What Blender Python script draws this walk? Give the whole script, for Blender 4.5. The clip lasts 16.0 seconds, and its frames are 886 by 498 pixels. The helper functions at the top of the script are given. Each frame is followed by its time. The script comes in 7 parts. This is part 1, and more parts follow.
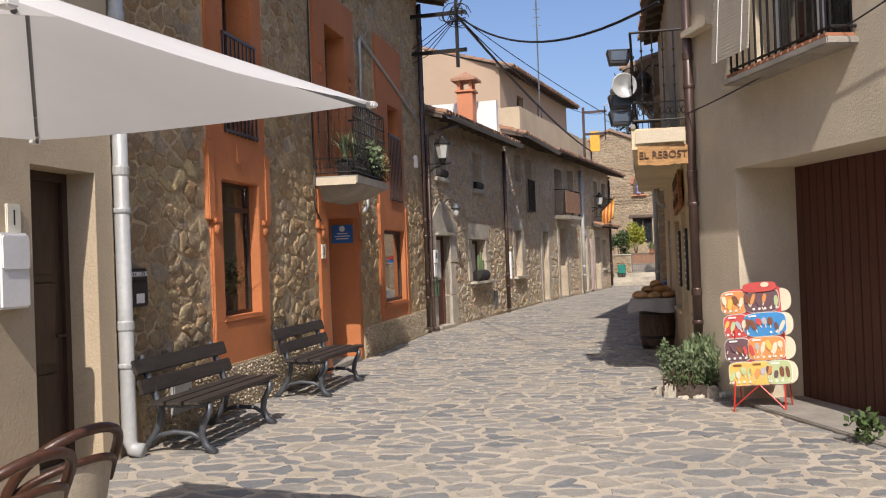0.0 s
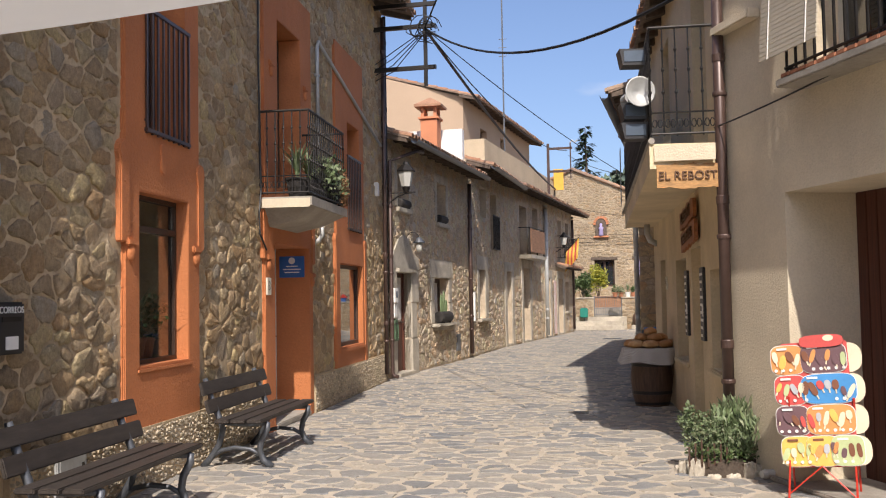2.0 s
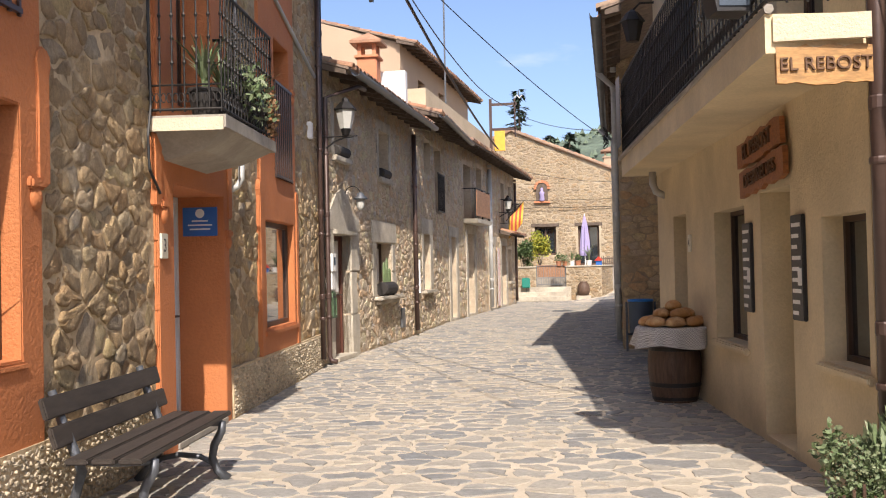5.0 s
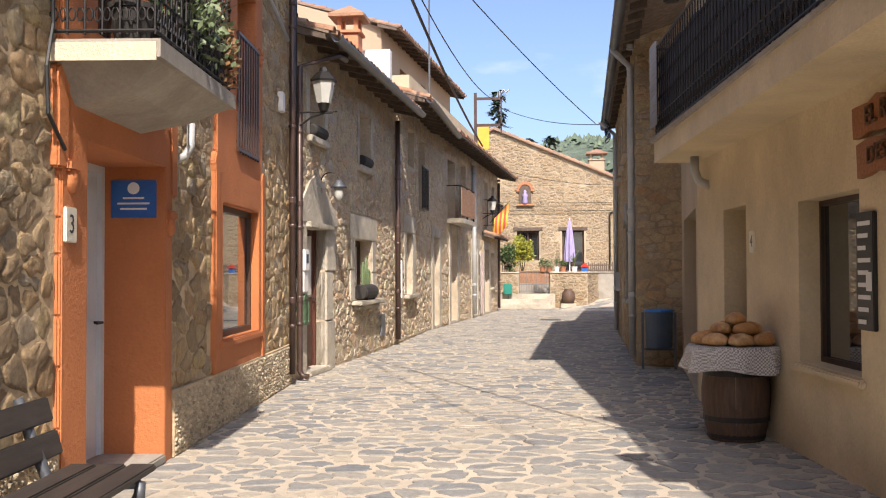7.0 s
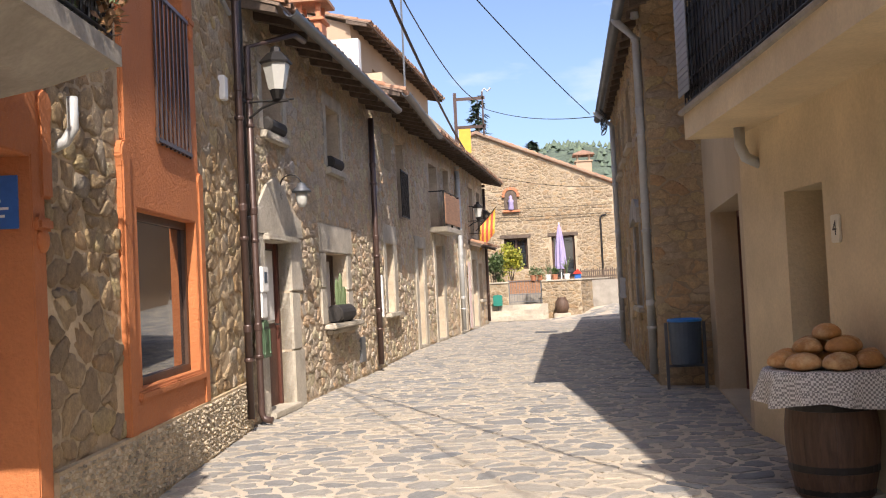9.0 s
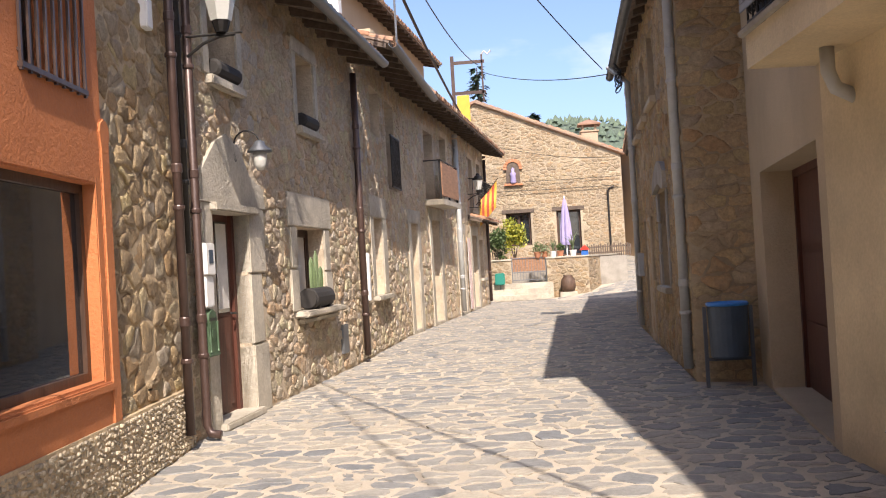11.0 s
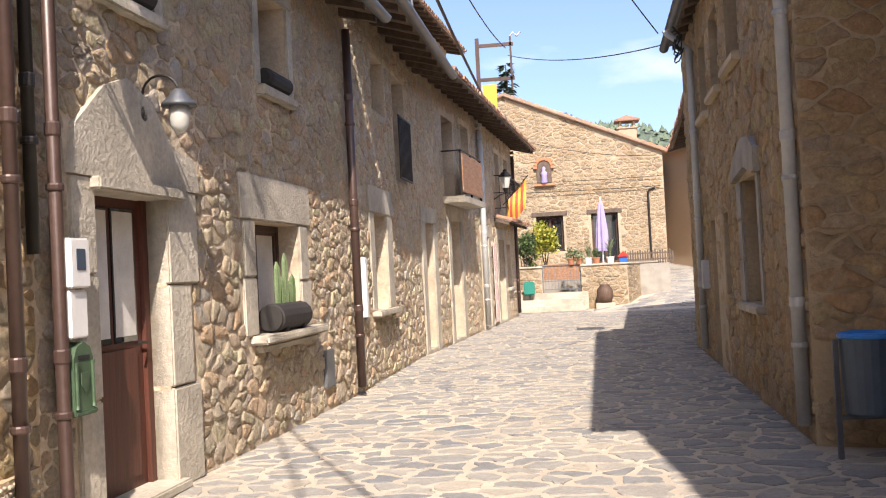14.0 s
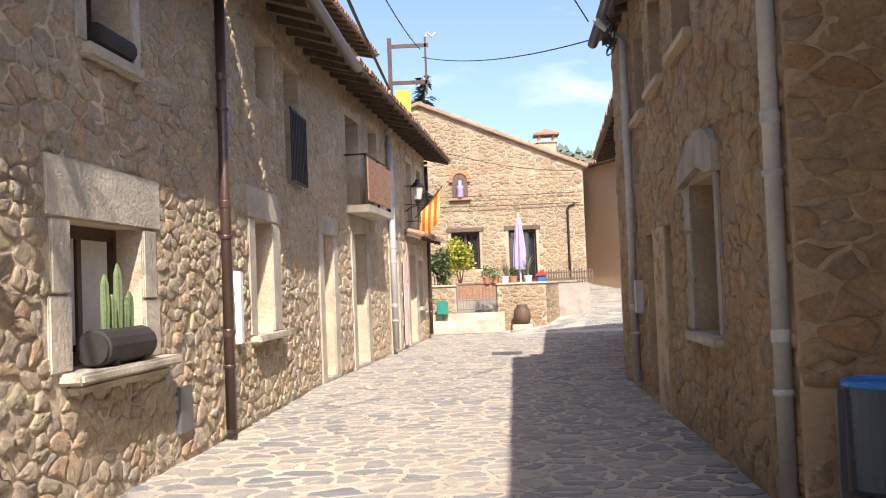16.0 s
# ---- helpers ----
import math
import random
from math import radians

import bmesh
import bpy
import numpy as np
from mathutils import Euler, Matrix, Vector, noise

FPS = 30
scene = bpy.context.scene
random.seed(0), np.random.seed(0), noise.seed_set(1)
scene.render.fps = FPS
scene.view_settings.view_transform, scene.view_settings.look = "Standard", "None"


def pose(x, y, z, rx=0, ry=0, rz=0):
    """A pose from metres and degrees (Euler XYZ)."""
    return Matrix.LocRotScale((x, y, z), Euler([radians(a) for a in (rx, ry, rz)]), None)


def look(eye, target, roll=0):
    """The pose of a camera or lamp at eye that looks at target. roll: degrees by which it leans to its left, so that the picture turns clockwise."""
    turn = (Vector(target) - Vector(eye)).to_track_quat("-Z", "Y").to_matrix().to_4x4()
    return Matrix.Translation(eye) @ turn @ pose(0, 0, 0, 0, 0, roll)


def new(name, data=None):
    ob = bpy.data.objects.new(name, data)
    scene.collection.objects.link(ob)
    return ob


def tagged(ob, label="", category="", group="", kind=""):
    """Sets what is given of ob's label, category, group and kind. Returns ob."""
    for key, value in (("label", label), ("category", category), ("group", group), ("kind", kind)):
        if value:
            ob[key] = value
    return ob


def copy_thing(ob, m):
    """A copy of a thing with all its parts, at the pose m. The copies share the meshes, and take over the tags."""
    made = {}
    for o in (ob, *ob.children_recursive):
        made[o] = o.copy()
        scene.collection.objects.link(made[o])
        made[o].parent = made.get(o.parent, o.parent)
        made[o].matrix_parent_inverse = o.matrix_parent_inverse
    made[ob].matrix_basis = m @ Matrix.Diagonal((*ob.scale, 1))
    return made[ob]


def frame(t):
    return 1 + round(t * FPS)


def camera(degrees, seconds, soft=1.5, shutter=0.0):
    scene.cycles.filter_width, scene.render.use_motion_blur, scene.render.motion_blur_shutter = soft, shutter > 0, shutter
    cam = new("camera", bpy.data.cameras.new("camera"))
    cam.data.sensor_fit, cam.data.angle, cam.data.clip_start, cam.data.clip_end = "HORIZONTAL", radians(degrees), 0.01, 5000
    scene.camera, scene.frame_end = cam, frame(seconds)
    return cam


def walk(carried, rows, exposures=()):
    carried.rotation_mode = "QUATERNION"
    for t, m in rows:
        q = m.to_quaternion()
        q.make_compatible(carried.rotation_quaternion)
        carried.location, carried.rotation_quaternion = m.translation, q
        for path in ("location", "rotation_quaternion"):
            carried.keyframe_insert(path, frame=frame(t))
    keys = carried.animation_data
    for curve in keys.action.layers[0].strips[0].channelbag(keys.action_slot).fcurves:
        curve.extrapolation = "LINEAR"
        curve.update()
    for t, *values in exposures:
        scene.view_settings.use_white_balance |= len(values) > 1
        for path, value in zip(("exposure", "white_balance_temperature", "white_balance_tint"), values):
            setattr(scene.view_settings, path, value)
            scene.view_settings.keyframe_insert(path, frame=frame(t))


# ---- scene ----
cam = camera(48.8, 16.0, 1.1)
METRES, EYE, TILT, LEAN, TURN = 16.9, 1.5, 0.0, 0.0, 15.8
ROWS = [
    (0.0, 0.0, 0.0, 0.0, 0.02, 0.62, 2.11),
    (0.5, -0.0022, 0.0295, -0.0001, -1.01, 1.42, 1.61),
    (1.0, -0.0042, 0.0611, -0.0008, -1.85, 1.84, 1.09),
    (1.5, -0.008, 0.0911, -0.0015, -2.66, 2.56, 1.04),
    (2.0, -0.0118, 0.1198, -0.0003, -2.88, 2.91, 1.0),
    (2.5, -0.0139, 0.1517, -0.0004, -2.65, 3.42, 1.01),
    (3.0, -0.0188, 0.1863, -0.0012, -2.05, -0.04, 1.5),
    (3.5, -0.0199, 0.2185, -0.0013, -2.7, -0.33, 1.64),
    (4.0, -0.0229, 0.252, -0.0027, -5.6, 0.06, 1.68),
    (4.5, -0.0248, 0.2834, -0.0028, -6.86, 0.79, 1.57),
    (7.0, -0.0256, 0.4455, -0.0065, -9.19, 1.43, 0.2),
    (7.5, -0.0231, 0.4769, -0.0068, -9.04, 1.11, 1.69),
    (8.0, -0.0198, 0.5096, -0.0056, -9.15, 1.17, 2.17),
    (8.5, -0.0112, 0.5387, -0.0054, -9.35, 2.35, 2.91),
    (9.0, -0.0063, 0.5701, -0.0057, -10.07, 2.17, 2.78),
    (9.5, 0.0006, 0.6014, -0.0061, -10.67, 1.64, 2.8),
    (12.0, 0.0352, 0.7513, -0.0049, -8.48, 0.87, 3.81),
    (12.5, 0.0419, 0.7812, -0.0061, -7.46, 1.44, 3.6),
    (13.0, 0.05, 0.8124, -0.0063, -7.51, 1.49, 3.33),
    (13.5, 0.0578, 0.8423, -0.0054, -7.61, 1.25, 3.1),
    (14.0, 0.0633, 0.8734, -0.0049, -8.29, 1.35, 2.9),
    (14.5, 0.07, 0.9006, -0.0051, -9.3, 1.32, 2.68),
    (15.0, 0.0774, 0.9287, -0.0058, -11.46, 2.1, 2.61),
    (15.5, 0.086, 0.9579, -0.0061, -12.4, 2.24, 2.4),
    (16.0, 0.0947, 0.984, -0.0049, -13.19, 2.17, 2.21),
]
walk(cam, [(t, pose(0, 0, EYE, TILT, LEAN, TURN) @ pose(METRES * x, METRES * y, METRES * z, 90 + pitch, roll, yaw)) for t, x, y, z, yaw, pitch, roll in ROWS],
     [(0.0, 0.4, 6500, 16), (2.0, 0.62, 6650, 16), (3.5, 0.84, 6750, 16), (9.0, 1.06, 6800, 17), (12.0, 1.18, 6800, 18), (16.0, 1.3, 6800, 18)])

# ---------- light ----------
SUN_WAY = Vector((-0.24, 0.98, -1.0))
world = bpy.data.worlds.new("sky")
scene.world = world
world.use_nodes = True
wn = world.node_tree
sky = wn.nodes.new("ShaderNodeTexSky")
sky.sky_type = 'NISHITA'
sky.sun_disc = False
sky.sun_elevation = radians(44.7)
sky.sun_rotation = radians(166)
sky.dust_density = 2.4
sky.ozone_density = 2.0
sky.air_density = 0.85
tone = wn.nodes.new("ShaderNodeMix")
tone.data_type, tone.blend_type = 'RGBA', 'MULTIPLY'
tone.inputs[0].default_value = 1.0
tone.inputs[7].default_value = (0.86, 0.92, 1.0, 1)
wn.links.new(sky.outputs[0], tone.inputs[6])
# small fair-weather clouds all over the sky
sky_way = wn.nodes.new("ShaderNodeTexCoord")
flatten = wn.nodes.new("ShaderNodeMapping")
flatten.inputs["Scale"].default_value = (1, 1, 3.2)
flatten.inputs["Location"].default_value = (0.3, 0.1, 0.2)
puffs = wn.nodes.new("ShaderNodeTexNoise")
puffs.inputs["Scale"].default_value = 5.5
puffs.inputs["Detail"].default_value = 6
cover = wn.nodes.new("ShaderNodeValToRGB")
cover.color_ramp.elements[0].position, cover.color_ramp.elements[0].color = 0.57, (0, 0, 0, 1)
cover.color_ramp.elements[1].position, cover.color_ramp.elements[1].color = 0.78, (0.7, 0.7, 0.7, 1)
clouds = wn.nodes.new("ShaderNodeMix")
clouds.data_type = 'RGBA'
clouds.inputs[7].default_value = (4.6, 5.0, 5.6, 1)
wn.links.new(sky_way.outputs["Generated"], flatten.inputs[0])
wn.links.new(flatten.outputs[0], puffs.inputs["Vector"])
wn.links.new(puffs.outputs["Fac"], cover.inputs[0])
wn.links.new(cover.outputs[0], clouds.inputs[0])
wn.links.new(tone.outputs[2], clouds.inputs[6])
wn.links.new(clouds.outputs[2], wn.nodes["Background"].inputs[0])
wn.nodes["Background"].inputs[1].default_value = 0.118
sun_data = bpy.data.lights.new("sun", 'SUN')
sun_data.energy, sun_data.angle, sun_data.color = 3.6, radians(0.53), (1.0, 0.94, 0.84)
sun_ob = new("sun", sun_data)
sun_ob.matrix_world = look((0, 0, 30), Vector((0, 0, 30)) + SUN_WAY)


# ---------- materials ----------
def mat_base(name, rough=0.8, metal=0.0):
    m = bpy.data.materials.new(name)
    m.use_nodes = True
    nt = m.node_tree
    b = nt.nodes["Principled BSDF"]
    b.inputs["Roughness"].default_value = rough
    b.inputs["Metallic"].default_value = metal
    return m, nt, b


def coords(nt, scale=(1, 1, 1)):
    g = nt.nodes.new("ShaderNodeNewGeometry")
    mp = nt.nodes.new("ShaderNodeMapping")
    mp.inputs["Scale"].default_value = scale
    nt.links.new(g.outputs["Position"], mp.inputs["Vector"])
    return mp.outputs[0], g


def noise_node(nt, vec, scale, detail=5, rough=0.6):
    n = nt.nodes.new("ShaderNodeTexNoise")
    n.inputs["Scale"].default_value = scale
    n.inputs["Detail"].default_value = detail
    n.inputs["Roughness"].default_value = rough
    nt.links.new(vec, n.inputs["Vector"])
    return n.outputs["Fac"]


def ramp(nt, fac, stops):
    r = nt.nodes.new("ShaderNodeValToRGB")
    el = r.color_ramp.elements
    while len(el) < len(stops):
        el.new(0.5)
    for e, (p, c) in zip(el, stops):
        e.position, e.color = p, (*c, 1)
    nt.links.new(fac, r.inputs[0])
    return r


def mixed(nt, kind, fac, a, b):
    x = nt.nodes.new("ShaderNodeMix")
    x.data_type, x.blend_type = 'RGBA', kind
    for sock, v in ((x.inputs[0], fac), (x.inputs[6], a), (x.inputs[7], b)):
        if isinstance(v, (int, float)):
            sock.default_value = v
        elif isinstance(v, tuple):
            sock.default_value = (*v, 1)
        else:
            nt.links.new(v, sock)
    return x.outputs[2]


def bump(nt, b, height, strength=0.4, dist=0.01):
    n = nt.nodes.new("ShaderNodeBump")
    n.inputs["Strength"].default_value = strength
    n.inputs["Distance"].default_value = dist
    nt.links.new(height, n.inputs["Height"])
    nt.links.new(n.outputs[0], b.inputs["Normal"])


def shade(c, f):
    return tuple(min(1, v * f) for v in c)


def surface(name, col, rough=0.8, metal=0.0, vary=0.25, big=1.2, fine=30.0, relief=0.4, dist=0.006, scale=(1, 1, 1), stain=None, stain_amount=0.35):
    """A surface with variation at two scales, an optional stain colour and fine relief."""
    m, nt, b = mat_base(name, rough, metal)
    vec, g = coords(nt, scale)
    n1, n2 = noise_node(nt, vec, big), noise_node(nt, vec, fine, 4)
    base = ramp(nt, n1, [(0.3, shade(col, 1 - vary)), (0.7, shade(col, 1 + vary * 0.6))]).outputs[0]
    spots = ramp(nt, n2, [(0.3, shade((1, 1, 1), 1 - vary * 0.9)), (0.7, (1, 1, 1))]).outputs[0]
    colour = mixed(nt, 'MULTIPLY', 0.8, base, spots)
    if stain:
        n3 = noise_node(nt, vec, big * 0.6, 8, 0.7)
        f = ramp(nt, n3, [(0.5, (0, 0, 0)), (0.66, (stain_amount,) * 3)]).outputs[0]
        colour = mixed(nt, 'MIX', f, colour, stain)
    nt.links.new(colour, b.inputs["Base Color"])
    rr = nt.nodes.new("ShaderNodeMapRange")
    rr.inputs[3].default_value, rr.inputs[4].default_value = max(0.02, rough - 0.12), min(1, rough + 0.1)
    nt.links.new(n2, rr.inputs[0])
    nt.links.new(rr.outputs[0], b.inputs["Roughness"])
    bump(nt, b, n2, relief, dist)
    return m


def pieces(name, cols, rough=0.85, fine=22.0, relief=0.6, dist=0.012, vary=0.35, smear=None):
    """Stones or tiles: each piece its own shade out of cols, with grain and blotches."""
    m, nt, b = mat_base(name, rough)
    vec, g = coords(nt)
    oi = nt.nodes.new("ShaderNodeObjectInfo")
    add = nt.nodes.new("ShaderNodeMath")
    add.operation = 'ADD'
    nt.links.new(oi.outputs["Random"], add.inputs[0])
    nt.links.new(g.outputs["Random Per Island"], add.inputs[1])
    fr = nt.nodes.new("ShaderNodeMath")
    fr.operation = 'FRACT'
    nt.links.new(add.outputs[0], fr.inputs[0])
    k = len(cols)
    base = ramp(nt, fr.outputs[0], [((i + 0.5) / k, c) for i, c in enumerate(cols)]).outputs[0]
    n1, n2 = noise_node(nt, vec, 5.0, 6, 0.65), noise_node(nt, vec, fine, 8, 0.75)
    blot = ramp(nt, n1, [(0.3, (1 - vary,) * 3), (0.68, (1.0, 1.0, 1.0))]).outputs[0]
    grain = ramp(nt, n2, [(0.32, (1 - vary * (1.5 if smear else 1),) * 3), (0.62, (1, 1, 1))]).outputs[0]
    if smear:
        n3, n4 = noise_node(nt, vec, 6.5, 7, 0.7), noise_node(nt, vec, 0.9, 4, 0.6)
        patch = ramp(nt, n4, [(0.35, (0.35, 0.35, 0.35)), (0.65, (1, 1, 1))]).outputs[0]
        spread = ramp(nt, n3, [(0.44, (0, 0, 0)), (0.6, (0.85, 0.85, 0.85))]).outputs[0]
        base = mixed(nt, 'MIX', mixed(nt, 'MULTIPLY', 1.0, spread, patch), base, smear)
        tone = ramp(nt, n4, [(0.3, (0.78, 0.75, 0.72)), (0.7, (1, 1, 1))]).outputs[0]
        base = mixed(nt, 'MULTIPLY', 1.0, base, tone)
        mid = noise_node(nt, vec, 17.0, 10, 0.82)
        speck = ramp(nt, noise_node(nt, vec, 48.0, 6, 0.8), [(0.34, (0.6, 0.56, 0.52)), (0.5, (1.0, 1.0, 1.0))]).outputs[0]
        colour = mixed(nt, 'MULTIPLY', 0.7, mixed(nt, 'MULTIPLY', 0.55, base, blot), grain)
        nt.links.new(mixed(nt, 'MULTIPLY', 0.6, colour, speck), b.inputs["Base Color"])
        bump(nt, b, mid, 1.0, 0.042)
        return m
    nt.links.new(mixed(nt, 'MULTIPLY', 1.0, mixed(nt, 'MULTIPLY', 0.8, base, blot), grain), b.inputs["Base Color"])
    bump(nt, b, n2, relief, dist)
    return m


def wood(name, col, axis=(12, 12, 1.2), rough=0.6, vary=0.4):
    return surface(name, col, rough, 0, vary, 3.0, 9.0, 0.3, 0.004, axis)


def glass(name, tint=(0.02, 0.025, 0.03)):
    m, nt, b = mat_base(name, 0.03)
    b.inputs["Base Color"].default_value = (*tint, 1)
    b.inputs["Specular IOR Level"].default_value = 0.9
    b.inputs["Coat Weight"].default_value = 0.6
    b.inputs["Coat Roughness"].default_value = 0.02
    vec, g = coords(nt)
    bump(nt, b, noise_node(nt, vec, 1.5, 2), 0.06, 0.01)
    return m


M_PAVE = pieces("flagstone", [(0.265, 0.265, 0.255), (0.409, 0.376, 0.321), (0.321, 0.316, 0.293), (0.487, 0.432, 0.343), (0.222, 0.232, 0.238), (0.376, 0.354, 0.31)], 0.75, 25, 0.5, 0.008, 0.3)
M_JOINT = surface("paving_mortar", (0.5, 0.435, 0.345), 0.95, 0, 0.2, 0.8, 60, 0.5, 0.004, stain=(0.383, 0.319, 0.244))
M_STONE_A = pieces("rubble_brown", [(0.667, 0.437, 0.219), (0.82, 0.602, 0.334), (0.513, 0.374, 0.219), (0.744, 0.528, 0.296), (0.591, 0.513, 0.398), (0.82, 0.643, 0.334)], 0.9, smear=(0.603, 0.46, 0.285))
M_MORTAR_A = surface("mortar_brown", (0.591, 0.451, 0.28), 0.95, 0, 0.3, 2.0, 22, 0.9, 0.02, stain=(0.361, 0.271, 0.181))
M_STONE_R = pieces("rubble_grey", [(0.795, 0.626, 0.445), (0.82, 0.748, 0.482), (0.651, 0.542, 0.433), (0.82, 0.651, 0.41), (0.723, 0.674, 0.591), (0.82, 0.579, 0.362)], 0.9, smear=(0.634, 0.516, 0.372))
M_MORTAR_R = surface("mortar_grey", (0.61, 0.497, 0.358), 0.95, 0, 0.3, 1.6, 22, 0.9, 0.02, stain=(0.408, 0.332, 0.255))
M_STONE_S = pieces("rubble_ochre", [(0.795, 0.565, 0.303), (0.651, 0.482, 0.303), (0.82, 0.626, 0.289), (0.603, 0.482, 0.351), (0.82, 0.626, 0.373), (0.723, 0.457, 0.229)], 0.9, smear=(0.603, 0.46, 0.285))
M_MORTAR_S = surface("mortar_ochre", (0.413, 0.314, 0.195), 0.95, 0, 0.3, 1.6, 22, 0.9, 0.02, stain=(0.408, 0.305, 0.186))
M_STONE_E = pieces("rubble_pale", [(0.478, 0.369, 0.234), (0.403, 0.309, 0.196), (0.543, 0.413, 0.25), (0.369, 0.294, 0.207), (0.511, 0.359, 0.207)], 0.9, smear=(0.469, 0.385, 0.268))
M_MORTAR_E = surface("mortar_pale", (0.446, 0.366, 0.255), 0.95, 0, 0.3, 1.0, 22, 0.9, 0.02)
M_PEBBLE = pieces("pebbledash", [(0.515, 0.436, 0.318), (0.792, 0.654, 0.456), (0.376, 0.318, 0.237), (0.654, 0.555, 0.396)], 0.9)
M_CREAM = surface("cream_render", (0.678, 0.588, 0.435), 0.9, 0, 0.17, 1.0, 48, 0.9, 0.009, stain=(0.52, 0.441, 0.316))
M_SHOP = surface("shop_render", (0.701, 0.576, 0.373), 0.88, 0, 0.2, 1.3, 38, 0.7, 0.008, stain=(0.542, 0.429, 0.271))
M_TAN = surface("tan_render", (0.52, 0.418, 0.282), 0.92, 0, 0.14, 0.9, 40, 0.8, 0.01, stain=(0.362, 0.282, 0.181))
M_ORANGE = surface("orange_render", (0.53, 0.185, 0.065), 0.85, 0, 0.18, 1.1, 34, 0.9, 0.012, stain=(0.42, 0.13, 0.045))
M_PEACH = surface("peach_render", (0.42, 0.31, 0.215), 0.9, 0, 0.08, 0.5, 25, 0.3, 0.006)
M_DRESSED = surface("dressed_stone", (0.53, 0.478, 0.385), 0.85, 0, 0.34, 2.2, 26, 0.9, 0.016, stain=(0.315, 0.275, 0.206))
M_TILE = pieces("roof_tile", [(0.42, 0.21, 0.12), (0.5, 0.3, 0.19), (0.33, 0.19, 0.13), (0.45, 0.32, 0.22), (0.28, 0.19, 0.14)], 0.9)
M_BEAM = wood("old_beam", (0.13, 0.095, 0.07), (3, 3, 3), 0.8)
M_BOARD = wood("eave_board", (0.25, 0.185, 0.14), (3, 3, 3), 0.85)

# ---------- geometry helpers ----------
def finish(name, bm, mat, parent=None, label="", smooth=False):
    me = bpy.data.meshes.new(name)
    bm.to_mesh(me)
    bm.free()
    me.materials.append(mat)
    if smooth:
        me.polygons.foreach_set("use_smooth", [True] * len(me.polygons))
    ob = new(name, me)
    ob.parent = parent
    if label:
        ob["label"] = label
    return ob


def part(name, bm, material, parent, label="", smooth=False):
    return finish(name, bm, material, parent, label, smooth)


def thing(name, m, label, category, group="", kind=""):
    e = new(name)
    e.matrix_world = m
    return tagged(e, label, category, group, kind)


def box(bm, x0, x1, y0, y1, z0, z1, bevel=0.0):
    r = bmesh.ops.create_cube(bm, size=1.0)
    for v in r["verts"]:
        v.co = Vector(((x0 + x1) / 2 + v.co.x * (x1 - x0), (y0 + y1) / 2 + v.co.y * (y1 - y0), (z0 + z1) / 2 + v.co.z * (z1 - z0)))
    if bevel:
        es = list({e for v in r["verts"] for e in v.link_edges})
        bmesh.ops.bevel(bm, geom=es, offset=bevel, segments=2, affect='EDGES')
    return bm


def a_box(x0, x1, y0, y1, z0, z1, bevel=0.0):
    return box(bmesh.new(), x0, x1, y0, y1, z0, z1, bevel)


def tube(bm, pts, r, n=8, caps=True):
    """A round bar along pts; r is one radius or one for each point."""
    pts = [Vector(p) for p in pts]
    rs = r if isinstance(r, (list, tuple)) else [r] * len(pts)
    rings = []
    side = None
    for i, p in enumerate(pts):
        d = (pts[min(i + 1, len(pts) - 1)] - pts[max(i - 1, 0)]).normalized()
        if side is None:
            side = d.orthogonal().normalized()
        else:
            side = (side - d * side.dot(d)).normalized()
        up = d.cross(side)
        rings.append([bm.verts.new(p + rs[i] * (math.cos(2 * math.pi * k / n) * side + math.sin(2 * math.pi * k / n) * up)) for k in range(n)])
    for a, b in zip(rings, rings[1:]):
        for k in range(n):
            bm.faces.new((a[k], a[(k + 1) % n], b[(k + 1) % n], b[k]))
    if caps:
        bm.faces.new(rings[0][::-1])
        bm.faces.new(rings[-1])
    return bm


def lathe(bm, profile, n=20, x=0, y=0):
    rings = []
    for r, z in profile:
        rings.append([bm.verts.new((x + r * math.cos(2 * math.pi * k / n), y + r * math.sin(2 * math.pi * k / n), z)) for k in range(n)])
    for a, b in zip(rings, rings[1:]):
        for k in range(n):
            bm.faces.new((a[k], a[(k + 1) % n], b[(k + 1) % n], b[k]))
    bm.faces.new(rings[0][::-1])
    bm.faces.new(rings[-1])
    return bm


def prism(bm, poly, y0, y1):
    """An outline of (x, z) points, extruded from y0 to y1."""
    a = [bm.verts.new((x, y0, z)) for x, z in poly]
    b = [bm.verts.new((x, y1, z)) for x, z in poly]
    n = len(poly)
    bm.faces.new(a)
    bm.faces.new(b[::-1])
    for i in range(n):
        bm.faces.new((a[(i + 1) % n], a[i], b[i], b[(i + 1) % n]))
    bmesh.ops.recalc_face_normals(bm, faces=bm.faces[:])
    return bm


class Line:
    """A wall's foot on the plan from p to q. Local x runs along it, local y into the wall (so -y is the street side)."""

    def __init__(self, p, q):
        self.p, self.q = Vector((*p, 0)), Vector((*q, 0))
        self.d = (self.q - self.p).normalized()
        self.len = (self.q - self.p).length
        into = Vector((-self.d.y, self.d.x, 0))
        self.m = Matrix(((self.d.x, into.x, 0, p[0]), (self.d.y, into.y, 0, p[1]), (0, 0, 1, 0), (0, 0, 0, 1)))

    def at(self, u, out=0.0, z=0.0):
        return self.m @ Matrix.Translation((u, -out, z))

    def u(self, y):
        """The distance along the wall at the plan's y."""
        return (y - self.p.y) / self.d.y


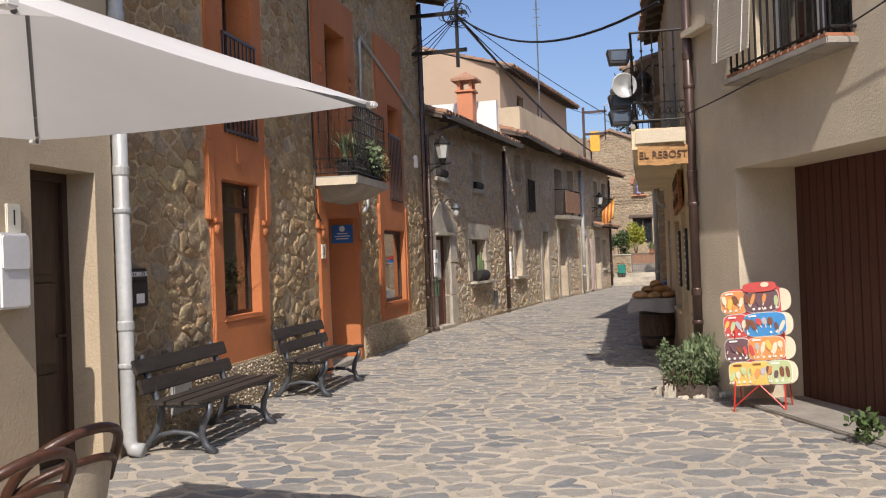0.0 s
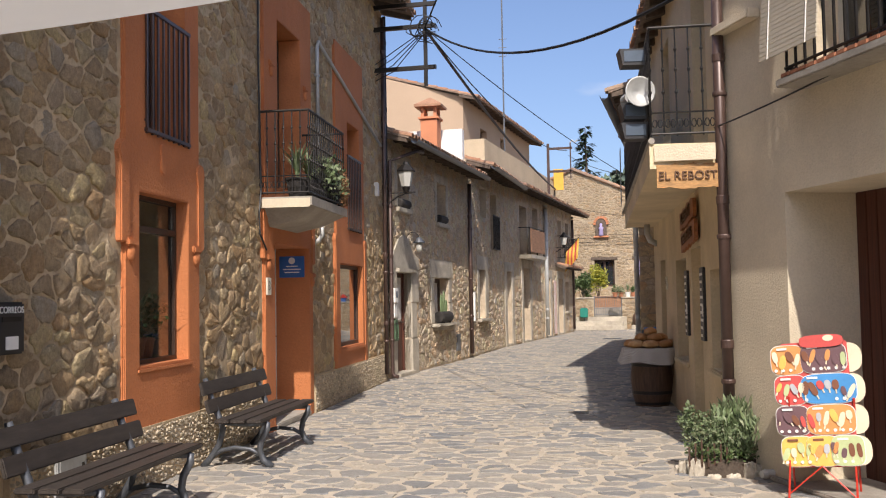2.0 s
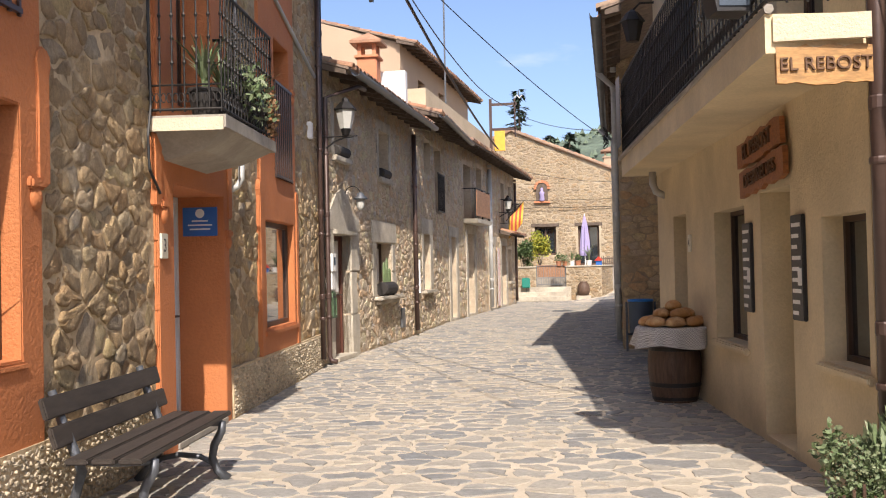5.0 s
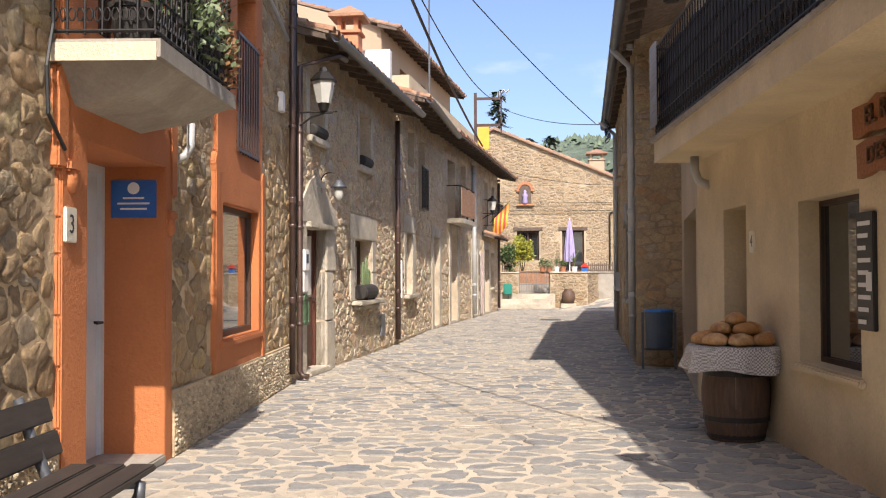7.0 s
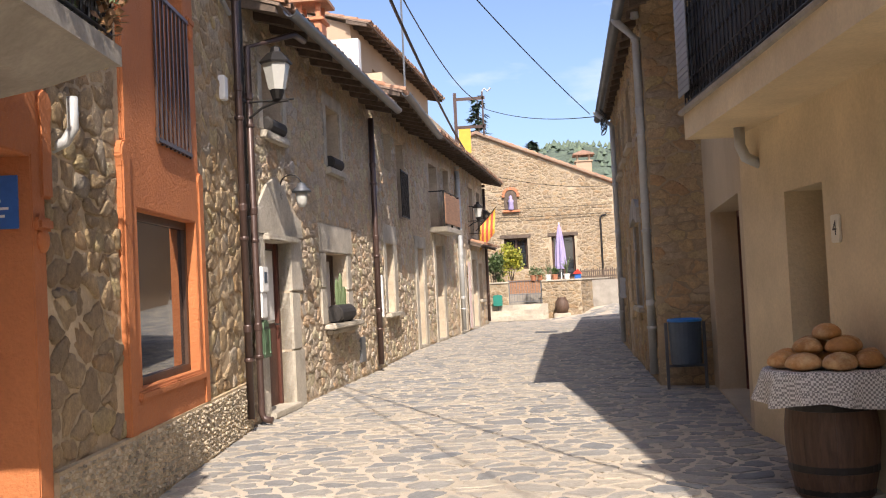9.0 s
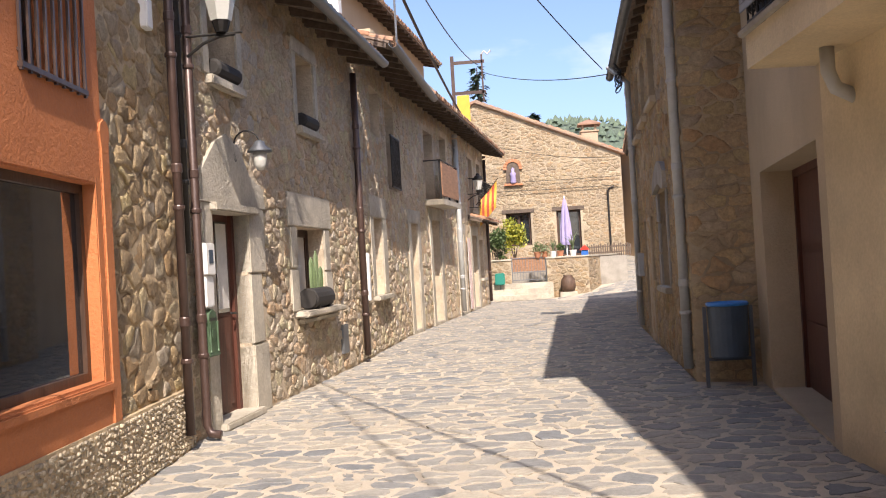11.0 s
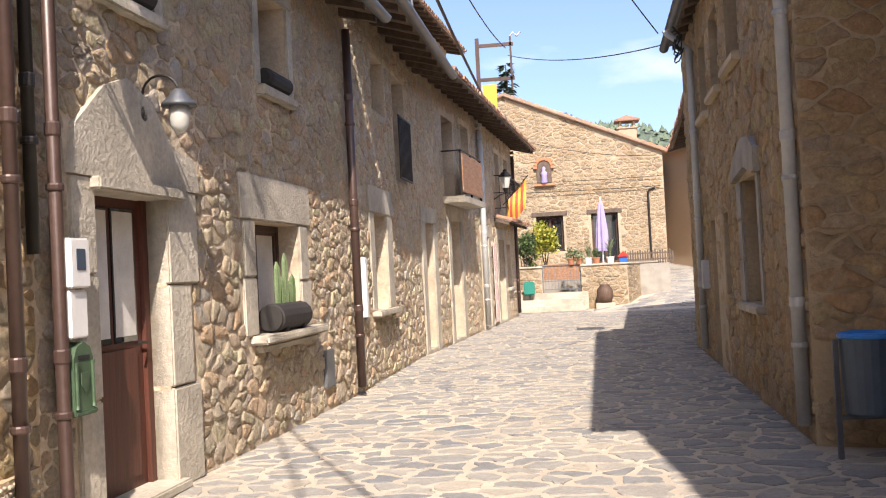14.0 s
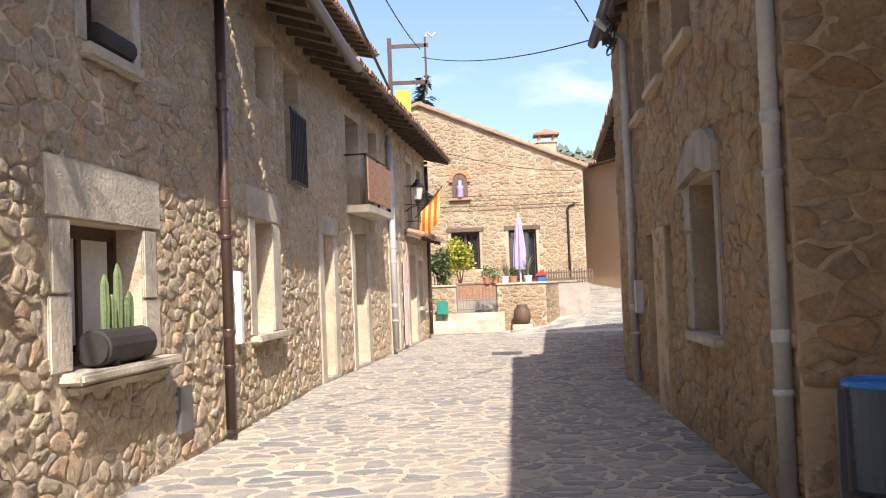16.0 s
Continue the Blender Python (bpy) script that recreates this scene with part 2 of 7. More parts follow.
def wall(name, line, z0, z1, holes, thick, mat, label, u0=0.0, u1=None):
    """A wall with thickness and real openings (u0, u1, z0, z1)."""
    u1 = line.len if u1 is None else u1
    us = sorted({u0, u1, *[min(max(v, u0), u1) for h in holes for v in h[:2]]})
    bm = bmesh.new()
    for a, b in zip(us, us[1:]):
        cuts = sorted((h[2], h[3]) for h in holes if h[0] < (a + b) / 2 < h[1])
        z = z0
        for c0, c1 in cuts:
            if c0 > z + 0.001:
                box(bm, a, b, 0, thick, z, c0)
            z = max(z, c1)
        if z < z1:
            box(bm, a, b, 0, thick, z, z1)
    ob = finish(name, bm, mat)
    ob.matrix_world = line.m
    return tagged(ob, label, "wall", kind="structure")


def clip(poly, px, py, nx, ny):
    out = []
    n = len(poly)
    for i in range(n):
        a, b = poly[i], poly[(i + 1) % n]
        da, db = (a[0] - px) * nx + (a[1] - py) * ny, (b[0] - px) * nx + (b[1] - py) * ny
        if da <= 0:
            out.append(a)
        if (da < 0 < db) or (db < 0 < da):
            s = da / (da - db)
            out.append((a[0] + s * (b[0] - a[0]), a[1] + s * (b[1] - a[1])))
    return out


def cells(u0, u1, v0, v1, su, sv, rng, holes=(), jitter=0.42, rowshift=0.5, drop=0.0):
    """Irregular stones that fill a rectangle, su x sv on average, with holes left out."""
    nu, nv = max(1, round((u1 - u0) / su)), max(1, round((v1 - v0) / sv))
    su, sv = (u1 - u0) / nu, (v1 - v0) / nv
    site = {}
    for j in range(-2, nv + 2):
        for i in range(-2, nu + 2):
            if rng.random() < drop:
                continue
            site[i, j] = (i + 0.5 + rowshift * (j % 2) - rowshift / 2 + rng.uniform(-jitter, jitter), j + 0.5 + rng.uniform(-jitter, jitter))
    out = []
    for j in range(nv):
        for i in range(nu):
            if (i, j) not in site:
                continue
            x, y = site[i, j]
            poly = [(x - 2.2, y - 2.2), (x + 2.2, y - 2.2), (x + 2.2, y + 2.2), (x - 2.2, y + 2.2)]
            for dj in (-3, -2, -1, 0, 1, 2, 3):
                for di in (-3, -2, -1, 0, 1, 2, 3):
                    if (di or dj) and (i + di, j + dj) in site:
                        ax, ay = site[i + di, j + dj]
                        poly = clip(poly, (x + ax) / 2, (y + ay) / 2, ax - x, ay - y)
            poly = [(u0 + a * su, v0 + b * sv) for a, b in poly]
            for px, py, nx, ny in ((u0, 0, -1, 0), (u1, 0, 1, 0), (0, v0, 0, -1), (0, v1, 0, 1)):
                poly = clip(poly, px, py, nx, ny) if poly else poly
            cx, cy = u0 + x * su, v0 + y * sv
            for h in holes:
                if not poly:
                    break
                if h[0] < cx < h[1] and h[2] < cy < h[3]:
                    poly = []
                    break
                xs, ys = [a for a, b in poly], [b for a, b in poly]
                if max(xs) <= h[0] or min(xs) >= h[1] or max(ys) <= h[2] or min(ys) >= h[3]:
                    continue
                gaps = [(h[0] - cx, h[0], 0, 1, 0), (cx - h[1], h[1], 0, -1, 0), (h[2] - cy, 0, h[2], 0, 1), (cy - h[3], 0, h[3], 0, -1)]
                g = max(gaps)
                poly = clip(poly, *g[1:])
            if len(poly) > 2:
                out.append(poly)
    return out


def stone_mesh(poly, rng, gap, height, rise=0.3, top=0.92, tilt=0.06):
    """Verts and faces of one stone: rounded corners, battered sides, a slightly domed and tilted face. Local z is out."""
    cx = sum(a for a, b in poly) / len(poly)
    cy = sum(b for a, b in poly) / len(poly)
    ring = []
    n = len(poly)
    for i in range(n):
        (ax, ay), (bx, by) = poly[i], poly[(i + 1) % n]
        wob = 0.15 * math.hypot(bx - ax, by - ay)
        for f, w in ((0.14, 0.3), (0.5, 1.0), (0.86, 0.3)):
            ring.append((ax + f * (bx - ax) + rng.uniform(-wob, wob) * w, ay + f * (by - ay) + rng.uniform(-wob, wob) * w))
    low = []
    for a, b in ring:
        r = math.hypot(a - cx, b - cy) or 1
        f = max(0.3, 1 - gap * rng.uniform(0.6, 1.5) / r)
        low.append((cx + (a - cx) * f, cy + (b - cy) * f))
    h = height * rng.uniform(0.35, 1.6)
    tx, ty = rng.uniform(-tilt, tilt), rng.uniform(-tilt, tilt)
    k = len(low)
    sink = 0.0 if rise < 0.1 else 0.3 * height
    vs = [(a, b, -0.004 - sink) for a, b in low]
    # slabs have one crisp edge, rubble a worn shoulder and an uneven face
    steps = ((top, 0.85, 0.3),) if rise < 0.1 else ((top + 0.05, 0.55, 0.3), (top - 0.03, 0.95, 0.22), (0.5, 1.0, 0.22))
    for f, lift_, rough in steps:
        vs += [(cx + (a - cx) * f, cy + (b - cy) * f, h * (lift_ + rng.uniform(-rough, rough)) - sink + f * (tx * (a - cx) + ty * (b - cy))) for a, b in low]
    vs.append((cx, cy, h * (1 + rise * rng.uniform(-0.6, 1)) - sink))
    n = len(steps)
    fs = [(j * k + i, j * k + (i + 1) % k, (j + 1) * k + (i + 1) % k, (j + 1) * k + i) for j in range(n) for i in range(k)]
    fs += [(n * k + i, n * k + (i + 1) % k, (n + 1) * k) for i in range(k)]
    return vs, fs, (cx, cy)


def lay(name, polys, m, mat, parent, rng, gap, height, near=None, rise=0.3, top=0.92, limit=300, label="", tilt=0.035, lift=None):
    """Lays stones on the plane m (local z out). Those for which near(u, v) holds become pieces of their own, the rest one joined part."""
    verts, faces = [], []
    count = 0
    inv = parent.matrix_world.inverted() if parent else Matrix()
    for poly in polys:
        vs, fs, c = stone_mesh(poly, rng, gap, height, rise, top, tilt)
        if lift:
            vs = [(a, b, z + lift(a, b)) for a, b, z in vs]
        if near and count < limit and near(*c):
            me = bpy.data.meshes.new(name)
            me.from_pydata([(a - c[0], b - c[1], z) for a, b, z in vs], [], fs)
            me.polygons.foreach_set("use_smooth", [rise >= 0.1] * len(fs))
            me.materials.append(mat)
            ob = new(name, me)
            ob.parent = parent
            ob.matrix_local = inv @ m @ Matrix.Translation((c[0], c[1], 0))
            count += 1
        else:
            k = len(verts)
            verts += vs
            faces += [tuple(i + k for i in f) for f in fs]
    if verts:
        me = bpy.data.meshes.new(name + "_field")
        me.from_pydata(verts, [], faces)
        me.polygons.foreach_set("use_smooth", [rise >= 0.1] * len(faces))
        me.materials.append(mat)
        ob = new(name + "_field", me)
        ob.parent = parent
        ob.matrix_local = inv @ m
        tagged(ob, label, kind="stuff")


UPRIGHT = Matrix(((1, 0, 0, 0), (0, 0, -1, 0), (0, 1, 0, 0), (0, 0, 0, 1)))   # plane's (u, v, out) to a wall's (x, y, z)

# ---------- plan ----------
LA = Line((-4.72, 6.8), (-5.87, 19.43))       # house with orange frames
L1 = Line((-5.87, 19.43), (-5.6, 25.87))      # terraced stone houses
L2 = Line((-5.6, 25.87), (-5.55, 31.2))
L3 = Line((-5.55, 31.2), (-5.08, 37.2))
L4 = Line((-5.08, 37.2), (-4.62, 43.4))
LH = Line((-3.62, -5.0), (-4.66, 6.8))        # house number one
LG = Line((-0.25, 10.85), (1.98, 6.0))        # garage house
LG2 = Line((1.98, 6.0), (2.2, -6.0))
LSH = Line((-0.93, 18.05), (-0.25, 10.9))     # shop
LSD = Line((-0.62, 21.9), (-0.93, 18.05))
LS = Line((-1.02, 30.9), (-1.27, 22.0))       # stone house opposite
LSS = Line((-1.27, 22.0), (0.6, 21.4))        # its end wall
LC = Line((0.7, 56.0), (4.0, 48.0))         # peach house further up

rng = random.Random(7)


def holes_at(line, *rows):
    """Openings given by the plan's y (any order), as rows (y0, y1, z0, z1)."""
    return [(min(line.u(a), line.u(b)), max(line.u(a), line.u(b)), c, d) for a, b, c, d in rows]


# ---------- ground ----------
def ground_z(x, y):
    """Level street; beyond the last houses the lane climbs."""
    return max(0.0, min((y - 43.5) * 0.11, 12)) * min(1, max(0, (x + 2.5) / 2.5)) if y > 43.5 else 0.0


bm = bmesh.new()
xs = [-600, -200, -60, -20, -8, -4, -2.5, -1.2, 0, 1, 3, 8, 20, 60, 200, 600]
ys = [-600, -200, -60, -20, -5, 10, 25, 38, 43.5, 46, 49, 53, 58, 70, 100, 200, 600, 1500]
grid = [[bm.verts.new((x, y, ground_z(x, y) - 0.004 - (0.6 if abs(x) > 50 else 0))) for x in xs] for y in ys]
for j in range(len(ys) - 1):
    for i in range(len(xs) - 1):
        bm.faces.new((grid[j][i], grid[j][i + 1], grid[j + 1][i + 1], grid[j + 1][i]))
ground = tagged(finish("ground", bm, M_JOINT), "pale sandy mortar bed of the paved village street", "ground", kind="structure")

# ---------- left walls ----------
HOLES_A = holes_at(LA, (9.02, 10.04, 0.98, 2.42), (9.18, 9.97, 2.92, 4.7), (12.6, 14.1, 0.06, 2.2), (12.75, 13.75, 2.85, 4.9), (15.79, 17.36, 0.78, 2.06), (16.34, 17.2, 2.6, 4.3))
WALL_A = wall("wall_orange_house", LA, 0, 6.9, HOLES_A, 0.5, M_MORTAR_A, "brown rubble stone wall of the house with orange window surrounds")
HOLES_1 = holes_at(L1, (20.06, 21.02, 0.06, 2.1), (22.72, 23.95, 0.95, 1.95), (20.2, 20.95, 3.3, 4.15), (23.05, 23.83, 3.2, 4.1))
WALL_1 = wall("wall_terrace_first", L1, 0, 4.7, HOLES_1, 0.45, M_MORTAR_R, "rubble stone wall of the first low terraced house")
HOLES_2 = holes_at(L2, (27.26, 28.1, 0.95, 2.25), (27.57, 28.5, 3.7, 4.5), (29.1, 30.1, 2.85, 4.5))
WALL_2 = wall("wall_terrace_second", L2, 0, 5.0, HOLES_2, 0.45, M_MORTAR_R, "rubble stone wall of the second terraced house")
HOLES_3 = holes_at(L3, (31.45, 32.1, 0.06, 2.3), (33.75, 34.75, 0.06, 2.45), (33.4, 34.5, 2.9, 4.5), (35.4, 36.3, 3.1, 4.6))
WALL_3 = wall("wall_terrace_third", L3, 0, 5.1, HOLES_3, 0.45, M_MORTAR_R, "rubble stone wall of the third terraced house")
HOLES_4 = holes_at(L4, (37.5, 38.3, 0.06, 2.2), (39.9, 40.9, 0.06, 2.2), (41.6, 42.4, 0.9, 2.1), (40.1, 40.9, 2.95, 4.5), (41.8, 42.6, 3.0, 4.5))
WALL_4 = wall("wall_terrace_fourth", L4, 0, 5.1, HOLES_4, 0.45, M_MORTAR_R, "rubble stone wall of the last terraced house")
HOLES_H = holes_at(LH, (5.72, 6.55, 0.05, 2.27))
WALL_H = wall("wall_house_one", LH, 0, 6.9, HOLES_H, 0.5, M_TAN, "rough tan rendered wall of house number one")
# end wall that closes the last terraced house
LEND = Line((-4.62, 43.4), (-12.0, 44.2))
WALL_END = wall("wall_terrace_end", LEND, 0, 5.1, [], 0.4, M_MORTAR_R, "plain stone end wall of the terrace")
# the higher flank of the orange house above the first low roof
LAF = Line((-5.87, 19.43), (-13.0, 19.0))
WALL_AF = wall("wall_orange_house_flank", LAF, 3.5, 6.9, [], 0.4, M_TAN, "plain rendered flank of the orange-framed house", u0=0.5)

# ---------- right walls ----------
HOLES_G = [(1.02, 4.2, 0.0, 2.28), (1.5, 3.1, 3.12, 4.7)]
WALL_G = wall("wall_garage_house", LG, 0, 6.2, HOLES_G, 0.45, M_CREAM, "cream rendered wall of the garage house, hairline cracked")
WALL_G2 = wall("wall_garage_house_side", LG2, 0, 2.3, [], 0.4, M_CREAM, "low plain cream rendered wall along the street")
HOLES_SH = holes_at(LSH, (10.98, 11.75, 0.78, 1.73), (12.41, 13.2, 0.05, 2.0), (13.7, 14.85, 0.71, 1.93), (16.22, 16.98, 0.05, 2.0), (11.6, 12.6, 2.85, 4.9), (15.0, 16.0, 2.85, 4.9))
WALL_SH = wall("wall_shop", LSH, 0, 5.4, HOLES_SH, 0.45, M_SHOP, "yellowish cream rendered wall of the bread shop")
HOLES_SD = holes_at(LSD, (18.3, 21.1, 0.03, 2.12))
WALL_SD = wall("wall_shop_end", LSD, 0, 4.88, HOLES_SD, 0.45, M_TAN, "tan rendered wall with a deep doorway")
HOLES_S = holes_at(LS, (23.95, 24.95, 0.95, 2.2), (27.4, 28.0, 0.05, 1.92), (26.16, 26.62, 0.98, 1.95), (27.6, 28.4, 3.35, 4.35), (26.25, 27.1, 3.45, 4.42), (24.65, 25.6, 3.5, 4.48))
WALL_S = wall("wall_stone_house", LS, 0, 5.0, HOLES_S, 0.45, M_MORTAR_S, "ochre rubble stone wall of the house opposite")
WALL_SS = wall("wall_stone_house_end", LSS, 0, 5.2, [], 0.4, M_MORTAR_S, "ochre rubble stone end wall beside the shop")
WALL_C = wall("wall_peach_house", LC, 0, 5.9, holes_at(LC, (49.5, 50.6, 0.75, 2.7)), 0.4, M_PEACH, "peach rendered wall of the house up the lane")
LC2 = Line((4.0, 48.0), (9.0, 47.0))
WALL_C2 = wall("wall_peach_house_end", LC2, 0, 5.9, [], 0.4, M_PEACH, "peach rendered end wall of the house up the lane")
LSE = Line((4.0, 31.5), (-1.02, 30.9))
WALL_SE = wall("wall_stone_house_far_end", LSE, 0, 5.0, [], 0.4, M_MORTAR_S, "plain stone far end wall")
# plain walls that close the street behind the camera
LB = Line((2.4, -6.0), (-3.7, -5.0))
WALL_B = wall("wall_behind", LB, 0, 3.4, [], 0.3, M_CREAM, "plain cream wall closing the street")

# ---------- house at the end of the street ----------
LE = Line((-7.2, 50.15), (0.42, 50.0))
HOLES_E = [(3.02, 4.0, 1.95, 3.25), (5.0, 5.95, 1.45, 3.25)]
WALL_E = wall("wall_end_house", LE, 0, 5.2, HOLES_E, 0.5, M_MORTAR_E, "sunlit pale rubble stone facade at the end of the street")


# ---------- roofs ----------
def tiled_roof(name, line, u0, u1, eave, over, depth, pitch, label, gutter=True, step=0.21, tile=0.42, rafters=True):
    """A lean roof of barrel tiles over boards and rafters; the lowest tiles are pieces of their own."""
    rise = math.tan(radians(pitch))
    e = thing(name, line.m, label, "roof")
    bm = bmesh.new()
    th = 0.035
    a = [(u, y, eave + (y + over) * rise + dz) for dz in (0, th) for u, y in ((u0, -over), (u1, -over), (u1, depth), (u0, depth))]
    vs = [bm.verts.new(v) for v in a]
    for f in ((3, 2, 1, 0), (4, 5, 6, 7), (0, 1, 5, 4), (1, 2, 6, 5), (2, 3, 7, 6), (3, 0, 4, 7)):
        bm.faces.new([vs[i] for i in f])
    part("boards", bm, M_BOARD, e)
    if rafters:
        n = int((u1 - u0) / 0.55)
        for i in range(n + 1):
            u = u0 + 0.06 + (u1 - u0 - 0.12) * i / n
            bm = bmesh.new()
            w = 0.045
            vs = [bm.verts.new((u + s * w, y, eave + (y + over) * rise + dz)) for s in (-1, 1) for y, dz in ((-over + 0.05, -0.005), (-over + 0.05, -0.08), (0.05, -0.11), (0.05, -0.005))]
            for f in ((0, 1, 2, 3), (7, 6, 5, 4), (0, 4, 5, 1), (1, 5, 6, 2), (2, 6, 7, 3), (3, 7, 4, 0)):
                bm.faces.new([vs[k] for k in f])
            part("rafter", bm, M_BEAM, e)
    cols = int((u1 - u0) / step)
    rows_n = int((depth + over) / (tile * 0.86) / math.cos(radians(pitch)) * math.cos(radians(pitch)))
    verts, faces = [], []
    one = None
    r = random.Random(len(name))
    for i in range(cols):
        u = u0 + (i + 0.5) * (u1 - u0) / cols
        for j in range(rows_n):
            y = -over - 0.05 + j * tile * 0.86 + r.uniform(-0.015, 0.015)
            base = Vector((u + r.uniform(-0.01, 0.01), y, eave + (y + over) * rise + th))
            vs, fs = [], []
            for k, (yy, rr, lift) in enumerate(((0, 0.098, 0.014), (tile, 0.078, 0.0))):
                for q, rad in ((0, rr), (1, rr - 0.016)):
                    for s in range(7):
                        an = math.pi * s / 6
                        vs.append((rad * math.cos(an), yy, yy * rise + lift + rad * 0.85 * math.sin(an)))
            for s in range(6):
                fs += [(s, s + 1, 14 + s + 1, 14 + s), (7 + s + 1, 7 + s, 21 + s, 21 + s + 1), (s + 1, s, 7 + s, 7 + s + 1)]
            if j == 0:
                if one is None:
                    one = bpy.data.meshes.new("tile")
                    one.from_pydata(vs, [], fs)
                    one.materials.append(M_TILE)
                ob = new("tile", one)
                ob.parent = e
                ob.matrix_local = Matrix.Translation(base)
            else:
                k = len(verts)
                verts += [tuple(base + Vector(v)) for v in vs]
                faces += [tuple(x + k for x in f) for f in fs]
    me = bpy.data.meshes.new("tiles")
    me.from_pydata(verts, [], faces)
    me.materials.append(M_TILE)
    ob = new("tiles", me)
    ob.parent = e
    tagged(ob, kind="stuff")
    return e


ROOF_1 = tiled_roof("roof", L1, 0.02, L1.len + 0.12, 4.5, 0.5, 3.4, 17, "low terracotta barrel tile roof with dark rafters under its eave")
ROOF_2 = tiled_roof("roof", L2, 0.1, L2.len, 4.8, 0.65, 2.6, 17, "terracotta barrel tile roof with a deep dark eave")
ROOF_3 = tiled_roof("roof", L3, 0, L3.len, 4.85, 0.7, 2.6, 17, "terracotta barrel tile roof with uneven eave")
ROOF_4 = tiled_roof("roof", L4, 0, L4.len + 0.3, 4.85, 0.7, 2.6, 17, "terracotta barrel tile roof over the last terraced house")
ROOF_A = tiled_roof("roof", LA, 0, LA.len + 0.2, 6.85, 0.6, 4.0, 16, "terracotta barrel tile roof of the orange-framed house")
ROOF_H = tiled_roof("roof", LH, 0, LH.len - 0.05, 6.85, 0.6, 4.0, 16, "terracotta barrel tile roof of house number one")
ROOF_S = tiled_roof("roof", LS, 0.4, LS.len + 3.85, 4.85, 0.22, 3.0, 17, "terracotta barrel tile roof of the stone house opposite")
ROOF_SH = tiled_roof("roof", LSH, 0.0, LSH.len, 5.3, 0.3, 3.0, 17, "terracotta barrel tile roof of the shop")
ROOF_G = tiled_roof("roof", LG, 0.1, LG.len, 6.15, 0.4, 3.0, 17, "terracotta barrel tile roof of the garage house")
ROOF_C = tiled_roof("roof", LC, 0, LC.len + 0.2, 5.75, 0.6, 3.0, 17, "terracotta barrel tile roof of the peach house")
SURROUND_A = holes_at(LA, (8.72, 10.35, 0.5, 5.2), (12.2, 14.3, 0.0, 5.2), (15.5, 17.55, 0.45, 5.2))
SURROUND_1 = holes_at(L1, (19.78, 21.42, 0.0, 2.4), (22.45, 24.25, 0.8, 2.35))
SURROUND_2 = holes_at(L2, (27.0, 28.5, 0.85, 2.6))
SURROUND_S = holes_at(LS, (23.9, 25.2, 0.85, 2.5))

# ---------- more materials ----------
def clear_glass():
    m, nt, b = mat_base("clear_window_glass", 0.02)
    b.inputs["Base Color"].default_value = (0.8, 0.85, 0.84, 1)
    b.inputs["Transmission Weight"].default_value = 1.0
    b.inputs["IOR"].default_value = 1.45
    return m


M_IRON = surface("wrought_iron", (0.035, 0.032, 0.03), 0.5, 0.6, 0.3, 4, 60, 0.2, 0.002)
M_CAST = surface("cast_iron", (0.12, 0.13, 0.145), 0.5, 0.5, 0.3, 4, 60, 0.2, 0.002)
M_SLAT = wood("bench_slat", (0.05, 0.04, 0.033), (9, 1.0, 9), 0.6)
M_PIPE_GREY = surface("grey_pipe", (0.46, 0.47, 0.46), 0.45, 0.1, 0.18, 2, 25, 0.1, 0.002, stain=(0.3, 0.27, 0.23))
M_PIPE_BROWN = surface("brown_pipe", (0.085, 0.052, 0.042), 0.4, 0.2, 0.25, 2, 25, 0.1, 0.002)
M_ZINC = surface("zinc_gutter", (0.2, 0.21, 0.22), 0.45, 0.6, 0.2, 2, 25, 0.1, 0.002)
M_DARKWOOD = wood("dark_door_wood", (0.06, 0.032, 0.02), (14, 14, 1.0), 0.5)
M_REDWOOD = wood("red_brown_door", (0.105, 0.032, 0.018), (18, 18, 0.7), 0.6)
M_FRAMEWOOD = wood("window_wood", (0.085, 0.045, 0.028), (9, 9, 2), 0.5)
M_SIGN = wood("carved_sign_wood", (0.5, 0.27, 0.095), (3, 14, 14), 0.5)
M_SIGNRED = wood("reddish_sign_wood", (0.36, 0.13, 0.04), (3, 14, 14), 0.5)
M_LETTER = wood("carved_letter", (0.13, 0.06, 0.025), (9, 9, 9), 0.6)
M_GLASS = glass("window_glass")
M_CLEAR = clear_glass()
M_LAMPGLASS = surface("frosted_lamp_glass", (0.5, 0.5, 0.46), 0.25, 0, 0.08, 3, 30, 0.05, 0.001)
M_WHITE = surface("white_paint", (0.78, 0.77, 0.74), 0.6, 0, 0.08, 2, 30, 0.15, 0.002, stain=(0.6, 0.57, 0.5))
M_PALEBLUE = surface("pale_door_paint", (0.6, 0.63, 0.66), 0.5, 0, 0.08, 2, 30, 0.1, 0.002)
M_CONCRETE = surface("weathered_concrete", (0.36, 0.33, 0.28), 0.9, 0, 0.25, 2.5, 35, 0.6, 0.006, stain=(0.14, 0.12, 0.1))
M_PLATE = surface("ceramic_plate", (0.7, 0.66, 0.54), 0.35, 0, 0.08, 5, 40, 0.1, 0.001)
M_BLACK = surface("black_plastic", (0.02, 0.02, 0.022), 0.45, 0, 0.2, 5, 40, 0.1, 0.001)
M_BLUE = surface("blue_plate", (0.03, 0.13, 0.42), 0.35, 0, 0.1, 5, 40, 0.1, 0.001)
M_BINBLUE = surface("bin_grey_blue", (0.07, 0.1, 0.14), 0.5, 0.2, 0.2, 4, 40, 0.1, 0.001)
M_BAG = surface("blue_bin_bag", (0.02, 0.2, 0.6), 0.35, 0, 0.15, 6, 30, 0.4, 0.01)
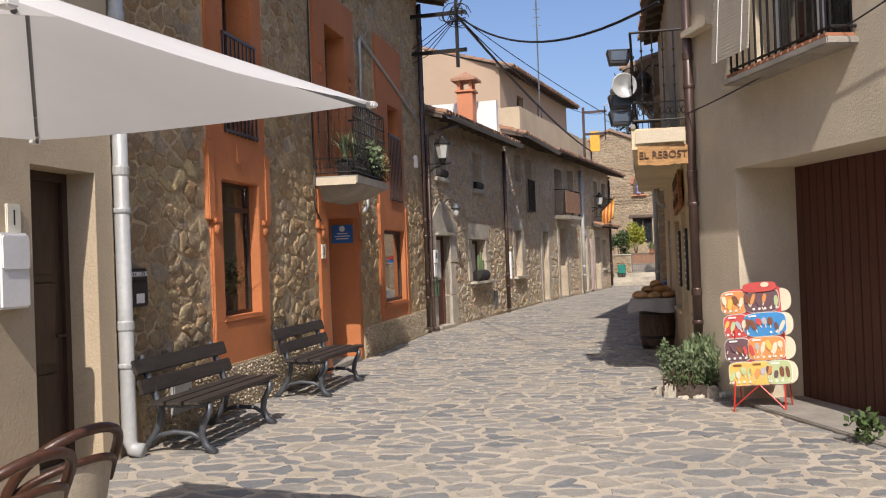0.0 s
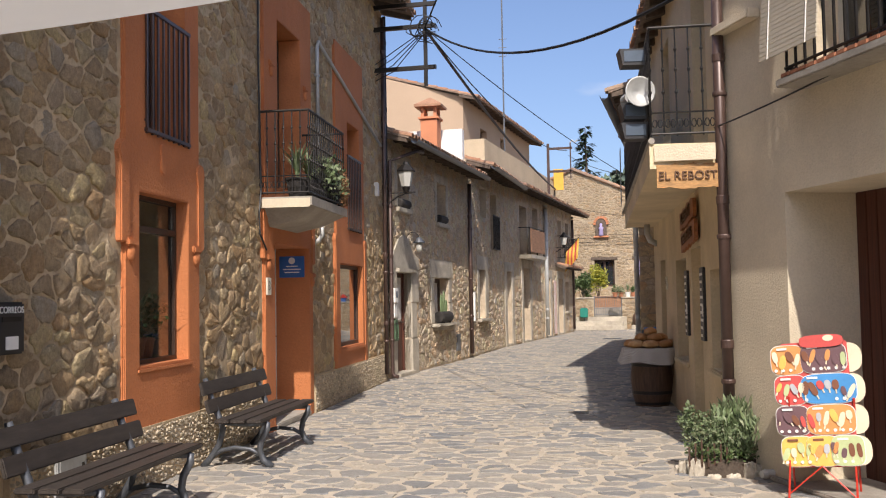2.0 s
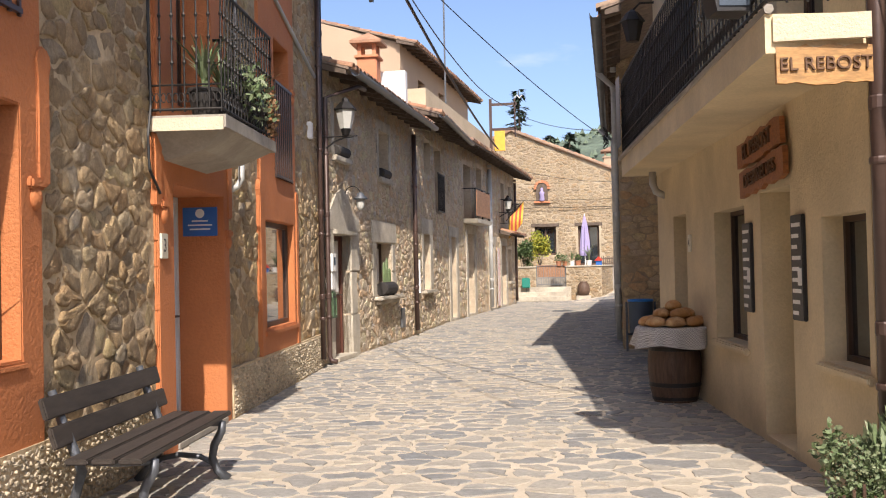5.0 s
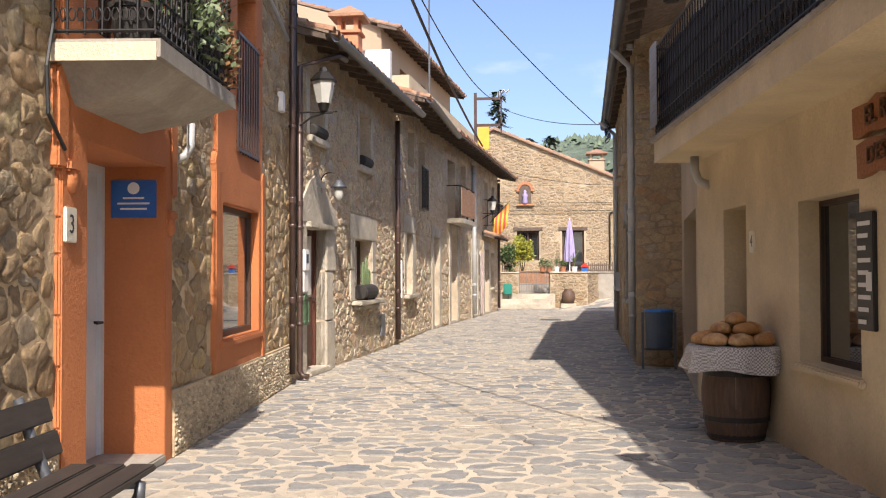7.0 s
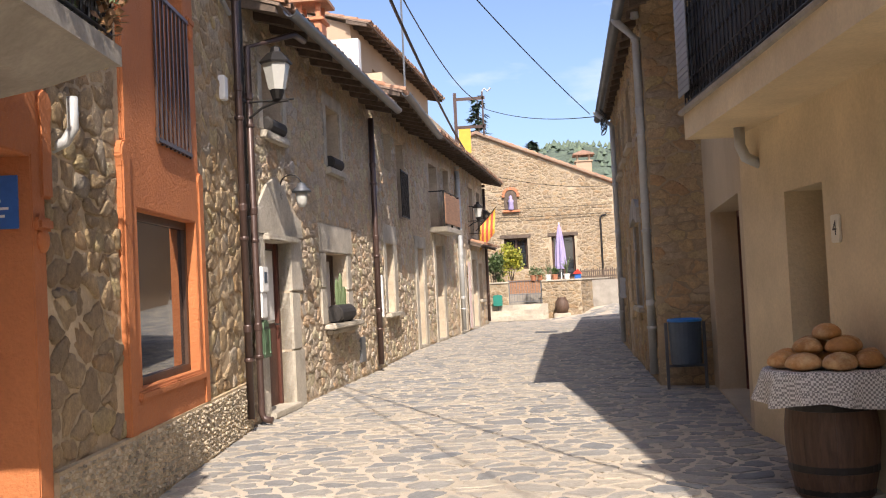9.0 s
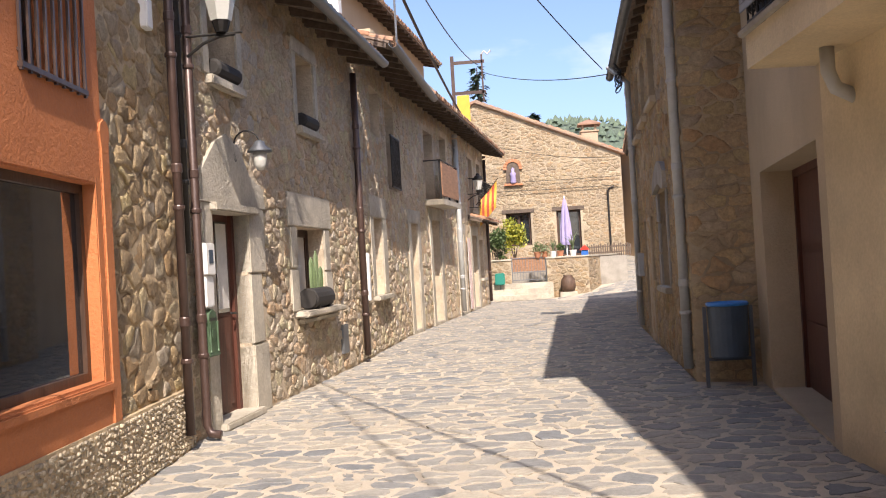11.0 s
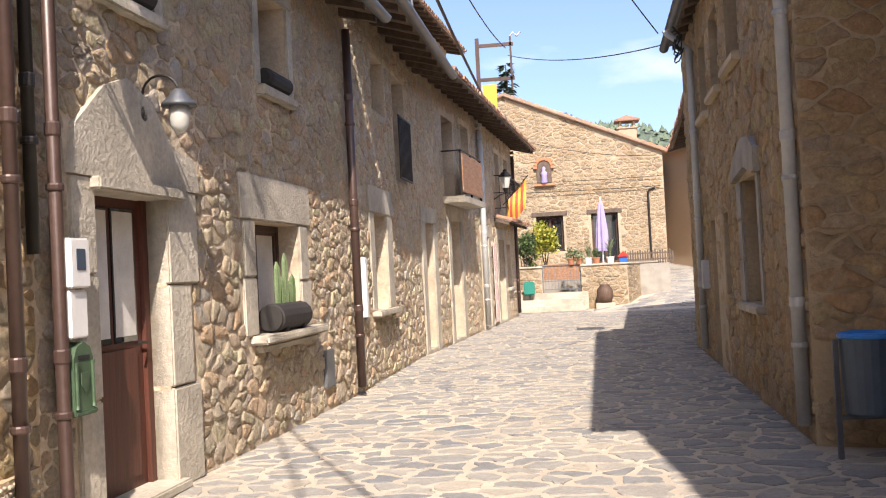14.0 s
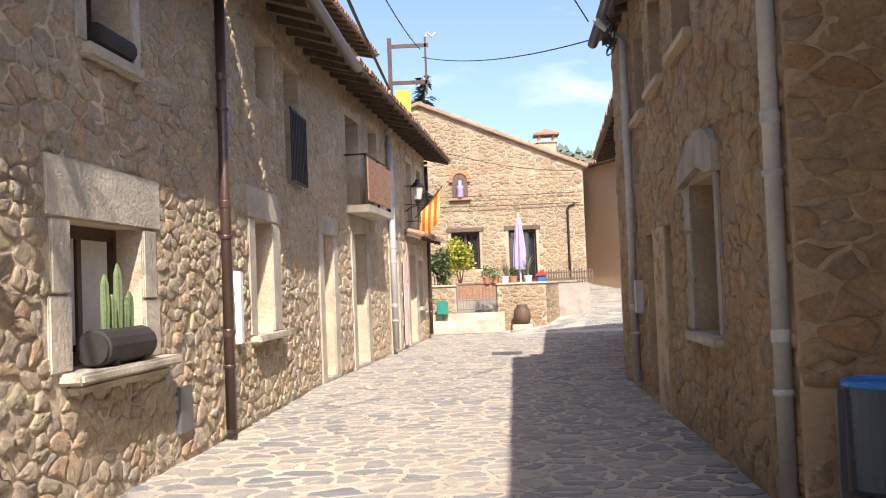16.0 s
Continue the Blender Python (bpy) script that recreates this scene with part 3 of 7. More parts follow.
M_GREENBOX = surface("verdigris_mailbox", (0.09, 0.15, 0.085), 0.5, 0.3, 0.3, 6, 60, 0.4, 0.003)
M_GREENBIN = surface("green_plastic", (0.02, 0.22, 0.17), 0.4, 0, 0.1, 5, 40, 0.1, 0.001)
M_OAK = wood("barrel_oak", (0.12, 0.07, 0.045), (8, 8, 1.2), 0.65)
M_HOOP = surface("barrel_hoop", (0.05, 0.047, 0.045), 0.5, 0.6, 0.3, 5, 50, 0.2, 0.002)
M_BREAD = surface("bread_crust", (0.46, 0.22, 0.07), 0.65, 0, 0.35, 7, 35, 0.5, 0.006, stain=(0.68, 0.5, 0.28), stain_amount=0.7)
M_LEAF = pieces("leaf", [(0.07, 0.12, 0.03), (0.1, 0.16, 0.045), (0.13, 0.19, 0.07), (0.05, 0.09, 0.025)], 0.6, 40, 0.1)
M_LEAF_PALE = pieces("pale_leaf", [(0.17, 0.24, 0.11), (0.22, 0.28, 0.15), (0.12, 0.19, 0.07), (0.26, 0.3, 0.17)], 0.6, 40, 0.1)
M_LEAF_YELLOW = pieces("golden_leaf", [(0.42, 0.4, 0.03), (0.5, 0.47, 0.05), (0.32, 0.34, 0.03), (0.2, 0.25, 0.03)], 0.6, 40, 0.1)
M_LEAF_DRY = pieces("dry_leaf", [(0.25, 0.13, 0.05), (0.2, 0.1, 0.04), (0.3, 0.18, 0.08)], 0.7, 40, 0.1)
M_NEEDLE = pieces("conifer_needle", [(0.03, 0.065, 0.035), (0.045, 0.085, 0.045), (0.025, 0.05, 0.03)], 0.8, 20, 0.1)
# both far greens are lightened: the distance haze is mixed into the colour
M_FOREST = surface("hazy_forest_hill", (0.15, 0.2, 0.14), 0.95, 0, 0.5, 0.03, 0.3, 1.0, 2.0)
M_FARTREE = pieces("hazy_far_tree", [(0.15, 0.2, 0.14), (0.18, 0.235, 0.15), (0.13, 0.18, 0.13)], 0.95, 0.5, 0.1)
M_CLAY = surface("terracotta_pot", (0.4, 0.17, 0.09), 0.85, 0, 0.2, 4, 40, 0.3, 0.003)
M_POTBLACK = surface("dark_planter", (0.032, 0.028, 0.025), 0.8, 0, 0.25, 4, 40, 0.3, 0.003)
M_BARK = surface("bark", (0.1, 0.075, 0.055), 0.95, 0, 0.4, 4, 30, 0.8, 0.02)
M_RATTAN = wood("dark_rattan", (0.075, 0.03, 0.016), (10, 10, 10), 0.4)
M_WEAVE = surface("beige_weave", (0.47, 0.4, 0.3), 0.7, 0, 0.25, 8, 140, 0.8, 0.004)
M_CABLE = surface("black_cable", (0.02, 0.02, 0.02), 0.6, 0, 0.2, 5, 40, 0.1, 0.001)
M_LILAC = surface("lilac_cloth", (0.36, 0.31, 0.52), 0.85, 0, 0.15, 3, 60, 0.3, 0.004)
M_FLAG_Y = surface("yellow_cloth", (0.68, 0.4, 0.06), 0.8, 0, 0.1, 4, 60, 0.2, 0.002)
M_FLAG_R = surface("red_cloth", (0.5, 0.09, 0.05), 0.8, 0, 0.1, 4, 60, 0.2, 0.002)
M_COPPER = wood("balcony_board", (0.38, 0.2, 0.11), (4, 1, 8), 0.6)
M_ORANGECH = surface("orange_chimney", (0.55, 0.22, 0.11), 0.85, 0, 0.12, 2, 40, 0.3, 0.004)
M_RED = surface("red_steel", (0.6, 0.05, 0.03), 0.4, 0.1, 0.1, 4, 40, 0.1, 0.001)
M_SHUTTER = surface("cream_slats", (0.55, 0.5, 0.4), 0.6, 0, 0.1, 4, 40, 0.1, 0.001)
M_CLOTHBAND = surface("curtain_white", (0.6, 0.58, 0.54), 0.85, 0, 0.15, 6, 60, 0.3, 0.003)
M_TARP = surface("dark_screen", (0.02, 0.024, 0.035), 0.7, 0, 0.3, 2, 80, 0.3, 0.003)


def cloth(name, col, through_light=0.35):
    m, nt, b = mat_base(name, 0.85)
    vec, g = coords(nt)
    c = ramp(nt, noise_node(nt, vec, 1.5), [(0.3, shade(col, 0.93)), (0.7, col)]).outputs[0]
    nt.links.new(c, b.inputs["Base Color"])
    tr = nt.nodes.new("ShaderNodeBsdfTranslucent")
    nt.links.new(c, tr.inputs["Color"])
    mx = nt.nodes.new("ShaderNodeMixShader")
    mx.inputs[0].default_value = through_light
    nt.links.new(b.outputs[0], mx.inputs[1])
    nt.links.new(tr.outputs[0], mx.inputs[2])
    nt.links.new(mx.outputs[0], nt.nodes["Material Output"].inputs[0])
    bump(nt, b, noise_node(nt, vec, 90), 0.15, 0.002)
    return m


def checked_cloth():
    m, nt, b = mat_base("checked_cloth", 0.85)
    tc = nt.nodes.new("ShaderNodeTexCoord")
    ck = nt.nodes.new("ShaderNodeTexChecker")
    ck.inputs["Scale"].default_value = 70
    ck.inputs["Color1"].default_value = (0.62, 0.6, 0.56, 1)
    ck.inputs["Color2"].default_value = (0.22, 0.21, 0.2, 1)
    nt.links.new(tc.outputs["Object"], ck.inputs["Vector"])
    nt.links.new(ck.outputs[0], b.inputs["Base Color"])
    return m


M_CANVAS = cloth("white_canvas", (0.82, 0.81, 0.78))
M_CHECK = checked_cloth()


def flat(name, col, rough=0.4):
    return surface(name, col, rough, 0, 0.08, 5, 40, 0.05, 0.001)


# ---------- small builders ----------
def lettering(text, size, m, parent, mat, depth=0.006, name="lettering"):
    """Words as a mesh, in the plane m (local x along, local y up), centred."""
    cu = bpy.data.curves.new(name, 'FONT')
    cu.body, cu.size, cu.extrude, cu.align_x, cu.align_y = text, size, depth, 'CENTER', 'CENTER'
    tmp = bpy.data.objects.new("tmp", cu)
    me = bpy.data.meshes.new_from_object(tmp)
    bpy.data.objects.remove(tmp)
    me.materials.clear()
    me.materials.append(mat)
    bm = bmesh.new()
    bm.from_mesh(me)
    seen = set()
    for v in bm.verts:
        if v.index in seen:
            continue
        todo, island = [v], {v.index}
        while todo:
            q = todo.pop()
            for ed in q.link_edges:
                o = ed.other_vert(q)
                if o.index not in island:
                    island.add(o.index)
                    todo.append(o)
        seen |= island
        one = bm.copy()
        one.verts.ensure_lookup_table()
        bmesh.ops.delete(one, geom=[one.verts[i] for i in range(len(one.verts)) if i not in island], context='VERTS')
        ob = finish("letter", one, mat, parent)
        ob.matrix_local = m
    bm.free()


def moved(ob, m):
    ob.matrix_local = m
    return ob


def shared(name, me, parent, m):
    ob = new(name, me)
    ob.parent = parent
    ob.matrix_local = m
    return ob


def mesh_of(name, bm, mat):
    me = bpy.data.meshes.new(name)
    bm.to_mesh(me)
    bm.free()
    me.materials.append(mat)
    return me


def leaf_cloud(bm, r, n, centre, spread, size, flat_z=1.0, blade=False):
    """Many small pointed leaves round a centre, thinner towards the outside."""
    for _ in range(n):
        d = Vector((r.gauss(0, 1), r.gauss(0, 1), r.gauss(0, 1))).normalized() * (r.random() ** 0.45)
        p = Vector(centre) + Vector((d.x * spread[0], d.y * spread[1], d.z * spread[2]))
        a = Vector((r.uniform(-1, 1), r.uniform(-1, 1), r.uniform(-0.4, 1))).normalized()
        if blade:
            a = (a + Vector((0, 0, 1.6))).normalized()
        s = a.orthogonal().normalized()
        s.rotate(Matrix.Rotation(r.uniform(0, 6.28), 3, a))
        k = size * r.uniform(0.6, 1.3)
        w = k * (0.12 if blade else 0.3)
        v = [bm.verts.new(q) for q in (p, p + a * k * 0.5 + s * w, p + a * k, p + a * k * 0.5 - s * w)]
        bm.faces.new(v)


def blades(bm, r, n, base, length, width, lean=0.7):
    """Long arching leaves from one root."""
    for i in range(n):
        an = 6.283 * i / n + r.uniform(-0.4, 0.4)
        out = Vector((math.cos(an), math.sin(an), 0)) * r.uniform(0.3, 1) * lean
        l = length * r.uniform(0.7, 1.15)
        side = Vector((-math.sin(an), math.cos(an), 0))
        prev = None
        for k in range(5):
            f = k / 4
            p = Vector(base) + Vector((0, 0, 1)) * l * (f - 0.35 * f * f * out.length) + out * l * f * f
            w = width * (1 - f) ** 0.7 + 0.001
            pair = (bm.verts.new(p - side * w), bm.verts.new(p + side * w))
            if prev:
                bm.faces.new((prev[0], prev[1], pair[1], pair[0]))
            prev = pair


def downpipe(line, y, z0, z1, r, mat, label, out=0.09, elbow=True, bow=None):
    e = thing("downpipe", line.at(line.u(y)), label, "pipe")
    bm = bmesh.new()
    pts = [(0, -out, z1), (0, -out, z0 + 0.12)]
    if elbow:
        pts += [(0, -out - 0.03, z0 + 0.05), (0, -out - 0.12, z0 + 0.035)]
    if bow:
        pts = [(bow[0], -bow[1], z1 + bow[2]), (bow[0] * 0.6, -bow[1], z1 + bow[2] - 0.02), (0, -out, z1)] + pts[1:]
    part("pipe", tube(bmesh.new(), pts, r, 12), mat, e, smooth=True)
    z = z0 + 0.7
    while z < z1:
        part("bracket", lathe(bmesh.new(), [(r + 0.008, z), (r + 0.012, z + 0.01), (r + 0.012, z + 0.03), (r + 0.008, z + 0.04)], 14, 0, -out), mat, e)
        part("collar", lathe(bmesh.new(), [(r + 0.002, z + 0.3), (r + 0.007, z + 0.31), (r + 0.007, z + 0.37), (r + 0.002, z + 0.38)], 14, 0, -out), mat, e)
        z += 1.25
    return e


def gutter(line, u0, u1, z, out, mat=None):
    e = thing("gutter", line.m, "half-round zinc gutter along the tiled eave", "gutter")
    bm = bmesh.new()
    n = 9
    rings = []
    for u in (u0, u1):
        rings.append([bm.verts.new((u, -out + rr * math.cos(math.pi + math.pi * k / (n - 1)), z + rr * math.sin(math.pi + math.pi * k / (n - 1)))) for rr in (0.075, 0.068) for k in range(n)])
    for o in (0, n):
        for k in range(n - 1):
            bm.faces.new((rings[0][o + k], rings[0][o + k + 1], rings[1][o + k + 1], rings[1][o + k]))
    for g in rings:
        for k in range(n - 1):
            bm.faces.new((g[k], g[k + 1], g[n + k + 1], g[n + k]))
    part("trough", bm, mat or M_ZINC, e, smooth=True)
    u = u0 + 0.3
    while u < u1:
        part("hook", a_box(u, u + 0.025, -out - 0.08, -out + 0.08, z + 0.002, z + 0.008), M_IRON, e)
        u += 0.9
    return e


def window(name, line, y0, y1, z0, z1, label, depth=0.2, mat=None, cols=2, rows_n=1, curtain=False, frame=0.06, sash=True):
    """A framed window set back in its opening: frame, casements and panes."""
    a, b = sorted((line.u(y0), line.u(y1)))
    e = thing(name, line.at(a, -depth), label, "window", kind="structure")
    w, h, mat = b - a, z1 - z0, mat or M_FRAMEWOOD
    fr = bmesh.new()
    box(fr, 0, frame, 0, 0.07, z0, z1)
    box(fr, w - frame, w, 0, 0.07, z0, z1)
    box(fr, frame, w - frame, 0, 0.07, z1 - frame, z1)
    box(fr, frame, w - frame, 0, 0.07, z0, z0 + frame)
    part("window_frame", fr, mat, e)
    cw, ch = (w - 2 * frame) / cols, (h - 2 * frame) / rows_n
    for i in range(cols):
        for j in range(rows_n):
            x0, zz = frame + i * cw, z0 + frame + j * ch
            if sash:
                s = 0.035
                bm = bmesh.new()
                box(bm, x0, x0 + s, 0.012, 0.055, zz, zz + ch)
                box(bm, x0 + cw - s, x0 + cw, 0.012, 0.055, zz, zz + ch)
                box(bm, x0 + s, x0 + cw - s, 0.012, 0.055, zz, zz + s)
                box(bm, x0 + s, x0 + cw - s, 0.012, 0.055, zz + ch - s, zz + ch)
                part("casement", bm, mat, e)
            else:
                s = 0.0
            part("pane", a_box(x0 + s, x0 + cw - s, 0.03, 0.036, zz + s, zz + ch - s), M_GLASS, e)
            if curtain:
                bm = bmesh.new()
                n = 14
                pts = [(x0 + s + 0.02 + (cw - 2 * s - 0.04) * k / n, 0.026 - 0.002 * (k % 2), q) for q in (zz + ch * 0.1, zz + ch - s) for k in range(n + 1)]
                vs = [bm.verts.new(p) for p in pts]
                for k in range(n):
                    bm.faces.new((vs[k], vs[k + 1], vs[n + 2 + k], vs[n + 1 + k]))
                part("curtain", bm, M_CLOTHBAND, e, "white lace curtain")
    return e


def door(name, line, y0, y1, z0, z1, label, mat, depth=0.2, panels=3, glazed=0, handle=True, frame_mat=None):
    a, b = sorted((line.u(y0), line.u(y1)))
    e = thing(name, line.at(a, -depth), label, "door", kind="structure")
    w = b - a
    f = 0.07
    bm = bmesh.new()
    box(bm, 0, f, 0, 0.09, z0, z1)
    box(bm, w - f, w, 0, 0.09, z0, z1)
    box(bm, f, w - f, 0, 0.09, z1 - f, z1)
    part("door_frame", bm, frame_mat or mat, e)
    leaf = part("leaf", a_box(f, w - f, 0.035, 0.075, z0 + 0.005, z1 - f), mat, e)
    ph = (z1 - f - z0 - 0.1) / panels
    for i in range(panels):
        if i >= panels - glazed:
            for k in range(2):
                cw = (w - 2 * f - 0.2) / 2
                part("pane", a_box(f + 0.08 + k * (cw + 0.04), f + 0.08 + k * (cw + 0.04) + cw, 0.026, 0.034, z0 + 0.06 + i * ph, z0 + 0.02 + (i + 1) * ph), M_GLASS, e)
                part("curtain", a_box(f + 0.1 + k * (cw + 0.04), f + 0.06 + k * (cw + 0.04) + cw, 0.0225, 0.0255, z0 + 0.1 + i * ph, z0 + (i + 1) * ph), M_CLOTHBAND, e, "white lace curtain")
        else:
            part("panel", a_box(f + 0.1, w - f - 0.1, 0.018, 0.034, z0 + 0.08 + i * ph, z0 + 0.02 + (i + 1) * ph, 0.008), mat, e)
    if handle:
        part("door_handle", tube(bmesh.new(), [(w - f - 0.06, 0.03, z0 + 0.98), (w - f - 0.06, -0.03, z0 + 0.98), (w - f - 0.17, -0.03, z0 + 0.98)], 0.011, 8), M_IRON, e)
    return e


def block(name, line, y0, y1, z0, z1, out, mat, label, category="trim", back=0.0, bevel=0.012, kind="structure"):
    a, b = sorted((line.u(y0), line.u(y1)))
    ob = finish(name, a_box(a, b, -out, back, z0, z1, bevel), mat)
    ob.matrix_world = line.m
    return tagged(ob, label, category, kind=kind)


def number_plate(line, y, z, text, label, w=0.13, h=0.17, mat=None, ink=None, out=0.0):
    e = thing("house_number_plate", line.at(line.u(y), out, z), label, "plate")
    part("plate", a_box(-w / 2, w / 2, -0.02, 0, -h / 2, h / 2, 0.006), mat or M_PLATE, e)
    lettering(text, h * 0.75, Matrix.Translation((0, -0.021, 0)) @ UPRIGHT, e, ink or M_BLACK, 0.001)
    return e


def railing(e, pts, height, step=0.11, z0=0.0, scrolls=True, fancy=True):
    """Wrought-iron railing along plan points: rails, posts, balusters with knots, a band of scrolls at the foot."""
    bar = bmesh.new()
    tube(bar, [(0, 0, 0.03), (0, 0, height)], 0.0075, 6)
    if fancy:
        for z in (0.42 * height, 0.62 * height, 0.8 * height):
            lathe(bar, [(0.008, z - 0.02), (0.016, z), (0.008, z + 0.02)], 8)
    bar_me = mesh_of("baluster", bar, M_IRON)
    sc = bmesh.new()
    if scrolls:
        for s in (-1, 1):
            tube(sc, [(s * (0.026 + 0.022 * math.cos(t * 0.7)), 0, 0.115 + 0.05 * math.sin(t * 0.7) + 0.006 * t) for t in range(9)], 0.005, 5)
    sc_me = mesh_of("scroll", sc, M_IRON)
    for a, b in zip(pts, pts[1:]):
        a, b = Vector((*a, z0)), Vector((*b, z0))
        d = b - a
        up = Vector((0, 0, 1))
        part("top_rail", tube(bmesh.new(), [a + up * height, b + up * height], 0.014, 8), M_IRON, e)
        part("bottom_rail", tube(bmesh.new(), [a + up * 0.05, b + up * 0.05], 0.011, 8), M_IRON, e)
        if scrolls:
            part("middle_rail", tube(bmesh.new(), [a + up * 0.24, b + up * 0.24], 0.008, 6), M_IRON, e)
        n = max(2, round(d.length / step))
        rz = Matrix.Rotation(math.atan2(d.y, d.x), 4, 'Z')
        for i in range(n + 1):
            shared("baluster", bar_me, e, Matrix.Translation(a + d * i / n))
            if scrolls and i < n:
                shared("scroll", sc_me, e, Matrix.Translation(a + d * (i + 0.5) / n) @ rz)


# ---------- house with orange surrounds ----------
def surround(line, y0, y1, z0, z1, holes, label, brackets=(), ears=(), drop=0.0):
    a, b = sorted((line.u(y0), line.u(y1)))
    e = thing("window_surround", line.m, label, "surround", kind="structure")
    us = sorted({a, b, *[v for h in holes for v in h[:2]]})
    bm = bmesh.new()
    for p, q in zip(us, us[1:]):
        z = z0
        for c0, c1 in sorted((h[2], h[3]) for h in holes if h[0] < (p + q) / 2 < h[1]):
            if c0 > z:
                box(bm, p, q, -0.035, 0.1, z, c0)
            z = c1
        if z < z1:
            box(bm, p, q, -0.035, 0.1, z, z1)
    part("render_band", bm, M_ORANGE, e)
    # wider ears round the heads of the openings, their upper corners rolled into scrolls
    for lo, hi, grow_ in ears:
        for side, way in ((a, -1), (b, 1)):
            o = side + way * grow_
            bm = prism(bmesh.new(), [(side - way * 0.05, lo), (o, lo), (o, hi - 0.1)] + [(o - way * 0.075 + way * 0.1 * math.cos(q), hi - 0.02 + 0.1 * math.sin(q)) for q in (-0.6, -0.1, 0.5, 1.1, 1.7, 2.4, 3.1)] + [(side - way * 0.05, hi - 0.12)], -0.05, 0.02)
            bmesh.ops.bevel(bm, geom=bm.edges[:], offset=0.012, segments=2, affect='EDGES')
            part("ear", bm, M_ORANGE, e)
    if drop:
        bm = prism(bmesh.new(), [((a + b) / 2 - 0.06 + 0.055 * math.cos(q), drop + (0.14 if math.sin(q) > 0 else 0.0) + 0.06 * math.sin(q)) for q in [2 * math.pi * k / 16 for k in range(16)]], -0.055, -0.02)
        part("tongue", bm, M_ORANGE, e)
    # uneven trowelled rim
    r = random.Random(int(y0 * 10))
    for side in (a, b):
        bm = bmesh.new()
        z = z0
        while z < z1 - 0.1:
            h = r.uniform(0.18, 0.4)
            w = r.uniform(0.012, 0.03)
            box(bm, side - w, side + w, -0.028, 0.02, z, min(z + h, z1), 0.012)
            z += h
        part("rim", bm, M_ORANGE, e)
    for u, z in brackets:
        bm = bmesh.new()
        box(bm, u - 0.09, u + 0.09, -0.07, -0.02, z, z + 0.07, 0.015)
        part("corbel", bm, M_ORANGE, e)
        bm = bmesh.new()
        bmesh.ops.create_uvsphere(bm, u_segments=14, v_segments=8, radius=0.06, matrix=Matrix.Translation((u, -0.04, z - 0.05)) @ Matrix.Diagonal((1, 0.55, 1.2, 1)))
        part("corbel_drop", bm, M_ORANGE, e, smooth=True)
    return e


u = LA.u
surround(LA, 8.78, 10.28, 0.5, 5.3, HOLES_A[:2], "orange rendered surround of the tall shop window", [(u(8.86), 1.95), (u(10.2), 1.95)], ((1.98, 2.72, 0.1),), 2.66)
surround(LA, 12.25, 14.25, 0.0, 5.4, HOLES_A[2:4], "orange rendered surround of door and balcony", [(u(12.36), 1.97), (u(14.2), 1.8), (u(12.5), 4.25), (u(13.95), 4.25)], ((1.98, 2.5, 0.09),))
surround(LA, 15.6, 17.5, 0.47, 5.4, HOLES_A[4:], "orange rendered surround of the square window", [(u(16.0), 3.75), (u(17.36), 3.75)], ((0.49, 2.42, 0.1),))
# orange linings of the openings
for k, (a, b, z0, z1) in enumerate(HOLES_A):
    d = 0.42 if k == 2 else (0.08 if k == 0 else (0.05 if k == 4 else 0.25))
    bm = bmesh.new()
    box(bm, a - 0.004, a + 0.012, -0.03, d, z0, z1)
    box(bm, b - 0.012, b + 0.004, -0.03, d, z0, z1)
    box(bm, a + 0.012, b - 0.012, -0.03, d, z1 - 0.012, z1 + 0.004)
    if k != 2:
        box(bm, a + 0.012, b - 0.012, -0.03, d, z0 - 0.004, z0 + 0.012)
    ob = finish("opening_lining", bm, M_ORANGE)
    ob.matrix_world = LA.m
    tagged(ob, "orange rendered lining of the opening", "trim", kind="structure")
block("window_sill", LA, 8.98, 10.08, 0.93, 0.978, 0.047, M_ORANGE, "orange rendered window sill")
block("window_sill", LA, 15.7, 17.45, 0.71, 0.775, 0.06, M_ORANGE, "orange rendered window sill")
window("window_1", LA, 9.02, 10.04, 0.98, 2.42, "dark framed tall window with plants behind the glass", 0.08, M_DARKWOOD, 1, 1, frame=0.05, sash=False)
for ob in bpy.data.objects["window_1"].children:
    if ob.name.startswith("pane"):
        ob.data.materials[0] = M_CLEAR
        ob.visible_shadow = False
# shallow stand-in for the room; its dark colour gives the unlit interior
room = finish("unlit_room_box", bmesh.new(), M_BEAM)
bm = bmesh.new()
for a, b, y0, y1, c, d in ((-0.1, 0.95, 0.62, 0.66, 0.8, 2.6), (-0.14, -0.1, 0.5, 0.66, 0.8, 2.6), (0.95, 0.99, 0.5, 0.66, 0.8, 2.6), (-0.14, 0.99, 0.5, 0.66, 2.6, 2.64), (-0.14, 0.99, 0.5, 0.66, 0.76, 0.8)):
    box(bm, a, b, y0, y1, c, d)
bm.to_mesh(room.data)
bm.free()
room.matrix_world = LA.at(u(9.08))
tagged(room, "shallow dark-coloured box standing in for the unlit room behind the glass", "wall", kind="structure")
part("transom", a_box(0.05, 0.97, -0.01, 0.05, 2.1, 2.15), M_DARKWOOD, bpy.data.objects["window_1"])
window("window_2", LA, 15.79, 17.36, 0.78, 2.06, "wide brown framed shop window reflecting the street", 0.05, M_FRAMEWOOD, 1, 1, frame=0.07, sash=False)
window("window_3", LA, 9.18, 9.97, 2.92, 4.7, "tall shuttered window of the upper floor", 0.25, M_DARKWOOD, 2, 1)
window("window_4", LA, 12.75, 13.75, 2.85, 4.9, "balcony door with dark wooden casements", 0.25, M_DARKWOOD, 2, 2)
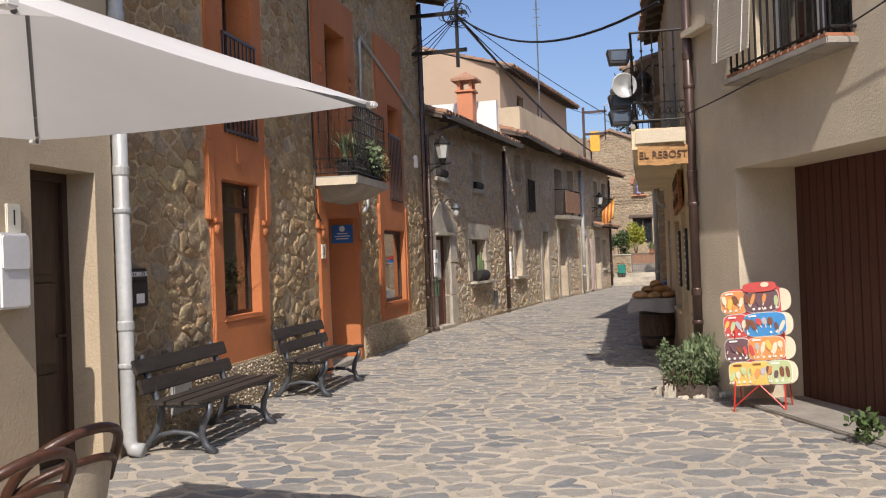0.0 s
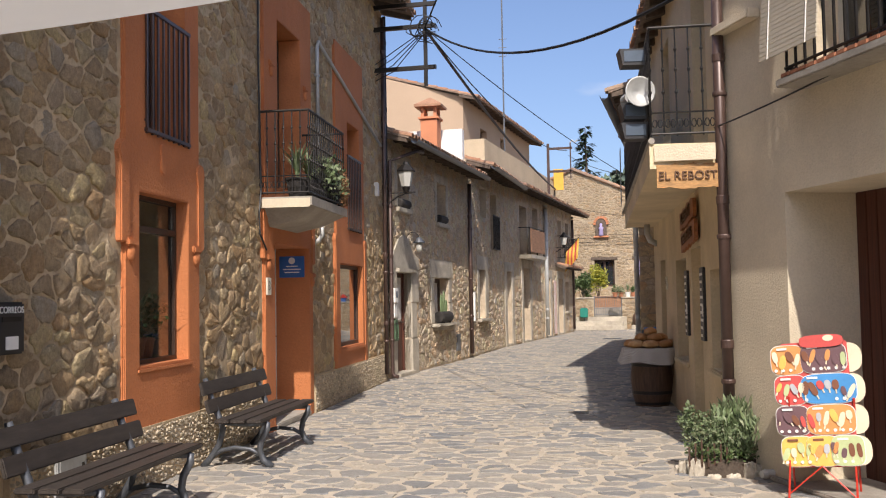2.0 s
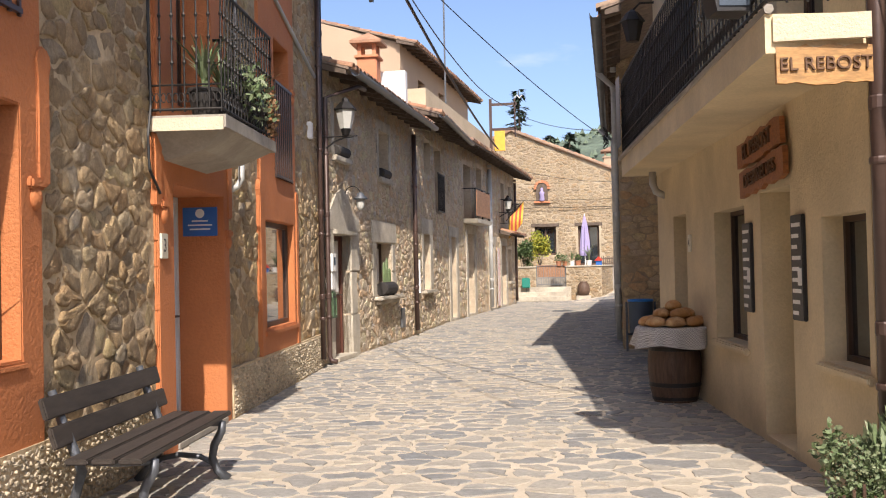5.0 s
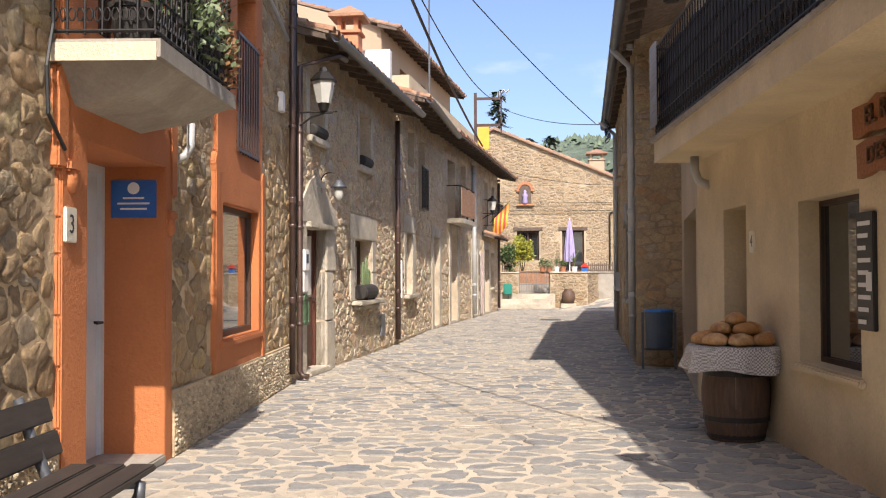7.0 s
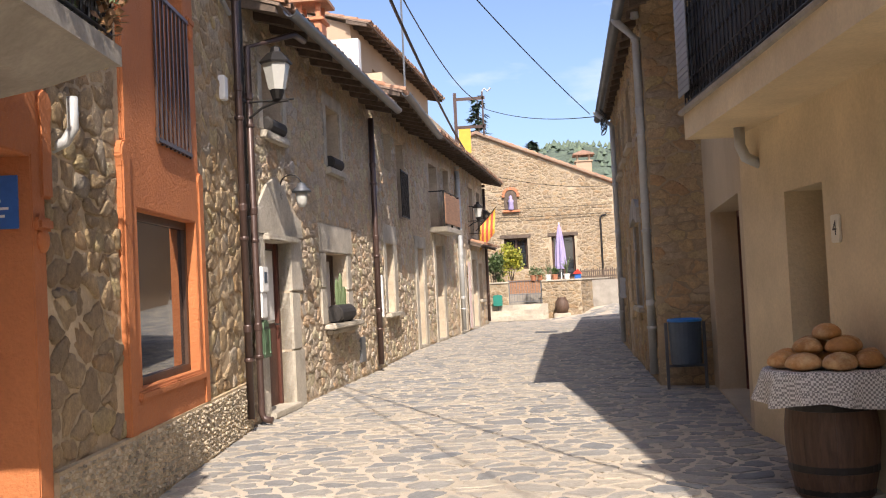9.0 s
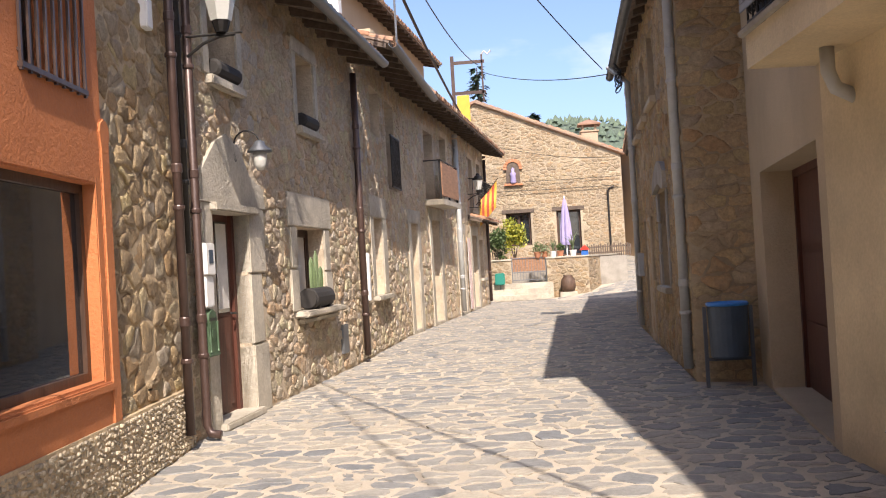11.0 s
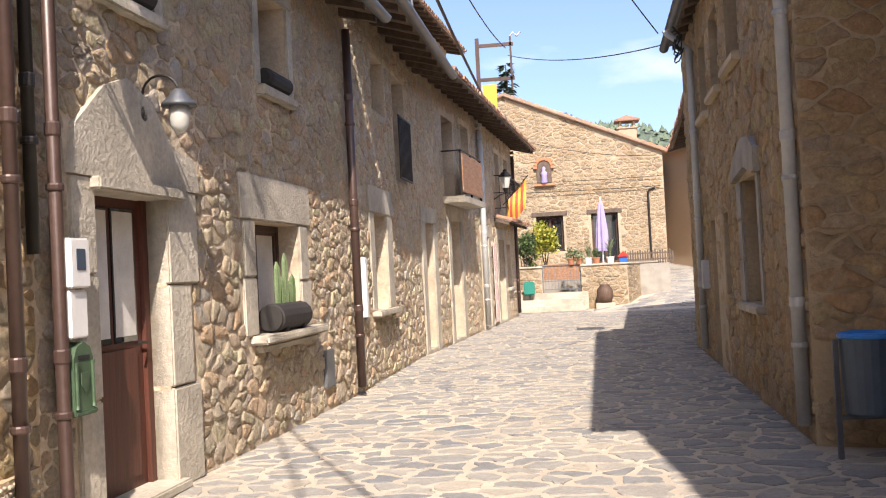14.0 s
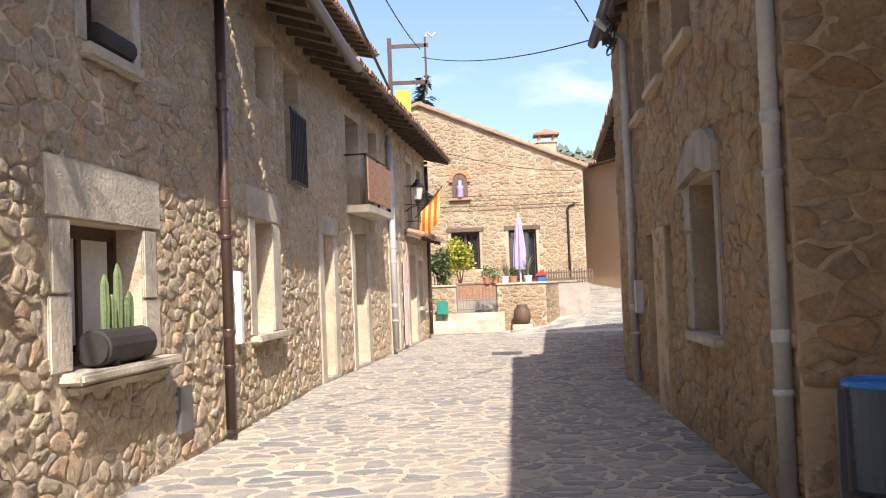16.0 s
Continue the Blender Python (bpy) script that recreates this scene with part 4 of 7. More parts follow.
window("window_5", LA, 16.34, 17.2, 2.6, 4.3, "barred upper window with dark casements", 0.25, M_DARKWOOD, 2, 1)
door("door_1", LA, 12.6, 14.1, 0.06, 2.2, "pale blue-white painted door deep in an orange recess", M_PALEBLUE, 0.42, 2)
block("threshold", LA, 12.62, 14.08, 0.0, 0.068, 0.05, M_CONCRETE, "worn concrete door threshold", "step", 0.45)
bm = bmesh.new()
me_blue = thing("information_plate", LA.at(u(14.1), -0.02, 0), "blue enamel plate with white lines in the doorway", "sign")
me_blue.matrix_world = LA.at(u(14.1) - 0.014, -0.2, 2.0) @ Matrix.Rotation(radians(-90), 4, 'Z')
part("plate", a_box(-0.17, 0.17, -0.012, 0, -0.19, 0.09, 0.003), M_BLUE, me_blue)
for z, w in ((-0.13, 0.2), (-0.09, 0.24), (-0.05, 0.16)):
    part("text_bar", a_box(-w / 2, w / 2, -0.0135, -0.012, z, z + 0.014), M_WHITE, me_blue)
bm = bmesh.new()
bmesh.ops.create_circle(bm, cap_ends=True, segments=20, radius=0.045, matrix=Matrix.Translation((0, -0.0135, 0.03)) @ Matrix.Rotation(radians(90), 4, 'X'))
part("emblem", bm, M_WHITE, me_blue)
number_plate(LA, 12.33, 1.67, "3", "cream ceramic house number three", 0.15, 0.2, out=0.035)
# grilles of the upper windows
for y0, y1, z0, z1, lab in ((9.12, 10.03, 2.9, 3.95, "rusty iron bars before the tall upper window"), (16.3, 17.24, 2.58, 3.75, "dark red-brown iron bars before the upper window")):
    e = thing("window_grille", LA.at(u(y0), 0.05, z0), lab, "grille")
    w = u(y1) - u(y0)
    for z in (0.03, z1 - z0):
        part("rail", a_box(0, w, -0.015, 0.015, z - 0.015, z + 0.015), M_PIPE_BROWN, e)
    me = mesh_of("bar", a_box(-0.012, 0.012, -0.008, 0.008, 0, z1 - z0), M_PIPE_BROWN)
    for i in range(9):
        shared("bar", me, e, Matrix.Translation((0.015 + (w - 0.03) * i / 8, 0, 0)))
    for x in (0.01, w - 0.01):
        part("stay", a_box(x - 0.01, x + 0.01, 0, 0.06, 0.1, 0.12), M_PIPE_BROWN, e)

# plinth of pebbledash
for a, b, lab in ((7.2, 12.2, "one"), (14.3, 19.35, "two")):
    e = block("plinth", LA, a, b, 0.0, 0.5, 0.045, M_MORTAR_A, "rough pebbledash plinth at the wall's foot", "plinth", 0.0, 0.0)
    r = random.Random(int(a))
    lay("pebble", cells(u(a), u(b), 0.01, 0.485, 0.042, 0.036, r, [], 0.45), LA.m @ Matrix.Translation((0, -0.045, 0)) @ UPRIGHT, M_PEBBLE, e, r, 0.004, 0.014, None, rise=0.5, top=0.7)

# balcony with plants
bal = thing("balcony", LA.at(u(12.12), 0, 2.45), "small concrete balcony with wrought-iron railing", "balcony")
bm = prism(bmesh.new(), [(0, 0.12), (1.72, 0.12), (1.72, 0.22), (0, 0.22)], -0.62, 0)
part("slab", bm, M_CONCRETE, bal)
bm = bmesh.new()
vs = [bm.verts.new(p) for p in ((0.03, -0.58, 0.12), (1.69, -0.58, 0.12), (1.69, 0, 0.12), (0.03, 0, 0.12), (0.26, -0.36, -0.02), (1.46, -0.36, -0.02), (1.42, 0, -0.1), (0.3, 0, -0.1))]
for f in ((0, 1, 5, 4), (1, 2, 6, 5), (3, 0, 4, 7), (4, 5, 6, 7)):
    bm.faces.new([vs[i] for i in f])
part("underside", bm, M_CONCRETE, bal)
part("edge_band", a_box(-0.012, 0.0, -0.6, 0, 0.1, 0.2), M_CREAM, bal, "pale cream slab end")
railing(bal, [(0.03, 0), (0.03, -0.58), (1.69, -0.58), (1.69, 0)], 0.98, 0.1, 0.22)


def potted(m, label, kind, r, size=1.0, pot_mat=None, pot_r=0.13, pot_h=0.22):
    e = thing("potted_plant", m, label, "plant")
    part("pot", lathe(bmesh.new(), [(pot_r * 0.75, 0), (pot_r, pot_h * 0.85), (pot_r * 1.1, pot_h * 0.86), (pot_r * 1.1, pot_h), (pot_r * 0.95, pot_h), (pot_r * 0.92, pot_h * 0.9)], 18), pot_mat or M_POTBLACK, e, smooth=False)
    bm = bmesh.new()
    if kind == "blades":
        blades(bm, r, 26, (0, 0, pot_h * 0.9), 0.48 * size, 0.022, 0.75)
        mat = M_LEAF_PALE
    elif kind == "bush":
        leaf_cloud(bm, r, 260, (0, 0, pot_h + 0.16 * size), (0.2 * size, 0.2 * size, 0.2 * size), 0.06)
        mat = M_LEAF
    else:
        leaf_cloud(bm, r, 220, (0, -0.08, pot_h + 0.08 * size), (0.22 * size, 0.16 * size, 0.26 * size), 0.07)
        mat = M_LEAF_PALE
    part("leaves", bm, mat, e)
    return e


rp = random.Random(5)
for i, (x, y, kind, size) in enumerate(((0.2, -0.4, "blades", 1.05), (0.5, -0.45, "blades", 0.9), (0.8, -0.46, "trail", 1.0), (1.1, -0.46, "trail", 1.15), (1.35, -0.46, "blades", 0.95), (1.55, -0.42, "trail", 1.0))):
    potted(LA.at(u(12.12) + x, -y, 2.68), "balcony pot with " + ("arching pale green leaves" if kind == "blades" else "trailing pale green foliage"), kind, rp, size)
e = thing("dry_creeper", LA.at(u(13.7), 0.6, 2.9), "dry brown creeper hanging through the balcony railing", "plant")
bm = bmesh.new()
leaf_cloud(bm, rp, 140, (0, 0, 0), (0.18, 0.06, 0.25), 0.06)
part("leaves", bm, M_LEAF_DRY, e)
# pots behind the tall window
for y, kind in ((9.32, "bush"), (9.62, "blades"), (9.8, "bush")):
    potted(LA.at(u(y), -0.3, 1.0), "terracotta pot with green plant on the window ledge", kind, rp, 1.1, M_CLAY, 0.1, 0.2)

# pipes, cables and boxes on the wall
downpipe(LA, 6.87, 0.02, 6.7, 0.062, M_PIPE_GREY, "grey plastic downpipe with an elbow at its foot", 0.1)
downpipe(LA, 19.04, 0.02, 6.7, 0.038, M_PIPE_BROWN, "dark brown metal downpipe at the house corner", 0.09, elbow=False)
downpipe(L1, 19.53, 0.02, 4.1, 0.038, M_PIPE_BROWN, "dark brown downpipe bent from the gutter", 0.09, True, (1.0, 0.45, 0.28))
downpipe(LA, 19.3, 1.5, 6.8, 0.035, M_IRON, "thin black conduit on the house corner", 0.07, elbow=False)
e = thing("letter_box", LA.at(u(6.99), 0, 1.2), "black enamel letter box with white lettering", "letter box")
part("body", a_box(-0.02, 0.28, -0.1, 0, 0, 0.32, 0.012), M_BLACK, e)
part("flap", a_box(0.03, 0.23, -0.108, -0.1, 0.2, 0.23), M_IRON, e)
part("notice", a_box(0.07, 0.2, -0.106, -0.1, 0.03, 0.11), M_WHITE, e)
lettering("CORREOS", 0.058, Matrix.Translation((0.13, -0.104, 0.27)) @ UPRIGHT, e, M_WHITE, 0.002)
e = thing("drain_elbow", LA.at(u(14.52), 0.0, 2.5), "short grey drain pipe under the balcony", "pipe")
part("pipe", tube(bmesh.new(), [(0, -0.1, 0.08), (0, -0.1, -0.1), (-0.02, -0.06, -0.18), (-0.04, 0.02, -0.22)], 0.032, 10), M_PIPE_GREY, e, smooth=True)
e = thing("service_hatch", LA.at(u(7.9), 0.045, 0.2), "pale grey metal service hatch low on the wall", "box")
part("frame", a_box(-0.2, 0.2, -0.03, 0, 0, 0.36, 0.006), M_PIPE_GREY, e)
part("lid", a_box(-0.17, 0.17, -0.036, -0.03, 0.03, 0.33, 0.003), M_PIPE_GREY, e)
part("lock", a_box(0.12, 0.15, -0.04, -0.036, 0.17, 0.2), M_IRON, e)
e = thing("junction_box", LA.at(u(18.6), 0, 3.35), "small white junction box on the wall", "box")
part("body", a_box(-0.07, 0.07, -0.07, 0, 0, 0.24, 0.01), M_WHITE, e)
e = thing("wall_cable", LA.m, "black cable stapled along the facade", "cable")
part("wire", tube(bmesh.new(), [(u(12.08), -0.03, 6.6), (u(12.06), -0.03, 4.2), (u(12.1), -0.04, 2.75), (u(12.0), -0.05, 2.5), (u(12.02), -0.05, 2.25), (u(12.22), -0.06, 2.08)], 0.011, 6), M_CABLE, e)
e = thing("wall_conduit", LA.m, "pale grey conduit pipe rising beside the balcony", "pipe")
part("pipe", tube(bmesh.new(), [(u(14.55), -0.05, 2.75), (u(14.55), -0.05, 5.02), (u(14.62), -0.05, 5.1), (u(14.8), -0.05, 5.06), (u(18.9), -0.06, 4.3)], 0.026, 8), M_PIPE_GREY, e, smooth=True)
for z in (3.2, 3.9, 4.6):
    part("clip", a_box(u(14.55) - 0.04, u(14.55) + 0.04, -0.08, 0.0, z, z + 0.03, 0.004), M_PIPE_GREY, e)

# house number one
door("door_2", LH, 5.72, 6.55, 0.05, 2.27, "dark brown panelled wooden door, closed", M_DARKWOOD, 0.24, 3)
number_plate(LH, 5.5, 1.88, "1", "cream ceramic house number one", 0.15, 0.2)
e = thing("meter_box", LH.at(LH.u(5.4), 0, 1.28), "white plastic meter box on the rendered wall", "box")
part("body", a_box(-0.16, 0.16, -0.09, 0, 0, 0.5, 0.015), M_WHITE, e)
part("lid", a_box(-0.14, 0.14, -0.1, -0.09, 0.26, 0.48, 0.01), M_WHITE, e)


# ---------- benches ----------
def bench(m):
    e = thing("bench", m, "park bench with dark wooden slats and cast-iron legs", "bench", "benches by the orange house")
    L = 1.8
    for k, y in enumerate((-0.6, -0.45, -0.3)):
        part("seat_slat", a_box(-L / 2, L / 2, y - 0.065, y + 0.065, 0.415, 0.45, 0.008), M_SLAT, e)
    for z, y in ((0.56, -0.17), (0.72, -0.12)):
        bm = a_box(-L / 2, L / 2, -0.016, 0.016, -0.062, 0.062, 0.008)
        moved(part("back_slat", bm, M_SLAT, e), Matrix.Translation((0, y, z)) @ Matrix.Rotation(radians(-16), 4, 'X'))
    for x in (-0.68, 0.68):
        front = [(x, -0.66, 0.405), (x, -0.655, 0.34), (x, -0.6, 0.24), (x, -0.585, 0.15), (x, -0.62, 0.06), (x, -0.7, 0.0)]
        back = [(x, -0.07, 0.8), (x, -0.13, 0.62), (x, -0.2, 0.45), (x, -0.24, 0.34), (x, -0.2, 0.2), (x, -0.12, 0.08), (x, -0.05, 0.0)]
        for nm, pts in (("front_leg", front), ("back_leg", back)):
            bm = tube(bmesh.new(), pts, [0.026] + [0.03] * (len(pts) - 2) + [0.036], 8)
            part(nm, bm, M_CAST, e, smooth=True)
        part("seat_bearer", tube(bmesh.new(), [(x, -0.66, 0.395), (x, -0.45, 0.385), (x, -0.22, 0.4)], 0.022, 8), M_CAST, e, smooth=True)
        part("foot_arch", tube(bmesh.new(), [(x, -0.61, 0.1), (x, -0.5, 0.16), (x, -0.35, 0.175), (x, -0.22, 0.15), (x, -0.14, 0.09)], 0.02, 8), M_CAST, e, smooth=True)
    return e


bench(LA.at(u(7.72), 0.06, 0))
copy_thing(bpy.data.objects["bench"], LA.at(u(10.85), 0.06, 0))

# ---------- terrace, first house ----------
u = L1.u
door("door_3", L1, 20.06, 21.02, 0.06, 2.1, "half-glazed dark brown door with lace curtains", M_REDWOOD, 0.13, 2, 1)
block("threshold", L1, 20.0, 21.1, 0.0, 0.068, 0.1, M_DRESSED, "worn stone door step", "step", 0.2)
for i, (a, b, z0, z1) in enumerate(((19.8, 20.06, 0, 0.75), (19.84, 20.06, 0.76, 1.5), (19.8, 20.06, 1.51, 2.1), (21.02, 21.46, 0, 0.7), (21.02, 21.36, 0.71, 1.42), (21.02, 21.5, 1.43, 2.1))):
    block("door_jamb", L1, a, b, z0, z1, 0.03 + 0.004 * (i % 2), M_DRESSED, "pale dressed stone door jamb block", "trim", 0.22)
e = thing("door_lintel", L1.m, "pale carved stone lintel with a pointed head", "trim", kind="structure")
part("lintel", prism(bmesh.new(), [(u(19.78), 2.1), (u(21.55), 2.1), (u(21.5), 2.3), (u(21.1), 2.42), (u(20.85), 2.66), (u(20.5), 2.78), (u(20.2), 2.68), (u(19.85), 2.4)], -0.04, 0.22), M_DRESSED, e)
block("door_ledge", L1, 20.0, 21.2, 2.02, 2.098, 0.1, M_DRESSED, "pale moulded stone ledge over the door", "trim", 0.2)
window("window_6", L1, 22.72, 23.95, 0.95, 1.95, "small deep window with lace curtain", 0.2, M_FRAMEWOOD, 2, 1, True)
for i, (a, b, z0, z1) in enumerate(((22.42, 22.72, 0.95, 1.45), (22.46, 22.72, 1.46, 1.95), (23.95, 24.25, 0.95, 1.4), (23.95, 24.2, 1.41, 1.95), (22.4, 24.3, 1.955, 2.36))):
    block("window_jamb", L1, a, b, z0, z1, 0.028, M_DRESSED, "pale dressed stone window block", "trim", 0.0)
block("window_sill", L1, 22.55, 24.35, 0.87, 0.948, 0.17, M_DRESSED, "moulded projecting stone window sill", "sill", 0.2, 0.02)
block("window_sill", L1, 22.65, 24.25, 0.8, 0.868, 0.1, M_DRESSED, "moulded stone bracket under the sill", "sill", 0.0, 0.02)
pl = thing("cactus_planter", L1.at(u(23.4), 0.04, 0.95), "black log-shaped planter with tall green cactus", "plant")
part("planter", tube(bmesh.new(), [(-0.42, 0, 0.13), (-0.4, 0, 0.13), (0.4, 0, 0.13), (0.42, 0, 0.13)], [0.1, 0.13, 0.13, 0.1], 14), M_POTBLACK, pl)
for x in (-0.43, 0.43):
    part("end_disc", tube(bmesh.new(), [(x - 0.012, 0, 0.13), (x + 0.012, 0, 0.13)], 0.115, 16), M_POTBLACK, pl)
for x in (-0.25, 0.25):
    part("foot", a_box(x - 0.04, x + 0.04, -0.1, 0.1, 0, 0.06, 0.01), M_POTBLACK, pl)
for x, h in ((-0.22, 0.42), (-0.1, 0.28), (0.0, 0.5), (0.12, 0.24), (0.2, 0.3)):
    bm = bmesh.new()
    k = 10
    lathe(bm, [(0.028, 0.22), (0.034, 0.22 + h * 0.5), (0.03, 0.22 + h * 0.85), (0.008, 0.22 + h)], k, x, 0)
    for i, v in enumerate(bm.verts):
        if i % 2:
            v.co.x = x + (v.co.x - x) * 0.7
            v.co.y *= 0.7
    part("cactus", bm, M_LEAF_PALE, pl)
for nm, a, b, z0, z1 in (("window_7", 20.2, 20.95, 3.3, 4.15), ("window_8", 23.05, 23.83, 3.2, 4.1)):
    window(nm, L1, a, b, z0, z1, "small upper window with dark frame", 0.3, M_DARKWOOD, 2, 1)
    block("window_sill", L1, a - 0.08, b + 0.08, z0 - 0.1, z0 - 0.002, 0.09, M_DRESSED, "weathered stone sill", "sill", 0.1, 0.015)
    for k, (c, d) in enumerate(((a - 0.16, a), (b, b + 0.16))):
        block("window_jamb", L1, c, d, z0, z1, 0.026, M_DRESSED, "worn dressed stone window jamb", "trim")
    block("window_lintel", L1, a - 0.18, b + 0.18, z1 + 0.002, z1 + 0.2, 0.026, M_DRESSED, "worn dressed stone lintel", "trim")
    e = thing("window_planter", L1.at(u((a + b) / 2), 0.02, z0), "dark round planter lying on the sill", "planter")
    part("body", tube(bmesh.new(), [(-0.3, 0, 0.09), (-0.28, 0, 0.09), (0.28, 0, 0.09), (0.3, 0, 0.09)], [0.06, 0.09, 0.09, 0.06], 12), M_POTBLACK, e)
e = thing("meter_box", L1.at(u(19.65), 0.036, 1.15), "white plastic meter box with a window", "box")
part("lower_box", a_box(-0.09, 0.09, -0.1, 0, 0, 0.27, 0.01), M_WHITE, e)
part("upper_box", a_box(-0.1, 0.1, -0.12, 0, 0.28, 0.56, 0.01), M_WHITE, e)
part("dial_window", a_box(-0.045, 0.045, -0.124, -0.12, 0.38, 0.5, 0.004), M_BINBLUE, e)
e = thing("mailbox", L1.at(u(19.67), 0.036, 0.72), "green ornate metal mailbox with embossed crest", "mailbox")
part("body", prism(bmesh.new(), [(-0.1, 0.03), (0.1, 0.03), (0.1, 0.32), (0.07, 0.38), (0, 0.41), (-0.07, 0.38), (-0.1, 0.32)], -0.1, 0), M_GREENBOX, e)
part("base", a_box(-0.115, 0.115, -0.115, 0, 0, 0.03, 0.008), M_GREENBOX, e)
part("slot", a_box(-0.06, 0.06, -0.104, -0.1, 0.31, 0.335), M_BLACK, e)
part("crest", prism(bmesh.new(), [(-0.04, 0.24), (0.04, 0.24), (0.04, 0.17), (0, 0.12), (-0.04, 0.17)], -0.108, -0.1), M_GREENBOX, e)
for x in (-0.085, 0.085):
    part("column", lathe(bmesh.new(), [(0.016, 0.04), (0.011, 0.06), (0.011, 0.28), (0.016, 0.3)], 8, x, -0.104), M_GREENBOX, e)


def wall_lamp(m, label, big=False):
    s = 1.5 if big else 1.0
    e = thing("wall_lamp", m @ Matrix.Scale(1, 4), label, "lamp")
    if big:
        part("arm", tube(bmesh.new(), [(0, 0, -0.3), (0, -0.15, -0.2), (0, -0.3, -0.15), (0, -0.44, -0.14)], 0.014, 8), M_IRON, e)
        part("arm_bar", tube(bmesh.new(), [(0, 0, -0.13), (0, -0.5, -0.13)], 0.011, 8), M_IRON, e)
        y = -0.32
        part("holder", lathe(bmesh.new(), [(0.05, -0.12), (0.07, -0.06), (0.08, -0.02)], 10, 0, y), M_IRON, e)
        part("lantern_glass", lathe(bmesh.new(), [(0.09, -0.02), (0.15, 0.26)], 6, 0, y), M_LAMPGLASS, e, "frosted glass lantern body")
        part("cap", lathe(bmesh.new(), [(0.175, 0.26), (0.18, 0.28), (0.09, 0.38), (0.06, 0.39), (0.05, 0.44), (0.02, 0.46)], 6, 0, y), M_IRON, e)
    else:
        part("back_plate", lathe(bmesh.new(), [(0.055, -0.01), (0.05, 0.01)], 14), M_IRON, e).matrix_local = Matrix.Rotation(radians(90), 4, 'X')
        part("arm", tube(bmesh.new(), [(0, 0, -0.08)] + [(0, -0.13 + 0.13 * math.cos(a * 0.35), 0.12 + 0.13 * math.sin(a * 0.35)) for a in range(0, 10)], 0.009, 8), M_IRON, e)
        y = -0.26
        part("shade", lathe(bmesh.new(), [(0.12, 0.03), (0.115, 0.05), (0.06, 0.1), (0.05, 0.13), (0.015, 0.15)], 18, 0, y), M_CAST, e, "dark metal shade", True)
        part("globe", lathe(bmesh.new(), [(0.03, -0.15), (0.06, -0.1), (0.07, -0.02), (0.065, 0.03)], 16, 0, y), M_LAMPGLASS, e, "frosted glass globe", True)
    return e


wall_lamp(L1.at(u(20.72), 0.03, 2.58), "small wall lamp with metal shade over the door")
wall_lamp(L1.at(u(19.5), 0.1, 3.62), "old street lantern on a curled iron bracket", True)
e = thing("junction_box", L1.at(u(24.75), 0, 0.25), "grey metal service hatch low on the wall", "box")
part("lid", a_box(-0.15, 0.15, -0.045, 0, 0, 0.4, 0.008), M_ZINC, e)
downpipe(L1, 25.8, 0.0, 4.35, 0.05, M_PIPE_BROWN, "dark brown downpipe between two houses", 0.1, elbow=False)
gutter(L1, 0.2, L1.len + 0.1, 4.5, 0.56)
gutter(L2, 0.1, L2.len, 4.8, 0.71)
block("step_wall", L2, 25.75, 25.98, 4.6, 5.75, -0.05, M_WHITE, "whitewashed gable step between the roofs", "wall", 2.4, 0.0)

# ---------- terrace, further houses ----------
window("window_9", L2, 27.26, 28.1, 0.95, 2.25, "narrow deep window with dark frame", 0.28, M_FRAMEWOOD, 2, 1)
for a, b, z0, z1 in ((26.98, 27.26, 0.95, 2.25), (28.1, 28.5, 0.95, 2.25), (26.95, 28.55, 2.255, 2.62)):
    block("window_jamb", L2, a, b, z0, z1, 0.028, M_DRESSED, "pale dressed stone window block", "trim")
block("window_sill", L2, 27.0, 28.5, 0.87, 0.948, 0.12, M_DRESSED, "pale stone sill", "sill", 0.2, 0.015)
window("window_10", L2, 27.57, 28.5, 3.7, 4.5, "small shaded upper window", 0.3, M_DARKWOOD, 1, 1)
window("window_11", L2, 29.1, 30.1, 2.85, 4.5, "tall barred upper window", 0.3, M_DARKWOOD, 1, 2)
e = thing("window_grille", L2.at(L2.u(29.08), 0.09, 2.87), "rusty iron window rail with bars", "grille")
for i in range(11):
    part("bar", a_box(0.1 * i, 0.1 * i + 0.02, -0.01, 0.01, 0, 0.95), M_IRON, e)
for z in (0.0, 0.95):
    part("rail", a_box(-0.02, 1.04, -0.012, 0.012, z, z + 0.025), M_IRON, e)
e = thing("meter_box", L2.at(L2.u(26.4), 0, 0.9), "narrow white conduit cover on the stone wall", "box")
part("body", a_box(-0.06, 0.06, -0.08, 0, 0, 0.75, 0.01), M_WHITE, e)
for nm, ln, a, b, z1, lab, mt in (("door_4", L3, 31.45, 32.1, 2.3, "narrow brown plank door in a stone frame", M_FRAMEWOOD), ("door_5", L3, 33.75, 34.75, 2.45, "brown wooden door with pale stone jambs", M_FRAMEWOOD), ("door_6", L4, 37.5, 38.3, 2.2, "pale weathered wooden door", M_COPPER), ("door_7", L4, 39.9, 40.9, 2.2, "brown glazed door under a tiled canopy", M_FRAMEWOOD)):
    door(nm, ln, a, b, 0.06, z1, lab, mt, 0.24, 2)
    for c, d in ((a - 0.28, a), (b, b + 0.3)):
        block("door_jamb", ln, c, d, 0.0, z1, 0.035, M_DRESSED, "pale dressed stone door jamb", "trim")
    block("door_lintel", ln, a - 0.3, b + 0.32, z1 + 0.002, z1 + 0.28, 0.035, M_DRESSED, "pale dressed stone door lintel", "trim")
    block("threshold", ln, a, b, 0.0, 0.068, 0.03, M_DRESSED, "stone door step", "step", 0.24)
